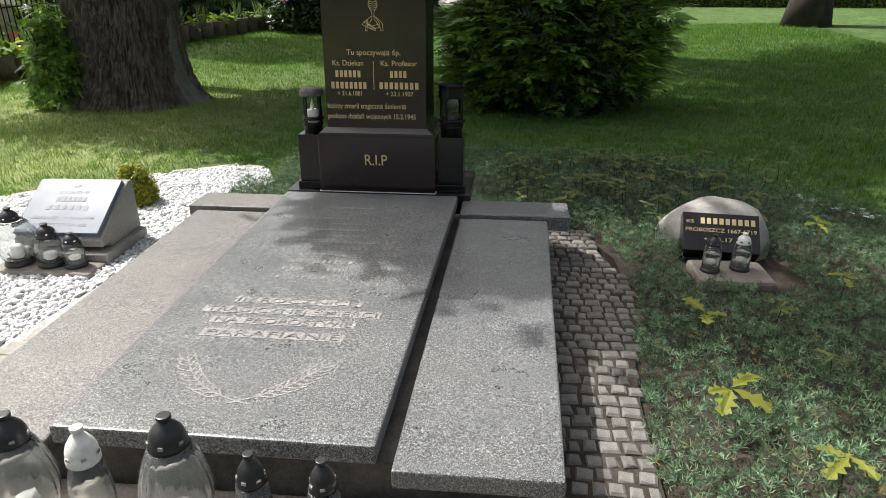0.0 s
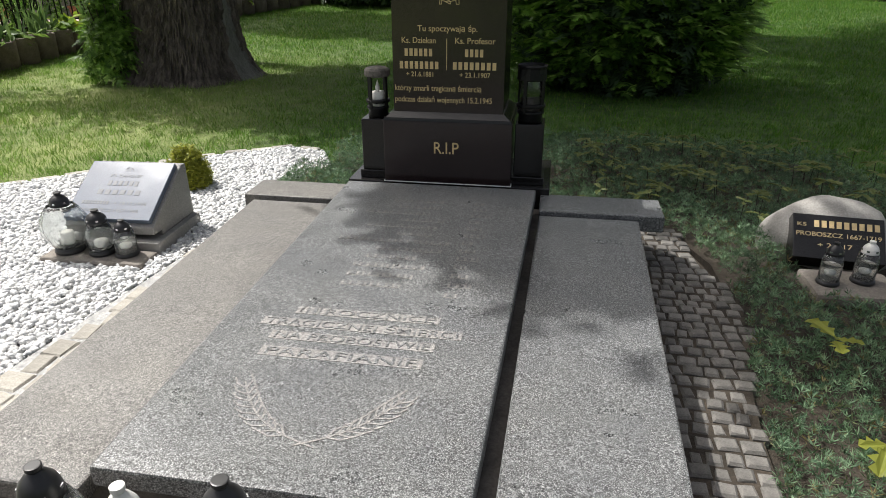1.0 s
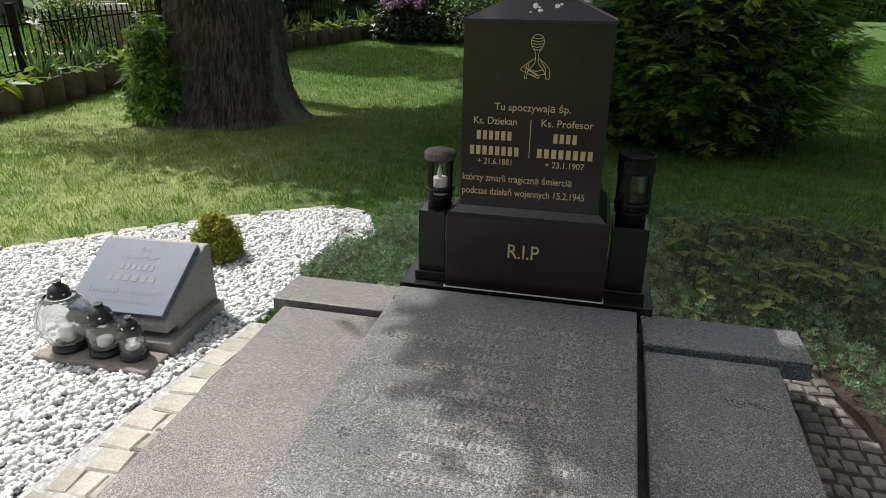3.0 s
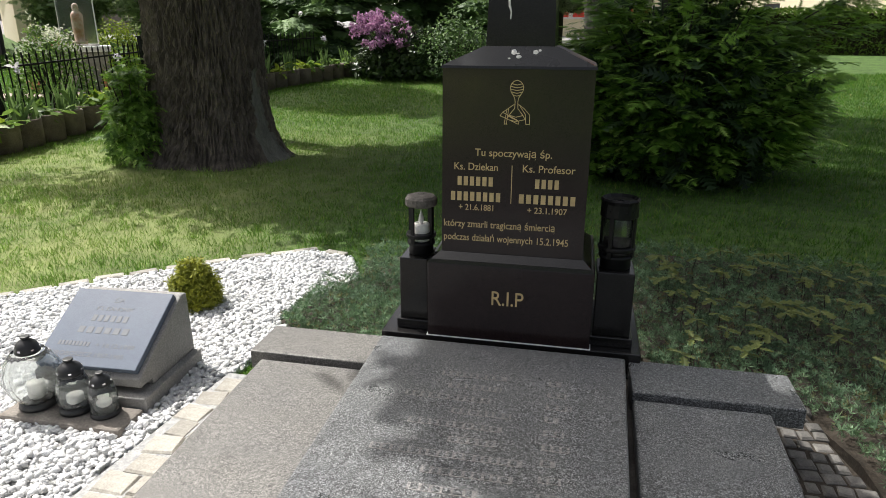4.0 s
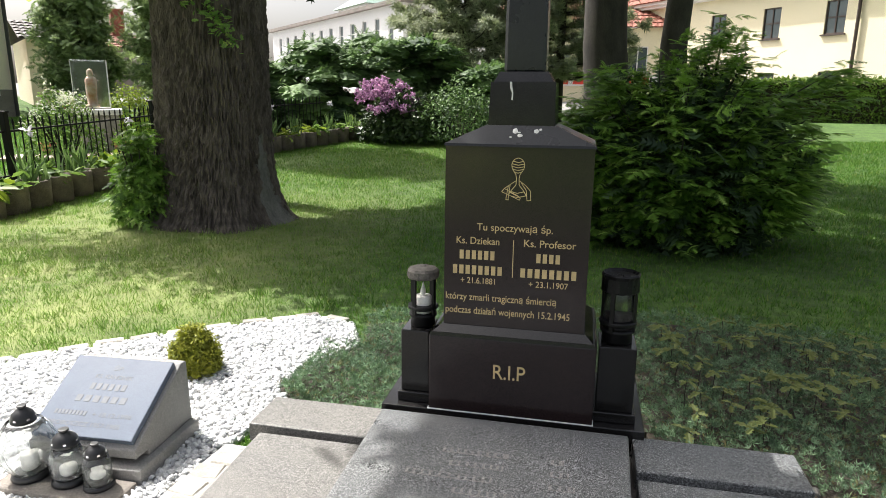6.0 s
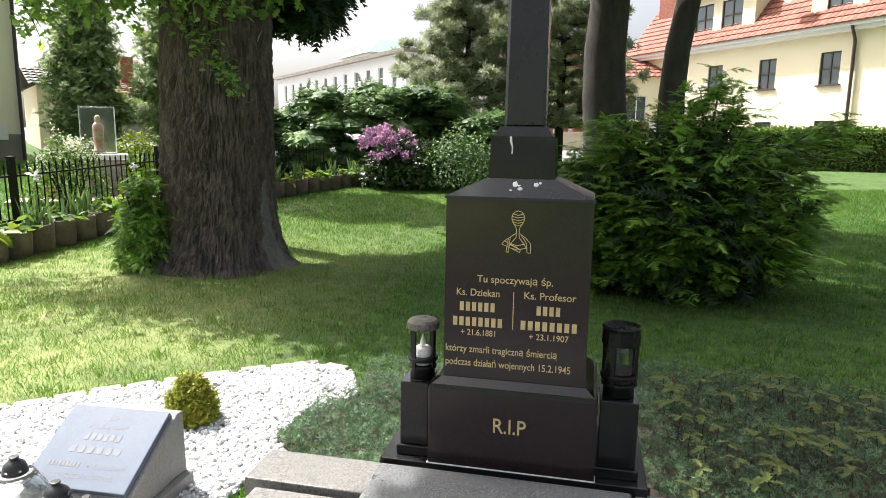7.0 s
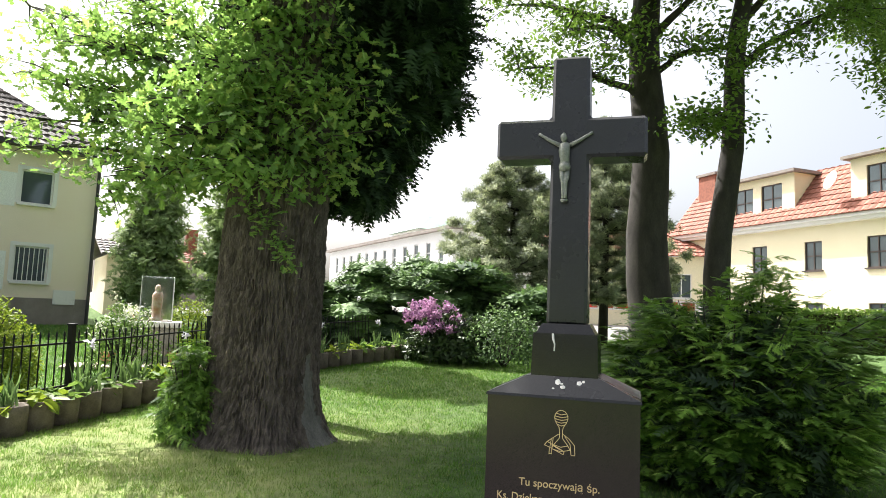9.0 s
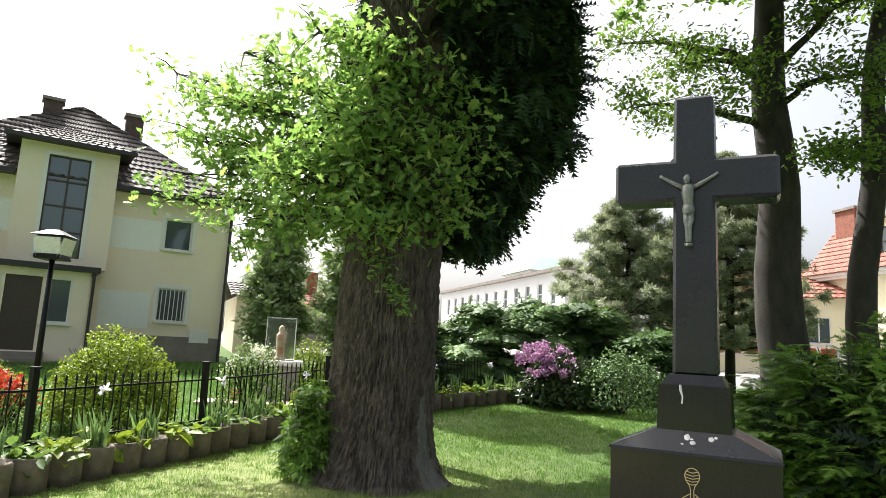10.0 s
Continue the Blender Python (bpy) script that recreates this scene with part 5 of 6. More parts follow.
    # Dark inner sprays put the deep shade between the fronds into colour.
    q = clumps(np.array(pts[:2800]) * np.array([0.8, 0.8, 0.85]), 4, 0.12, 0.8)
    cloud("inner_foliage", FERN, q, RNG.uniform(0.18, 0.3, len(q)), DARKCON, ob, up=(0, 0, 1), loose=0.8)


big_shrub()


def shrub(name, x, y, rx, ry, h, mat, label, n, piece, size, up=(0, 0, 1), loose=0.9, rnd_shape=0.18, low=0.0, blooms=None, stems=True):
    """A rounded shrub: stems and a shell of small leaves with gaps."""
    gz = float(ground_z(x, y))
    ob = thing(name, label, "shrub", pose(x, y, gz))
    if stems:
        bm = bmesh.new()
        for k in range(14):
            a = 2 * math.pi * k / 14
            tube_into(bm, [Vector((0.04 * math.cos(a), 0.04 * math.sin(a), 0)), Vector((0.4 * rx * math.cos(a), 0.4 * ry * math.sin(a), h * 0.45)), Vector((0.75 * rx * math.cos(a), 0.75 * ry * math.sin(a), h * 0.75))], [0.02, 0.013, 0.005], 5)
        tagged(part("stem", bm, BARK2, ob), kind="stuff")

    def shell(n, q0):
        d = RNG.normal(size=(n, 3))
        d /= np.linalg.norm(d, axis=1)[:, None]
        d[:, 2] = np.abs(d[:, 2]) * 1.15 - 0.25
        q = np.array([1 + rnd_shape * noise.noise(Vector(v) * 2.6) + rnd_shape * 0.6 * noise.noise(Vector(v) * 6) for v in d]) * RNG.uniform(q0, 1.02, n)
        return np.stack([d[:, 0] * rx * q, d[:, 1] * ry * q, np.maximum(0.04, low + (h - low) * (0.28 + 0.72 * d[:, 2]) * q)], 1), d
    p, d = shell(n, 0.72)
    cloud("foliage", piece, p, RNG.uniform(size[0], size[1], len(p)), mat, ob, up=d * 0.7 + np.array(up) * 0.6, loose=loose)
    if blooms:
        bmat, bn, bs, br = blooms
        c, d = shell(bn * 2, 0.94)
        c = c[(c[:, 2] > 0.52 * h) & (c[:, 0] < 0.45 * rx)]
        bn = len(c)
        w = np.repeat(c, br, axis=0) + RNG.normal(size=(bn * br, 3)) * bs * 0.8
        cloud("bloom", LEAF, w, RNG.uniform(bs * 0.7, bs * 1.3, len(w)), bmat, ob, loose=1)
    return ob


shrub("dwarf_thuja", -1.92, 0.72, 0.15, 0.15, 0.33, GOLDTHUJA, "small golden-green dwarf arborvitae in the pebbles", 4200, FERN, (0.018, 0.034), stems=False, rnd_shape=0.12)
shrub("trunk_bush", -5.02, 4.5, 0.31, 0.31, 1.3, YEW, "young yew bush at the foot of the oak", 620, YEWFAN, (0.14, 0.26), rnd_shape=0.3, loose=0.5)
def rhododendron(x, y):
    ob = shrub("rhododendron", x, y, 1.3, 1.1, 1.5, RHODO, "dark rhododendron in purple bloom", 4200, LEAF, (0.12, 0.2), rnd_shape=0.1)
    a, e = RNG.uniform(0, 2 * math.pi, 105), np.arcsin(RNG.uniform(-0.1, 1, 105))
    q = RNG.uniform(0.85, 1.1, 105)
    c = np.stack([-0.3 + 0.95 * q * np.cos(a) * np.cos(e), 0.9 * q * np.sin(a) * np.cos(e) - 0.1, 0.86 + 0.75 * q * np.sin(e) - 0.28 * np.cos(a) * np.cos(e)], 1)
    d = RNG.normal(size=(len(c) * 34, 3))
    d /= np.linalg.norm(d, axis=1)[:, None]
    cloud("bloom", LEAF, np.repeat(c, 34, axis=0) + d * 0.085, RNG.uniform(0.07, 0.11, len(d)), PURPLE, ob, up=d, loose=0.4)


rhododendron(-4.7, 15.2)
shrub("shrub", -3.1, 15.0, 1.3, 1.0, 1.7, SPREAD, "dark green low shrub beside the rhododendron", 3000, LEAF, (0.08, 0.14))
def layered_juniper(x, y, rx, ry, h, seed):
    """Flat overlapping shelves of dense foliage, each arching out over the one below."""
    ob = thing("spreading_juniper", "large layered spreading juniper", "shrub", pose(x, y, float(ground_z(x, y))))
    rnd = random.Random(seed)
    core, w, o = bmesh.new(), [], []
    for k in range(36):
        f = rnd.random() * 0.2 if k < 10 else rnd.random() ** 0.7
        a = rnd.uniform(0, 2 * math.pi)
        rr = (1 - 0.62 * f) * rnd.uniform(0.45, 1.0)
        c = Vector((rx * rr * math.cos(a), ry * rr * math.sin(a), h * (0.08 + 0.82 * f)))
        size = rnd.uniform(0.5, 0.85) * rx * (0.55 if k < 10 else 0.42)
        vs = bmesh.ops.create_icosphere(core, subdivisions=3, radius=1)["verts"]
        for v in vs:
            d = v.co.copy()
            lump = 1 + 0.35 * noise.noise(d * 2.2 + c) + 0.15 * noise.noise(d * 6 + c)
            v.co = Vector((d.x * size, d.y * size, d.z * size * 0.42 - 0.12 * size * (d.x * d.x + d.y * d.y))) * lump + c
            if d.z > -0.35:
                w.append(tuple(v.co))
                o.append((d.x + 0.3 * math.cos(a), d.y + 0.3 * math.sin(a), 0.25 * d.z + 0.15))
    tagged(part("inner_foliage", core, SPREAD, ob), kind="stuff")
    w, o = np.array(w), np.array(o)
    o += RNG.normal(size=o.shape) * 0.35
    w += RNG.normal(size=w.shape) * 0.04
    cloud("foliage", FERN, w, RNG.uniform(0.12, 0.25, len(w)), SPREAD, ob, turns=aimed(o, np.array([0.05, 0.05, 1.0])))


for k, (x, y, rx, h) in enumerate(((-8.6, 17.4, 1.9, 2.9), (-6.7, 18.0, 2.1, 3.1), (-4.7, 18.6, 1.9, 2.95), (-2.9, 18.0, 1.5, 2.2), (-10.2, 16.8, 1.6, 2.4))):
    layered_juniper(x, y, rx, 1.5, h, 40 + k)
shrub("round_shrub", -9.7, 5.25, 1.05, 1.0, 1.75, LIME, "rounded yellow-green shrub behind the iron fence", 11000, LEAF, (0.05, 0.09), rnd_shape=0.12)
shrub("rose_bush", -9.3, 8.1, 0.75, 0.7, 1.55, ROSE, "loose rose bush with white and pink blooms", 2200, LEAF, (0.06, 0.1), blooms=(WHITEFL, 70, 0.05, 9))
shrub("garden_shrub", -11.6, 13.0, 0.7, 0.7, 1.5, LIME, "small yellow-green garden shrub by the shrine", 1800, LEAF, (0.06, 0.11))
shrub("garden_shrub", -9.6, 12.8, 0.6, 0.6, 1.3, ROSE, "small leafy garden shrub by the shrine", 1500, LEAF, (0.06, 0.11))
shrub("flower_bush", -9.75, 3.45, 0.55, 0.55, 0.95, ROSE, "low bush with red blooms", 1200, LEAF, (0.05, 0.09), blooms=(REDFL, 40, 0.09, 18))
shrub("flower_bush", -11.2, 3.6, 1.0, 0.9, 1.3, LIME, "reddish-green shrub behind the fence", 2600, LEAF, (0.06, 0.1))


def clipped_hedge():
    ob = thing("hedge", "long clipped green hedge across the far lawn", "hedge")
    a, b = Vector((5.6, 25.2, 0)), Vector((24.0, 19.0, 0))
    d = (b - a).normalized()
    n = Vector((-d.y, d.x, 0))
    z = 0.72
    # Solid dark core behind the leaf shell, in the bed's earth colour.
    bm = bmesh.new()
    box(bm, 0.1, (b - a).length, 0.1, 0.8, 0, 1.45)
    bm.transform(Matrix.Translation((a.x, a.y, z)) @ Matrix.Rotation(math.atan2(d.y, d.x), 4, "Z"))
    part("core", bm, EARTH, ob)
    m = 16000
    s, u = RNG.uniform(0, (b - a).length, m), RNG.uniform(0, 2.3, m)
    front = u < 1.55
    y = np.where(front, 0.05, u - 1.55) + RNG.normal(size=m) * 0.04
    h = np.where(front, u, 1.55) + RNG.normal(size=m) * 0.04
    w = np.stack([a.x + d.x * s + n.x * y, a.y + d.y * s + n.y * y, z + h], 1)
    cloud("foliage", LEAF, w, RNG.uniform(0.09, 0.16, m), HEDGE, ob, loose=1)


clipped_hedge()


# ---- fence, pots and their plants ----
FENCE = [(-8.2, -0.4), (-8.35, 3.0), (-8.5, 6.1), (-8.8, 10.1), (-8.5, 13.4), (-7.6, 16.6)]


def iron_fence():
    for (xa, ya), (xb, yb) in zip(FENCE, FENCE[1:]):
        ob = thing("fence_panel", "black wrought iron fence panel with spear-topped bars", "fence", group="iron fence")
        a, b = Vector((xa, ya, float(ground_z(xa, ya)))), Vector((xb, yb, float(ground_z(xb, yb))))
        ln = (b - a).length
        m = Matrix.Translation(a) @ Matrix.Rotation(math.atan2(b.y - a.y, b.x - a.x), 4, "Z") @ Matrix.Rotation(-math.asin((b.z - a.z) / ln), 4, "Y")
        ob.matrix_world = m
        p = boxpart("post", (-0.045, 0.045, -0.045, 0.045, -0.1, 1.2), IRON, ob, bev=0.006)
        boxpart("post_cap", (-0.055, 0.055, -0.055, 0.055, 1.2, 1.225), IRON, p)
        for z in (0.22, 0.9):
            boxpart("rail", (0.03, ln - 0.03, -0.012, 0.012, z, z + 0.03), IRON, ob)
        n = int(ln / 0.155)
        bm = bmesh.new()
        box(bm, -0.008, 0.008, -0.008, 0.008, 0.12, 1.04)
        bmesh.ops.create_cone(bm, segments=6, radius1=0.022, radius2=0.002, depth=0.085, matrix=Matrix.Translation((0, 0, 1.08)))
        bmesh.ops.create_uvsphere(bm, u_segments=6, v_segments=4, radius=0.017, matrix=Matrix.Translation((0, 0, 1.03)))
        box(bm, -0.03, 0.03, -0.006, 0.006, 0.985, 0.997)
        me = bpy.data.meshes.new("bar")
        bm.to_mesh(me)
        bm.free()
        me.materials.append(IRON)
        for k in range(1, n):
            o = new("bar", me)
            o.parent = ob
            o.location = (ln * k / n, 0, 0)


iron_fence()
EDGE = [(-6.75, 1.2), (-6.95, 2.3), (-7.15, 3.7), (-7.35, 5.3), (-7.5, 7.0), (-7.55, 9.0), (-7.35, 10.8), (-7.0, 12.4), (-6.5, 14.2), (-5.9, 15.9)]


def planters():
    bm = lathe([(0.19, 0.0), (0.21, 0.01), (0.215, 0.33), (0.2, 0.345), (0.175, 0.34), (0.17, 0.27), (0.05, 0.265)], 18, lambda a, i: 1 + 0.012 * math.cos(a * 18))
    first = None
    s, i = 0.0, 0
    pts = [Vector((*p, 0)) for p in EDGE]
    k = 0
    for a, b in zip(pts, pts[1:]):
        while s < (b - a).length:
            p = a + (b - a).normalized() * s
            z = float(ground_z(p.x, p.y))
            if first is None:
                first = thing("planter", "round weathered concrete planter at the lawn's edge", "planter", pose(p.x, p.y, z), "edging planters")
                part("pot", bm, POTMAT, first, smooth=True)
                top = bmesh.new()
                bmesh.ops.create_circle(top, cap_ends=True, segments=16, radius=0.178, matrix=Matrix.Translation((0, 0, 0.3)))
                part("soil", top, EARTH, first)
            else:
                copy_thing(first, LEVEL[0] @ pose(p.x, p.y, z, 0, 0, 37 * k))
            plant(p.x, p.y, z + 0.3, k)
            s += 0.455
            k += 1
        s -= (b - a).length


def plant(x, y, z, k):
    """What grows in one planter: iris blades or broad leaves."""
    kind = (k * 7 + 3) % 5
    if kind in (0, 1):
        ob = thing("iris", "clump of tall blue-green iris blades", "plant", pose(x, y, z), "irises")
        n = 26
        w = RNG.normal(size=(n, 3)) * np.array([0.07, 0.07, 0]) + np.array([0, 0, -0.02])
        cloud("blade", SWORD, w, RNG.uniform(0.35, 0.62, n), IRIS, ob, up=(0, 0, 1), loose=0.22)
        if kind == 1:
            bm = bmesh.new()
            tube_into(bm, [Vector((0, 0, 0)), Vector((0.03, 0.01, 0.35)), Vector((0.05, 0.0, 0.72))], [0.006, 0.005, 0.004], 5)
            part("stalk", bm, IRIS, ob)
            w = np.array([[0.05, 0, 0.74]]) + RNG.normal(size=(14, 3)) * 0.022
            cloud("bloom", LEAF, w, RNG.uniform(0.06, 0.1, 14), LILAC, ob, loose=1)
    else:
        ob = thing("leafy_plant", "low clump of broad green leaves", "plant", pose(x, y, z), "leafy plants")
        n = 60
        w = np.abs(RNG.normal(size=(n, 3))) * np.array([0, 0, 0.1]) + RNG.normal(size=(n, 3)) * np.array([0.13, 0.13, 0.01])
        cloud("leaf", LEAF, w, RNG.uniform(0.14, 0.27, n), (ROSE, LIME)[k % 2], ob, up=(0, 0, 1), loose=0.5)


planters()


# ---- shrine ----
def shrine():
    x, y = -10.6, 10.5
    z = float(ground_z(x, y))
    m = pose(x, y, z, 0, 0, 38)
    ob = thing("shrine_pedestal", "stone pedestal of a garden shrine", "pedestal", m)
    boxpart("body", (-0.5, 0.5, -0.35, 0.35, 0, 0.82), BOULDER, ob, bev=0.03)
    boxpart("slab", (-0.58, 0.58, -0.42, 0.42, 0.82, 0.95), OFFWHITE, ob, bev=0.02)
    case = thing("glass_case", "glass case over a painted statue", "glass case", m @ Matrix.Translation((0, 0, 0.95)))
    for n, d in (("pane", (-0.34, 0.34, -0.34, -0.335, 0.03, 1.04)), ("pane", (-0.34, 0.34, 0.335, 0.34, 0.03, 1.04)), ("pane", (-0.34, -0.335, -0.335, 0.335, 0.03, 1.04)), ("pane", (0.335, 0.34, -0.335, 0.335, 0.03, 1.04)), ("pane", (-0.34, 0.34, -0.34, 0.34, 1.04, 1.046))):
        p = boxpart(n, d, CASE, case)
        p.visible_shadow = False
    boxpart("foot", (-0.36, 0.36, -0.36, 0.36, 0, 0.03), SOCKEL, case)
    for sx in (-1, 1):
        for sy in (-1, 1):
            boxpart("edge", (sx * 0.346 - 0.008, sx * 0.346 + 0.008, sy * 0.346 - 0.008, sy * 0.346 + 0.008, 0.03, 1.05), FRAMEW, case)
    bm = lathe([(0.13, 0), (0.13, 0.06), (0.09, 0.07), (0.1, 0.2), (0.12, 0.35), (0.13, 0.5), (0.12, 0.6), (0.07, 0.66), (0.05, 0.68), (0.065, 0.72), (0.07, 0.77), (0.05, 0.82), (0.01, 0.84)], 18, lambda a, i: 1 + 0.12 * math.sin(a * 2 + i) + 0.06 * math.sin(a * 5))
    st = part("statue", bm, STATUE, None, smooth=True)
    st.matrix_world = m @ Matrix.Translation((0, 0, 0.98))
    tagged(st, "painted robed statue inside the glass case", "statue")
    pot = thing("flower_pot", "terracotta bowl with white flowers on the pedestal", "flower pot", m @ Matrix.Translation((-0.47, -0.2, 0.95)), "shrine pots")
    part("pot", lathe([(0.08, 0), (0.12, 0.1), (0.135, 0.1), (0.135, 0.13), (0.1, 0.12)], 16), TERRA, pot)
    cloud("bloom", LEAF, RNG.normal(size=(70, 3)) * np.array([0.12, 0.1, 0.05]) + np.array([0, 0, 0.2]), 0.08, WHITEFL, pot, loose=1)
    cloud("plant", LEAF, RNG.normal(size=(50, 3)) * np.array([0.12, 0.1, 0.05]) + np.array([0, 0, 0.15]), 0.09, LIME, pot, loose=1)
    path = boxpart("garden_path", (-1.7, 1.9, -1.5, -0.5, -0.2, 0.02), PINKPATH, None, m=m)
    tagged(path, "pinkish paved path before the shrine", "path", kind="structure")
    for k, (dx, dy) in enumerate(((-0.9, -0.7), (0.5, -0.6))):
        pot = thing("flower_pot", "terracotta pot with flowers", "flower pot", m @ Matrix.Translation((dx, dy, 0.03)), "shrine pots")
        part("pot", lathe([(0.12, 0), (0.17, 0.2), (0.19, 0.2), (0.19, 0.24), (0.15, 0.22)], 16), TERRA, pot)
        w = RNG.normal(size=(60, 3)) * 0.1 + np.array([0, 0, 0.34])
        cloud("plant", LEAF, w, 0.1, ROSE, pot, loose=1)


shrine()


def garden_lamp():
    x, y = -10.0, 4.05
    z = float(ground_z(x, y))
    ob = thing("garden_lamp", "black garden lamp post with a square glass head", "lamp", pose(x, y, z, 0, 0, 30))
    bm = bmesh.new()
    tube_into(bm, [Vector((0, 0, 0)), Vector((0, 0, 1.5)), Vector((0, 0, 2.72))], [0.05, 0.045, 0.04], 10)
    part("post", bm, IRON, ob, smooth=True)
    head = boxpart("head", (-0.2, 0.2, -0.2, 0.2, 2.72, 2.8), IRON, ob, bev=0.01)
    for k in range(4):
        boxpart("pane", (-0.2, 0.2, 0.16, 0.17, 0, 0.32), FRAMEW, head, m=pose(0, 0, 2.79, 0, 0, 90 * k) @ Matrix.Rotation(radians(-14), 4, "X"))
    frustum("lid", (-0.26, 0.26, -0.26, 0.26, 3.1), (-0.08, 0.08, -0.08, 0.08, 3.2), IRON, head)


garden_lamp()


# ---- buildings ----
def pierced_wall(name, x0, x1, z0, z1, y0, thick, holes, mat, parent, label=""):
    """A wall with real openings (x0, x1, z0, z1)."""
    xs = sorted({x0, x1, *(min(max(h[i], x0), x1) for h in holes for i in (0, 1))})
    zs = sorted({z0, z1, *(min(max(h[i], z0), z1) for h in holes for i in (2, 3))})
    bm = bmesh.new()
    for xa, xb in zip(xs, xs[1:]):
        for za, zb in zip(zs, zs[1:]):
            cx, cz = (xa + xb) / 2, (za + zb) / 2
            if not any(h[0] < cx < h[1] and h[2] < cz < h[3] for h in holes):
                box(bm, xa, xb, y0, y0 + thick, za, zb)
    bmesh.ops.remove_doubles(bm, verts=bm.verts, dist=1e-4)
    return part(name, bm, mat, parent, label)


def window(parent, x0, x1, z0, z1, y, fmat, nx=2, nz=1, sill=True, bars=False, surround=None):
    w = part("window", _frame_bm(x0, x1, z0, z1, y, nx, nz), fmat, parent)
    boxpart("pane", (x0 + 0.02, x1 - 0.02, y + 0.1, y + 0.11, z0 + 0.02, z1 - 0.02), PANE, w)
    if sill:
        boxpart("sill", (x0 - 0.08, x1 + 0.08, y - 0.1, y + 0.08, z0 - 0.07, z0), fmat if surround is None else surround, w)
    if surround is not None:
        bm = bmesh.new()
        for d in ((x0 - 0.13, x0, z0, z1 + 0.13), (x1, x1 + 0.13, z0, z1 + 0.13), (x0, x1, z1, z1 + 0.13)):
            box(bm, d[0], d[1], y - 0.025, y + 0.02, d[2], d[3])
        part("surround", bm, surround, w)
    if bars:
        bm = bmesh.new()
        n = 7
        for k in range(1, n):
            x = x0 + (x1 - x0) * k / n
            box(bm, x - 0.012, x + 0.012, y - 0.01, y + 0.012, z0, z1)
        part("grille", bm, FRAMEW, w)


def _frame_bm(x0, x1, z0, z1, y, nx, nz):
    bm = bmesh.new()
    t = 0.055
    for d in ((x0, x1, z0, z0 + t), (x0, x1, z1 - t, z1), (x0, x0 + t, z0 + t, z1 - t), (x1 - t, x1, z0 + t, z1 - t)):
        box(bm, d[0], d[1], y + 0.06, y + 0.14, d[2], d[3])
    for k in range(1, nx):
        x = x0 + (x1 - x0) * k / nx
        box(bm, x - 0.03, x + 0.03, y + 0.062, y + 0.138, z0 + t, z1 - t)
    for k in range(1, nz):
        z = z0 + (z1 - z0) * k / nz
        box(bm, x0 + t, x1 - t, y + 0.064, y + 0.136, z - 0.03, z + 0.03)
    return bm


def tiled(name, a, b, c, d, nu, nv, mat, parent, thick=0.05):
    """Rows of roof tiles over the face a, b (eaves), c, d (top)."""
    a, b, c, d = map(Vector, (a, b, c, d))
    n = (b - a).cross(d - a).normalized()
    bm = bmesh.new()
    base = [bm.verts.new(p - n * 0.02) for p in (a, b, c, d)] if (c - d).length > 1e-3 else [bm.verts.new(p - n * 0.02) for p in (a, b, c)]
    bm.faces.new(base)
    for j in range(nv):
        v0, v1 = j / nv, min(1.0, (j + 1.12) / nv)
        for i in range(nu):
            u0, u1 = (i + 0.03) / nu, (i + 0.97) / nu
            p = [a.lerp(b, u).lerp(d.lerp(c, u), v) for u, v in ((u0, v0), (u1, v0), (u1, v1), (u0, v1))]
            m0, m1 = (p[0] + p[1]) / 2 + n * thick * 1.5, (p[3] + p[2]) / 2 + n * 0.012
            vs = [bm.verts.new(q) for q in (p[0] + n * thick * 0.6, m0, p[1] + n * thick * 0.6, p[2], m1, p[3])]
            bm.faces.new((vs[0], vs[1], vs[4], vs[5]))
            bm.faces.new((vs[1], vs[2], vs[3], vs[4]))
            w = [bm.verts.new(q) for q in (p[0], p[1])]
            bm.faces.new((w[0], w[1], vs[2], vs[1], vs[0]))
    return part(name, bm, mat, parent)


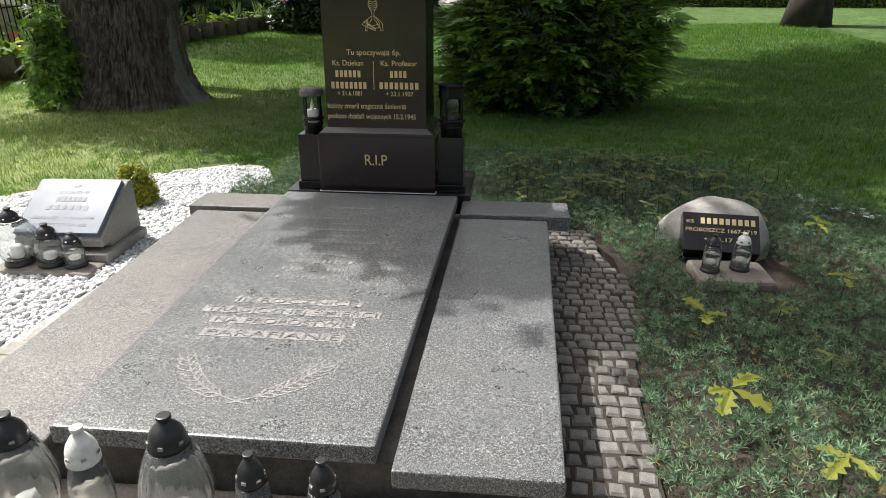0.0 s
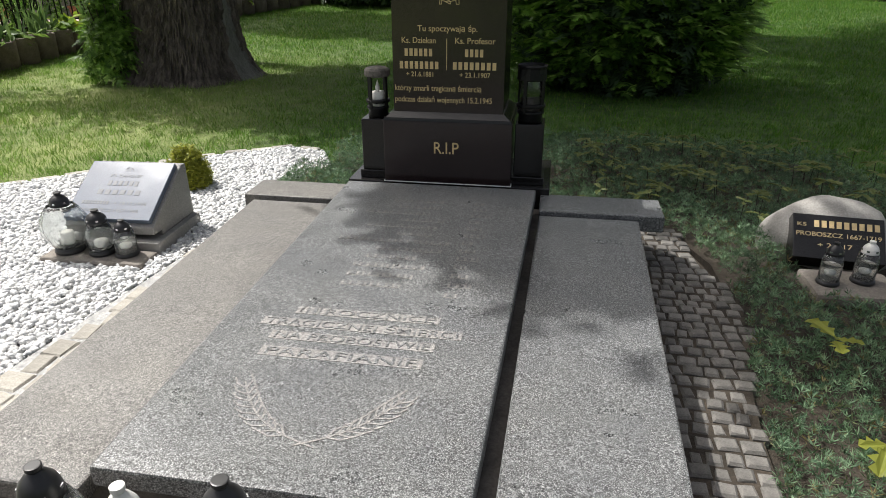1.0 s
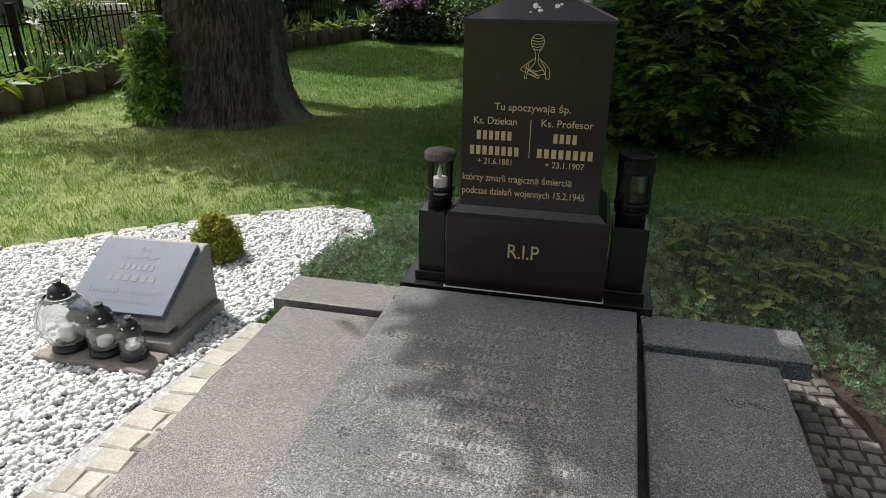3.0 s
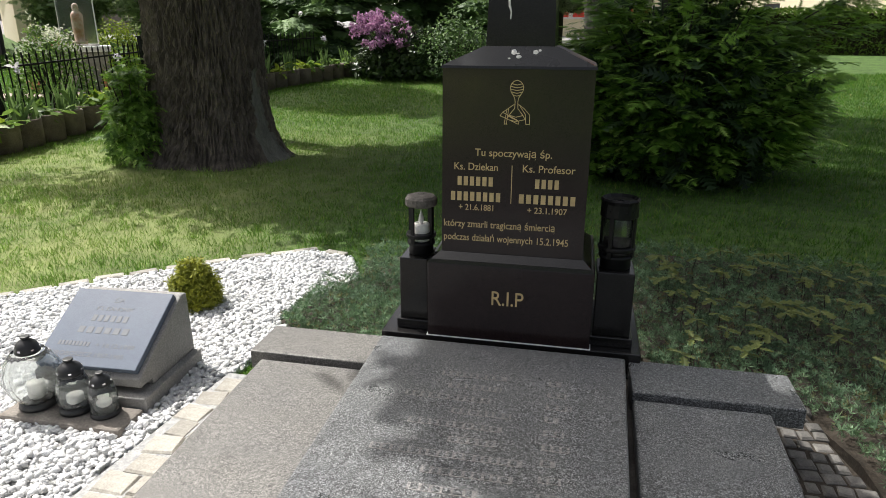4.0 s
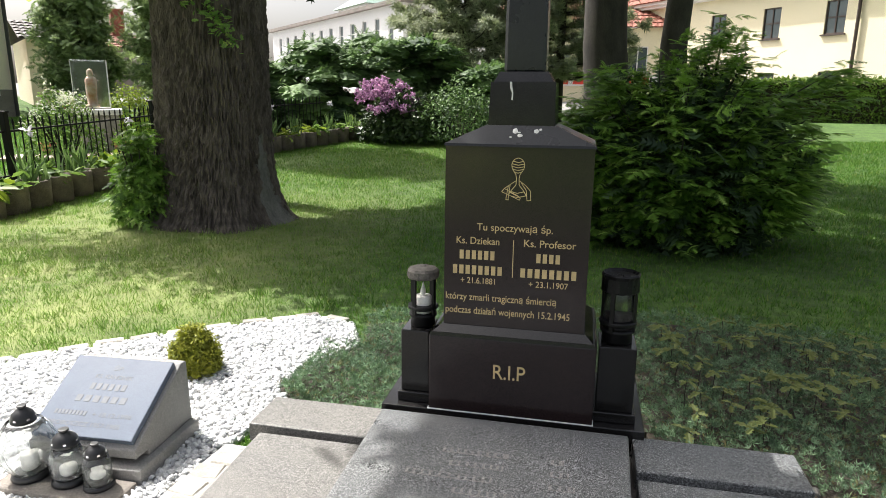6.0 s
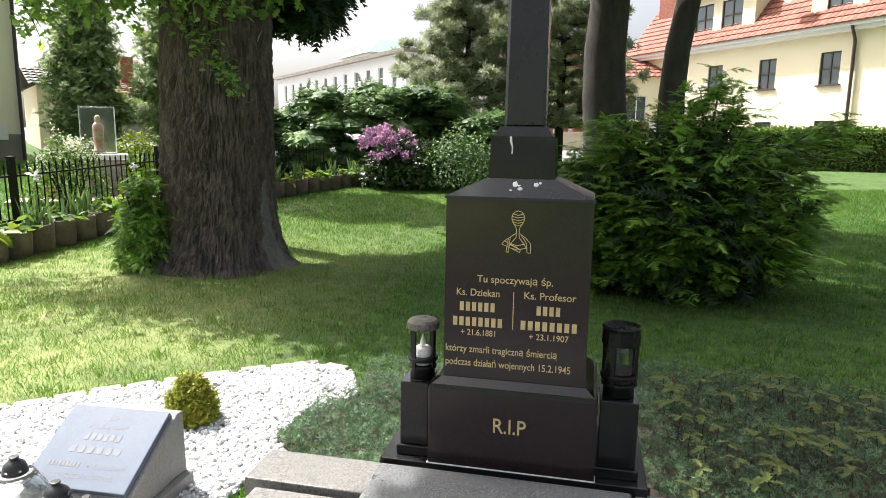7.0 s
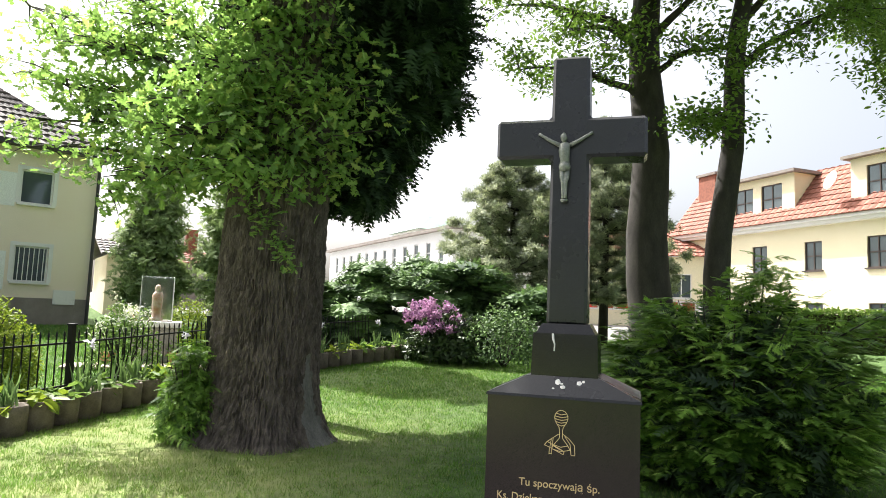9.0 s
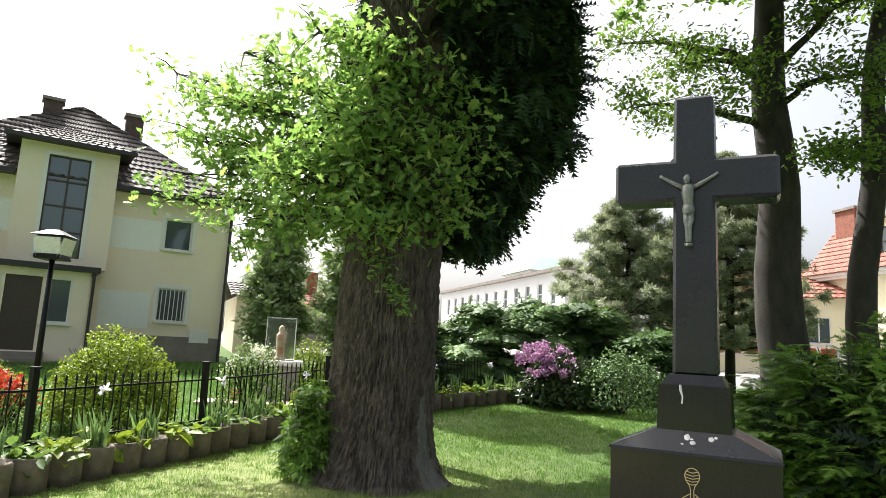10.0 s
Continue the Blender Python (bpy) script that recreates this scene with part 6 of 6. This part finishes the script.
def parish_house():
    ob = thing("villa", "cream rendered two-storey villa with a brown tiled hip roof", "house", pose(-18.8, 16.65, 0, 0, 0, 58.9))
    w2, w1, tall, hatch = (-2.37, -1.38, 4.89, 6.06), (-2.37, -1.34, 2.19, 3.42), (-6.4, -5.12, 4.12, 7.62), (-1.1, -0.4, 0.9, 1.9)
    pierced_wall("wall", -11.0, 0.0, 0.3, 6.95, 0, 0.35, [w2, w1, tall], CREAM, ob)
    boxpart("wall", (-11.0, 0.0, 8.6, 8.9, 0.3, 6.95), CREAM, ob)
    boxpart("wall", (-0.3, 0.0, 0.36, 8.6, 0.3, 6.95), CREAM, ob)
    boxpart("wall", (-11.0, -10.7, 0.36, 8.6, 0.3, 6.95), CREAM, ob)
    boxpart("paint_band", (-4.9, -2.5, -0.006, 0.0, 4.75, 5.9), PALE, ob, "paler repaired render")
    boxpart("paint_band", (-11.0, -6.6, -0.006, 0.0, 4.9, 6.0), PALE, ob, "paler repaired render")
    boxpart("paint_band", (-4.3, -2.6, -0.006, 0.0, 1.9, 3.2), PALE, ob, "paler repaired render")
    boxpart("sockel", (-4.4, 0.02, -0.03, 0.0, 0.3, 1.65), SOCKEL, ob)
    boxpart("hatch", (*hatch[:2], -0.06, -0.03, 1.45, 1.95), FRAMEW, ob, "white cellar hatch with a notice")
    pierced_wall("bay_wall", -7.25, -4.25, 3.8, 8.1, -0.62, 0.25, [tall], CREAM, ob)
    for x in (-7.25, -4.45):
        boxpart("bay_wall", (x, x + 0.2, -0.37, -0.01, 3.8, 6.9), CREAM, ob)
        boxpart("bay_wall", (x, x + 0.2, -0.37, 2.4, 6.95, 8.1), CREAM, ob)
    window(ob, *tall, -0.62, FRAMED, 2, 4, False, surround=FRAMEW)
    window(ob, *w2, 0.0, FRAMEW, 1, 1, True, surround=FRAMEW)
    window(ob, *w1, 0.0, FRAMEW, 1, 1, True, True, surround=FRAMEW)
    e = 6.9
    A, B, C, D, T = (-11.5, -0.55, e), (0.5, -0.55, e), (0.5, 9.4, e), (-11.5, 9.4, e), (-5.4, 4.4, 11.0)
    tiled("roof", A, B, T, T, 38, 17, TILE, ob)
    tiled("roof", B, C, T, T, 30, 14, TILE, ob)
    tiled("roof", C, D, T, T, 12, 6, TILE, ob)
    tiled("roof", D, A, T, T, 30, 14, TILE, ob)
    boxpart("eave_board", (-11.5, -7.3, -0.6, -0.45, 6.78, 6.95), GUTTER, ob)
    boxpart("eave_board", (-4.2, 0.55, -0.6, -0.45, 6.78, 6.95), GUTTER, ob)
    boxpart("eave_board", (-11.4, -7.3, -0.45, 0.0, 6.82, 6.86), GUTTER, ob)
    boxpart("eave_board", (-4.2, 0.45, -0.45, 0.0, 6.82, 6.86), GUTTER, ob)
    G = [(-7.7, -1.05, 8.05), (-3.8, -1.05, 8.05), (-5.75, 1.9, 9.3)]
    tiled("dormer_roof", G[0], G[1], G[2], G[2], 14, 7, TILE, ob)
    tiled("dormer_roof", G[1], (-3.8, 3.4, 8.05), (-5.75, 3.6, 9.3), G[2], 12, 7, TILE, ob)
    tiled("dormer_roof", (-7.7, 3.4, 8.05), G[0], G[2], (-5.75, 3.6, 9.3), 12, 7, TILE, ob)
    boxpart("eave_board", (-7.75, -3.75, -1.12, -0.95, 7.95, 8.08), GUTTER, ob)
    boxpart("eave_board", (-7.7, -3.8, -0.95, 0.2, 7.98, 8.03), GUTTER, ob)
    for x, y, z in ((-6.5, 3.6, 9.3), (-3.5, 3.6, 9.3)):
        c = boxpart("chimney", (x - 0.33, x + 0.33, y - 0.3, y + 0.3, z - 1.6, z + 1.4), DARKBRICK, ob, bev=0.02)
        boxpart("chimney_cap", (x - 0.4, x + 0.4, y - 0.37, y + 0.37, z + 1.4, z + 1.52), SOCKEL, c)
    # porch
    pierced_wall("porch_wall", -9.6, -4.75, 0.3, 3.6, -1.7, 0.25, [(-8.2, -7.2, 1.9, 3.35), (-7.1, -6.1, 1.0, 3.35), (-6.0, -5.25, 1.9, 3.35)], CREAM, ob)
    boxpart("porch_wall", (-4.97, -4.75, -1.45, 0.0, 0.3, 3.6), CREAM, ob)
    boxpart("porch_roof", (-9.8, -4.5, -1.95, 0.0, 3.6, 3.78), GUTTER, ob)
    window(ob, -8.2, -7.2, 1.9, 3.35, -1.7, FRAMEW, 1, 1, True)
    window(ob, -6.0, -5.25, 1.9, 3.35, -1.7, FRAMEW, 1, 1, True)
    boxpart("door", (-7.1, -6.1, -1.62, -1.56, 1.0, 3.35), FRAMED, ob)
    for k in range(4):
        boxpart("stair", (-7.4, -5.8, -2.9 + 0.3 * k, -1.7, 0.3, 0.45 + 0.17 * k), SOCKEL, ob)
    bm = bmesh.new()
    tube_into(bm, [Vector((0.02, -0.12, 6.8)), Vector((0.02, -0.08, 4)), Vector((0.02, -0.08, 0.6))], [0.06, 0.06, 0.06], 8)
    part("downpipe", bm, GUTTER, ob)
    bm = bmesh.new()
    tube_into(bm, [Vector((-4.66, -1.8, 3.6)), Vector((-4.66, -1.75, 2.2)), Vector((-4.66, -1.75, 0.6))], [0.05, 0.05, 0.05], 8)
    part("downpipe", bm, GUTTER, ob)


parish_house()


def yellow_house():
    ob = thing("apartment_house", "long yellow rendered house with a red tiled mansard roof and dormers", "house", pose(3.24, 39.4, 0, 0, 0, -52.8))
    holes = [(x, x + 0.95, z, z + h) for x in (1.85, 5.02, 8.2, 11.38, 14.56, 17.7) for z, h in ((4.36, 1.4), (1.5, 1.3))]
    pierced_wall("wall", -0.6, 22, 0, 6.6, 0, 0.4, holes, YELLOW, ob)
    boxpart("wall", (-0.6, -0.2, 0.4, 9.0, 0, 6.6), YELLOW, ob)
    boxpart("wall", (-0.6, 22, 9.0, 9.3, 0, 6.6), YELLOW, ob)
    for h in holes:
        window(ob, *h, 0.0, FRAMED, 2, 2, True, surround=None)
    for d, n in (((-0.9, 22, -0.35, 0.0, 6.5, 6.66), "cornice"), ((-0.9, 22, -0.5, 0.0, 6.66, 6.82), "cornice")):
        boxpart(n, d, FRAMEW, ob)
    tiled("roof", (-0.9, -0.6, 6.82), (22, -0.6, 6.82), (22, 1.7, 9.6), (-0.9, 1.7, 9.6), 70, 10, REDTILE, ob)
    tiled("roof", (-0.9, 1.7, 9.6), (22, 1.7, 9.6), (22, 4.6, 10.3), (-0.9, 4.6, 10.3), 60, 6, REDTILE, ob)
    tiled("roof", (22, 10, 6.8), (-0.9, 10, 6.8), (-0.9, 4.6, 10.3), (22, 4.6, 10.3), 10, 4, REDTILE, ob)
    for x0, x1, wins in ((3.5, 7.7, ((3.85, 5.1), (5.65, 6.95))), (10.7, 15.6, ((11.45, 12.6), (13.3, 14.5)))):
        hs = [(a, b, 7.45, 8.95) for a, b in wins]
        dm = pierced_wall("dormer", x0, x1, 6.9, 9.35, -0.02, 0.25, hs, YELLOW, ob)
        boxpart("cheek", (x0, x0 + 0.2, 0.23, 2.2, 6.9, 9.35), YELLOW, dm)
        boxpart("cheek", (x1 - 0.2, x1, 0.23, 2.2, 6.9, 9.35), YELLOW, dm)
        boxpart("dormer_roof", (x0 - 0.25, x1 + 0.25, -0.35, 2.6, 9.35, 9.5), SOCKEL, dm)
        for h in hs:
            window(ob, *h, -0.02, FRAMED, 2, 2, True)
    c = boxpart("chimney", (-0.3, 1.1, 1.2, 2.2, 7.5, 10.6), BRICK, ob, bev=0.03)
    boxpart("chimney_cap", (-0.4, 1.2, 1.1, 2.3, 10.6, 10.75), SOCKEL, c)
    for x in (12.95,):
        bm = bmesh.new()
        tube_into(bm, [Vector((x, -0.45, 6.75)), Vector((x, -0.12, 6.1)), Vector((x, -0.12, 0))], [0.07, 0.07, 0.07], 8)
        part("downpipe", bm, FRAMED, ob)
    bm = lathe([(0.02, 0), (0.3, 0.06), (0.45, 0.16), (0.46, 0.17), (0.3, 0.09)], 18)
    bm.transform(pose(10.2, -0.5, 8.4, 70, 0, -20))
    part("satellite_dish", bm, FRAMEW, ob)


yellow_house()


def white_hall():
    ob = thing("white_hall", "long white building with small windows far behind the trees", "building", pose(-31.5, 61.8, 0, 0, 0, -45.9))
    holes = []
    for k, x in enumerate(np.arange(2.0, 27.0, 2.15)):
        holes.append((float(x), float(x) + 0.75, 5.3, 6.9))
    pierced_wall("wall", 0, 27.8, 0, 7.6, 0, 0.4, holes, OFFWHITE, ob)
    boxpart("wall", (27.4, 27.8, 0.4, 9, 0, 7.6), OFFWHITE, ob)
    boxpart("roof", (-0.4, 28.2, -0.4, 9.4, 7.6, 7.85), SOCKEL, ob)
    for h in holes:
        window(ob, *h, 0.0, FRAMEW, 1, 2, False)
    boxpart("turret", (10, 16, 3, 8, 7.85, 9.0), OFFWHITE, ob)
    frustum("turret_roof", (9.6, 16.4, 2.6, 8.4, 9.0), (11.6, 14.4, 4.6, 6.4, 10.4), COPPER, ob, "pale green metal roof")


white_hall()


def small_house(x, y, rz, w, h, wall, roof, label):
    z = float(min(2.2, ground_z(x, y)))
    ob = thing("outbuilding", label, "house", pose(x, y, z, 0, 0, rz))
    pierced_wall("wall", 0, w, -0.5, h, 0, 0.3, [(w * 0.6, w * 0.6 + 0.9, 1.2, 2.4)], wall, ob)
    window(ob, w * 0.6, w * 0.6 + 0.9, 1.2, 2.4, 0, FRAMED, 2, 1)
    boxpart("wall", (0, 0.3, 0.3, 5, -0.5, h), wall, ob)
    boxpart("wall", (w - 0.3, w, 0.3, 5, -0.5, h), wall, ob)
    tiled("roof", (-0.3, -0.4, h), (w + 0.3, -0.4, h), (w + 0.3, 2.6, h + 0.9), (-0.3, 2.6, h + 0.9), 14, 6, roof, ob)
    tiled("roof", (w + 0.3, 5.4, h), (-0.3, 5.4, h), (-0.3, 2.6, h + 0.9), (w + 0.3, 2.6, h + 0.9), 6, 3, roof, ob)
    c = boxpart("chimney", (w * 0.4, w * 0.4 + 0.7, 2.2, 3.0, h + 0.8, h + 2.3), BRICK, ob)


small_house(-22.4, 21.2, 50, 3.0, 2.7, CREAM, TILE, "small pale outbuilding beside the villa")
small_house(-27.0, 29.5, 45, 5.0, 2.6, SOCKEL, REDTILE, "grey house with a red roof in the distance")


def shop_front():
    ob = thing("shop", "orange shop front with a red sign far behind the trees", "building", pose(-5.0, 37.2, 0, 0, 0, 2))
    pierced_wall("wall", 0, 9.5, 0, 5.4, 0, 0.4, [(1.0 + 2.1 * k, 2.1 + 2.1 * k, 3.0, 4.4) for k in range(4)], YELLOW, ob)
    for k in range(4):
        window(ob, 1.0 + 2.1 * k, 2.1 + 2.1 * k, 3.0, 4.4, 0, FRAMEW, 2, 1)
    tiled("roof", (-0.3, -0.4, 5.4), (9.8, -0.4, 5.4), (9.8, 3.5, 7.4), (-0.3, 3.5, 7.4), 30, 8, REDTILE, ob)
    s = boxpart("sign", (0.4, 9.2, -0.14, -0.02, 2.2, 2.85), FRAMEW, ob)
    bm = bmesh.new()
    for k in range(9):
        box(bm, 0.7 + 0.9 * k, 1.35 + 0.9 * k, -0.17, -0.13, 2.3, 2.75)
    part("lettering", bm, REDSIGN, s)


shop_front()


# ---- creeping juniper, seedlings, pebbles, grass ----
def juniper_cover(poly, n, keep=None):
    x, y = scatter(poly, n)
    h = 0.1 + 0.1 * np.array([noise.noise(Vector((a * 2.2, b * 2.2, 3))) + 0.9 * noise.noise(Vector((a * 8, b * 8, 1))) for a, b in zip(x, y)])
    ok = ~((x > 1.66) & (x < 2.26) & (y > -0.56) & (y < -0.1))
    x, y, h = x[ok], y[ok], h[ok]
    z = RNG.uniform(0.3, 1.0, len(x)) * np.maximum(h, 0.03) + 0.02
    ob = cloud("creeping_juniper", JTUFT, np.stack([x, y, z], 1), RNG.uniform(0.018, 0.04, len(x)), JUNI, None, up=(0, 0, 1), loose=0.6)
    return tagged(ob, "low blue-green creeping juniper with brown bits", "ground cover", kind="stuff")


juniper_cover(JUNIPER_LEFT, 16000)
on_paving()
juniper_cover(JUNIPER_RIGHT, 120000)


def seedling(x, y, s, rot, mat=YELLOWLEAF):
    ob = thing("oak_seedling", "young oak seedling with yellow-green lobed leaves", "seedling", pose(x, y, 0.02, 0, 0, rot), "oak seedlings")
    bm = bmesh.new()
    tube_into(bm, [Vector((0, 0, 0)), Vector((0.01, 0, 0.07)), Vector((0, 0.01, 0.155))], [0.003, 0.0025, 0.002], 5)
    part("stem", bm, BARK2, ob)
    n = 4
    v, f = OAKLEAF
    for k in range(n):
        m = pose(0, 0, 0.15 + 0.004 * k, random.uniform(-12, 12), random.uniform(-10, 18), 72 * k + random.uniform(-15, 15)) @ Matrix.Scale(s * random.uniform(0.45, 0.95), 4)
        me = bpy.data.meshes.new("leaf")
        me.from_pydata([tuple(m @ Vector(p)) for p in v], [], f)
        me.materials.append(mat)
        new("leaf", me).parent = ob


# Shade is put into the far seedlings' colour: olive there, yellow near.
for x, y, s in ((1.52, -1.62, 0.13), (1.58, -1.05, 0.11), (2.5, -1.6, 0.09), (1.45, 0.9, 0.1), (0.95, 1.2, 0.11), (0.8, 1.75, 0.12), (1.2, 1.95, 0.12), (1.75, 1.55, 0.1), (1.9, 0.75, 0.11), (2.2, 0.9, 0.12), (1.62, 0.45, 0.09), (2.55, 0.2, 0.1), (2.35, -0.6, 0.08), (1.0, 0.85, 0.1), (1.15, 1.5, 0.1), (1.5, 1.75, 0.1), (2.0, 1.75, 0.11), (1.75, -1.95, 0.09), (2.0, -2.2, 0.1), (2.4, 0.75, 0.12), (0.75, 1.3, 0.1), (1.3, 1.1, 0.1), (2.3, 1.3, 0.12), (1.8, 1.15, 0.1), (2.9, -0.3, 0.1)):
    seedling(x, y, s * (1.0 if y > 0.3 else 1.3), random.uniform(0, 360), SHADEOLIVE if y > 0.3 else YELLOWLEAF)
low = random.Random(31)
for k in range(75):
    x = low.uniform(0.75, 2.9)
    y = low.uniform(0.35, 2.0) if k % 5 else low.uniform(-1.6, 0.35)
    if x > 1.5 and (y < 0.3 and k % 5) or (1.5 < x < 2.4 and -0.9 < y < 0.0) or x < 1.4 and y < 0.35:
        continue
    seedling(x, y, low.uniform(0.08, 0.13), low.uniform(0, 360), SHADEOLIVE)


def pebbles(poly, n, size, clear=()):
    x, y = scatter(poly, n)
    ok = np.ones(len(x), bool)
    for x0, x1, y0, y1 in clear:
        ok &= ~((x > x0) & (x < x1) & (y > y0) & (y < y1))
    x, y = x[ok], y[ok]
    z = 0.012 + RNG.uniform(0.0, 0.022, len(x))
    ob = cloud("pebbles", PEB, np.stack([x, y, z], 1), RNG.uniform(size[0], size[1], len(x)), PEBBLE, None, up=(0, 0, 1), loose=0.45)
    for p in ob.data.polygons:
        p.use_smooth = True
    return tagged(ob, "loose white marble pebbles", "pebbles", kind="stuff")


on_lawn()
pebbles(GRAVEL, 50000, (0.022, 0.041), [(-2.04, -1.5, -0.04, 0.08), (-2.04, -1.5, -0.51, -0.42)])
pebbles([(2.72, 1.32), (3.3, 0.66), (4.4, -0.2), (4.6, 0.0), (3.4, 0.9), (2.85, 1.5)], 900, (0.025, 0.045))


def grass():
    n = 620000
    x = RNG.uniform(-9, 9, n)
    y = 17.5 * RNG.uniform(0.0, 1, n) ** 1.55 + 0.0
    k = ~inside(GRAVEL, x, y) & ~inside(JUNIPER_RIGHT, x * 1.09 - 0.022, y * 1.09 + 0.222) & ~inside(JUNIPER_LEFT, x, y)
    k &= ~((np.abs(x) < 1.1) & (y < 0.6)) & (np.hypot(x + 4.44, y - 5.25) > 0.8)
    k &= np.abs(x) < 4.6 + y * 1.25
    x, y = x[k], y[k]
    z = ground_z(x, y) - 0.005
    d = np.hypot(x, y + 2.5)
    tall = np.array([noise.noise(Vector((a * 5, b * 5, 0))) for a, b in zip(x, y)])
    s = RNG.uniform(0.026, 0.06, len(x)) * (0.8 + d * 0.035) * (1 + 0.6 * tall)
    m = 130000
    x2, y2 = RNG.uniform(-21, -7.6, m), RNG.uniform(-1, 19, m)
    far = ~((y2 - 16.65) * 0.517 - (x2 + 18.8) * 0.856 > -0.3)
    x2, y2 = x2[far], y2[far]
    x, y, z = np.append(x, x2), np.append(y, y2), np.append(z, ground_z(x2, y2) - 0.005)
    s = np.append(s, RNG.uniform(0.06, 0.12, len(x2)))
    dirs = rotations(len(x), (0, 0, 1), 0.42)
    ob = cloud("grass", BLADE, np.stack([x, y, z], 1), s, GRASS, None, turns=dirs)
    tagged(ob, "short mown grass with dry straw", "grass", kind="stuff")


grass()


# ---- setts beside the tomb ----
def sett_mesh(w, d, h, seed, mat=None):
    bm = bmesh.new()
    box(bm, -w / 2, w / 2, -d / 2, d / 2, 0, h)
    bmesh.ops.bevel(bm, geom=[e for e in bm.edges if all(v.co.z > h * 0.5 for v in e.verts)], offset=0.007, segments=1, affect="EDGES")
    for v in bm.verts:
        v.co += Vector((noise.noise(v.co * 40 + Vector((seed, 0, 0))), noise.noise(v.co * 40 + Vector((0, seed, 0))), noise.noise(v.co * 30 + Vector((0, 0, seed))) * 0.5)) * 0.006
    me = bpy.data.meshes.new("sett")
    bm.to_mesh(me)
    bm.free()
    me.materials.append(mat or SETT)
    return me


def sett_strip(name, label, left, right, y0, y1, size, rows_shift, mat=None):
    """Setts laid in rows between two edges that may bend with y."""
    ob = thing(name, label, "paving", kind="structure")
    bm = bmesh.new()
    pts = [y0 + (y1 - y0) * i / 12 for i in range(13)]
    a = [bm.verts.new((left(y), y, 0.036)) for y in pts]
    lo = [bm.verts.new((left(pts[0]), pts[0], -0.25)), bm.verts.new((right(pts[0]), pts[0], -0.25))]
    b = [bm.verts.new((right(y), y, 0.036)) for y in pts]
    for i in range(12):
        bm.faces.new((a[i], b[i], b[i + 1], a[i + 1]))
    bm.faces.new((lo[0], lo[1], b[0], a[0]))
    part("joint_bed", bm, GRIT if mat else EARTH, ob)
    kinds = [sett_mesh(size[0] * w, size[1], 0.05, 7 * i, mat) for i, w in enumerate((0.8, 0.95, 1.1, 1.3))]
    rnd = random.Random(21)
    y = y0
    while y < y1 - size[1] * 0.5:
        x = left(y) + rnd.uniform(0, rows_shift)
        while x < right(y) - size[0] * 0.5:
            i = rnd.randrange(4)
            w = size[0] * (0.8, 0.95, 1.1, 1.3)[i]
            o = new("sett", kinds[i])
            o.parent = ob
            o.matrix_basis = pose(x + w / 2, y + size[1] / 2 + rnd.uniform(-0.006, 0.006), -0.006 + rnd.uniform(-0.005, 0.005), rnd.uniform(-3, 3), rnd.uniform(-3, 3), rnd.uniform(-8, 8))
            x += w + (0.007 if mat else 0.011)
        y += size[1] + (0.007 if mat else 0.011)


def bulge(y):
    return 1.24 + 0.15 * math.exp(-((y + 0.65) / 0.5) ** 2) - 0.02 * max(0, -1.6 - y)


on_paving()
sett_strip("sett_path", "narrow path of worn grey granite setts along the tomb", lambda y: 0.885, bulge, -3.3, 0.28, (0.05, 0.056), 0.03)
on_lawn()
sett_strip("sett_edge", "edge of broken pale stone setts between tomb and pebbles", lambda y: -1.45 + (y + 1.44) * 0.1, lambda y: -0.86, -2.5, 0.0, (0.1, 0.11), 0.09, PALESETT)


def edging_stones():
    ob = thing("stone_edging", "flat grey edging stones round the pebble bed", "edging", kind="structure")
    me = sett_mesh(0.17, 0.07, 0.05, 3, PALESETT)
    line = [(-4.4, -0.33), (-3.8, 0.14), (-3.1, 0.64), (-2.5, 1.21), (-1.9, 1.66), (-1.62, 1.84), (-1.3, 1.76)]
    for (xa, ya), (xb, yb) in zip(line, line[1:]):
        n = max(1, round(math.hypot(xb - xa, yb - ya) / 0.22))
        for k in range(n):
            f = (k + 0.5) / n
            o = new("edging_stone", me)
            o.parent = ob
            o.matrix_basis = pose(xa + (xb - xa) * f, ya + (yb - ya) * f, -0.018 + 0.004 * (k % 3), 0, 0, math.degrees(math.atan2(yb - ya, xb - xa)) + 5 * math.sin(k * 9))


edging_stones()
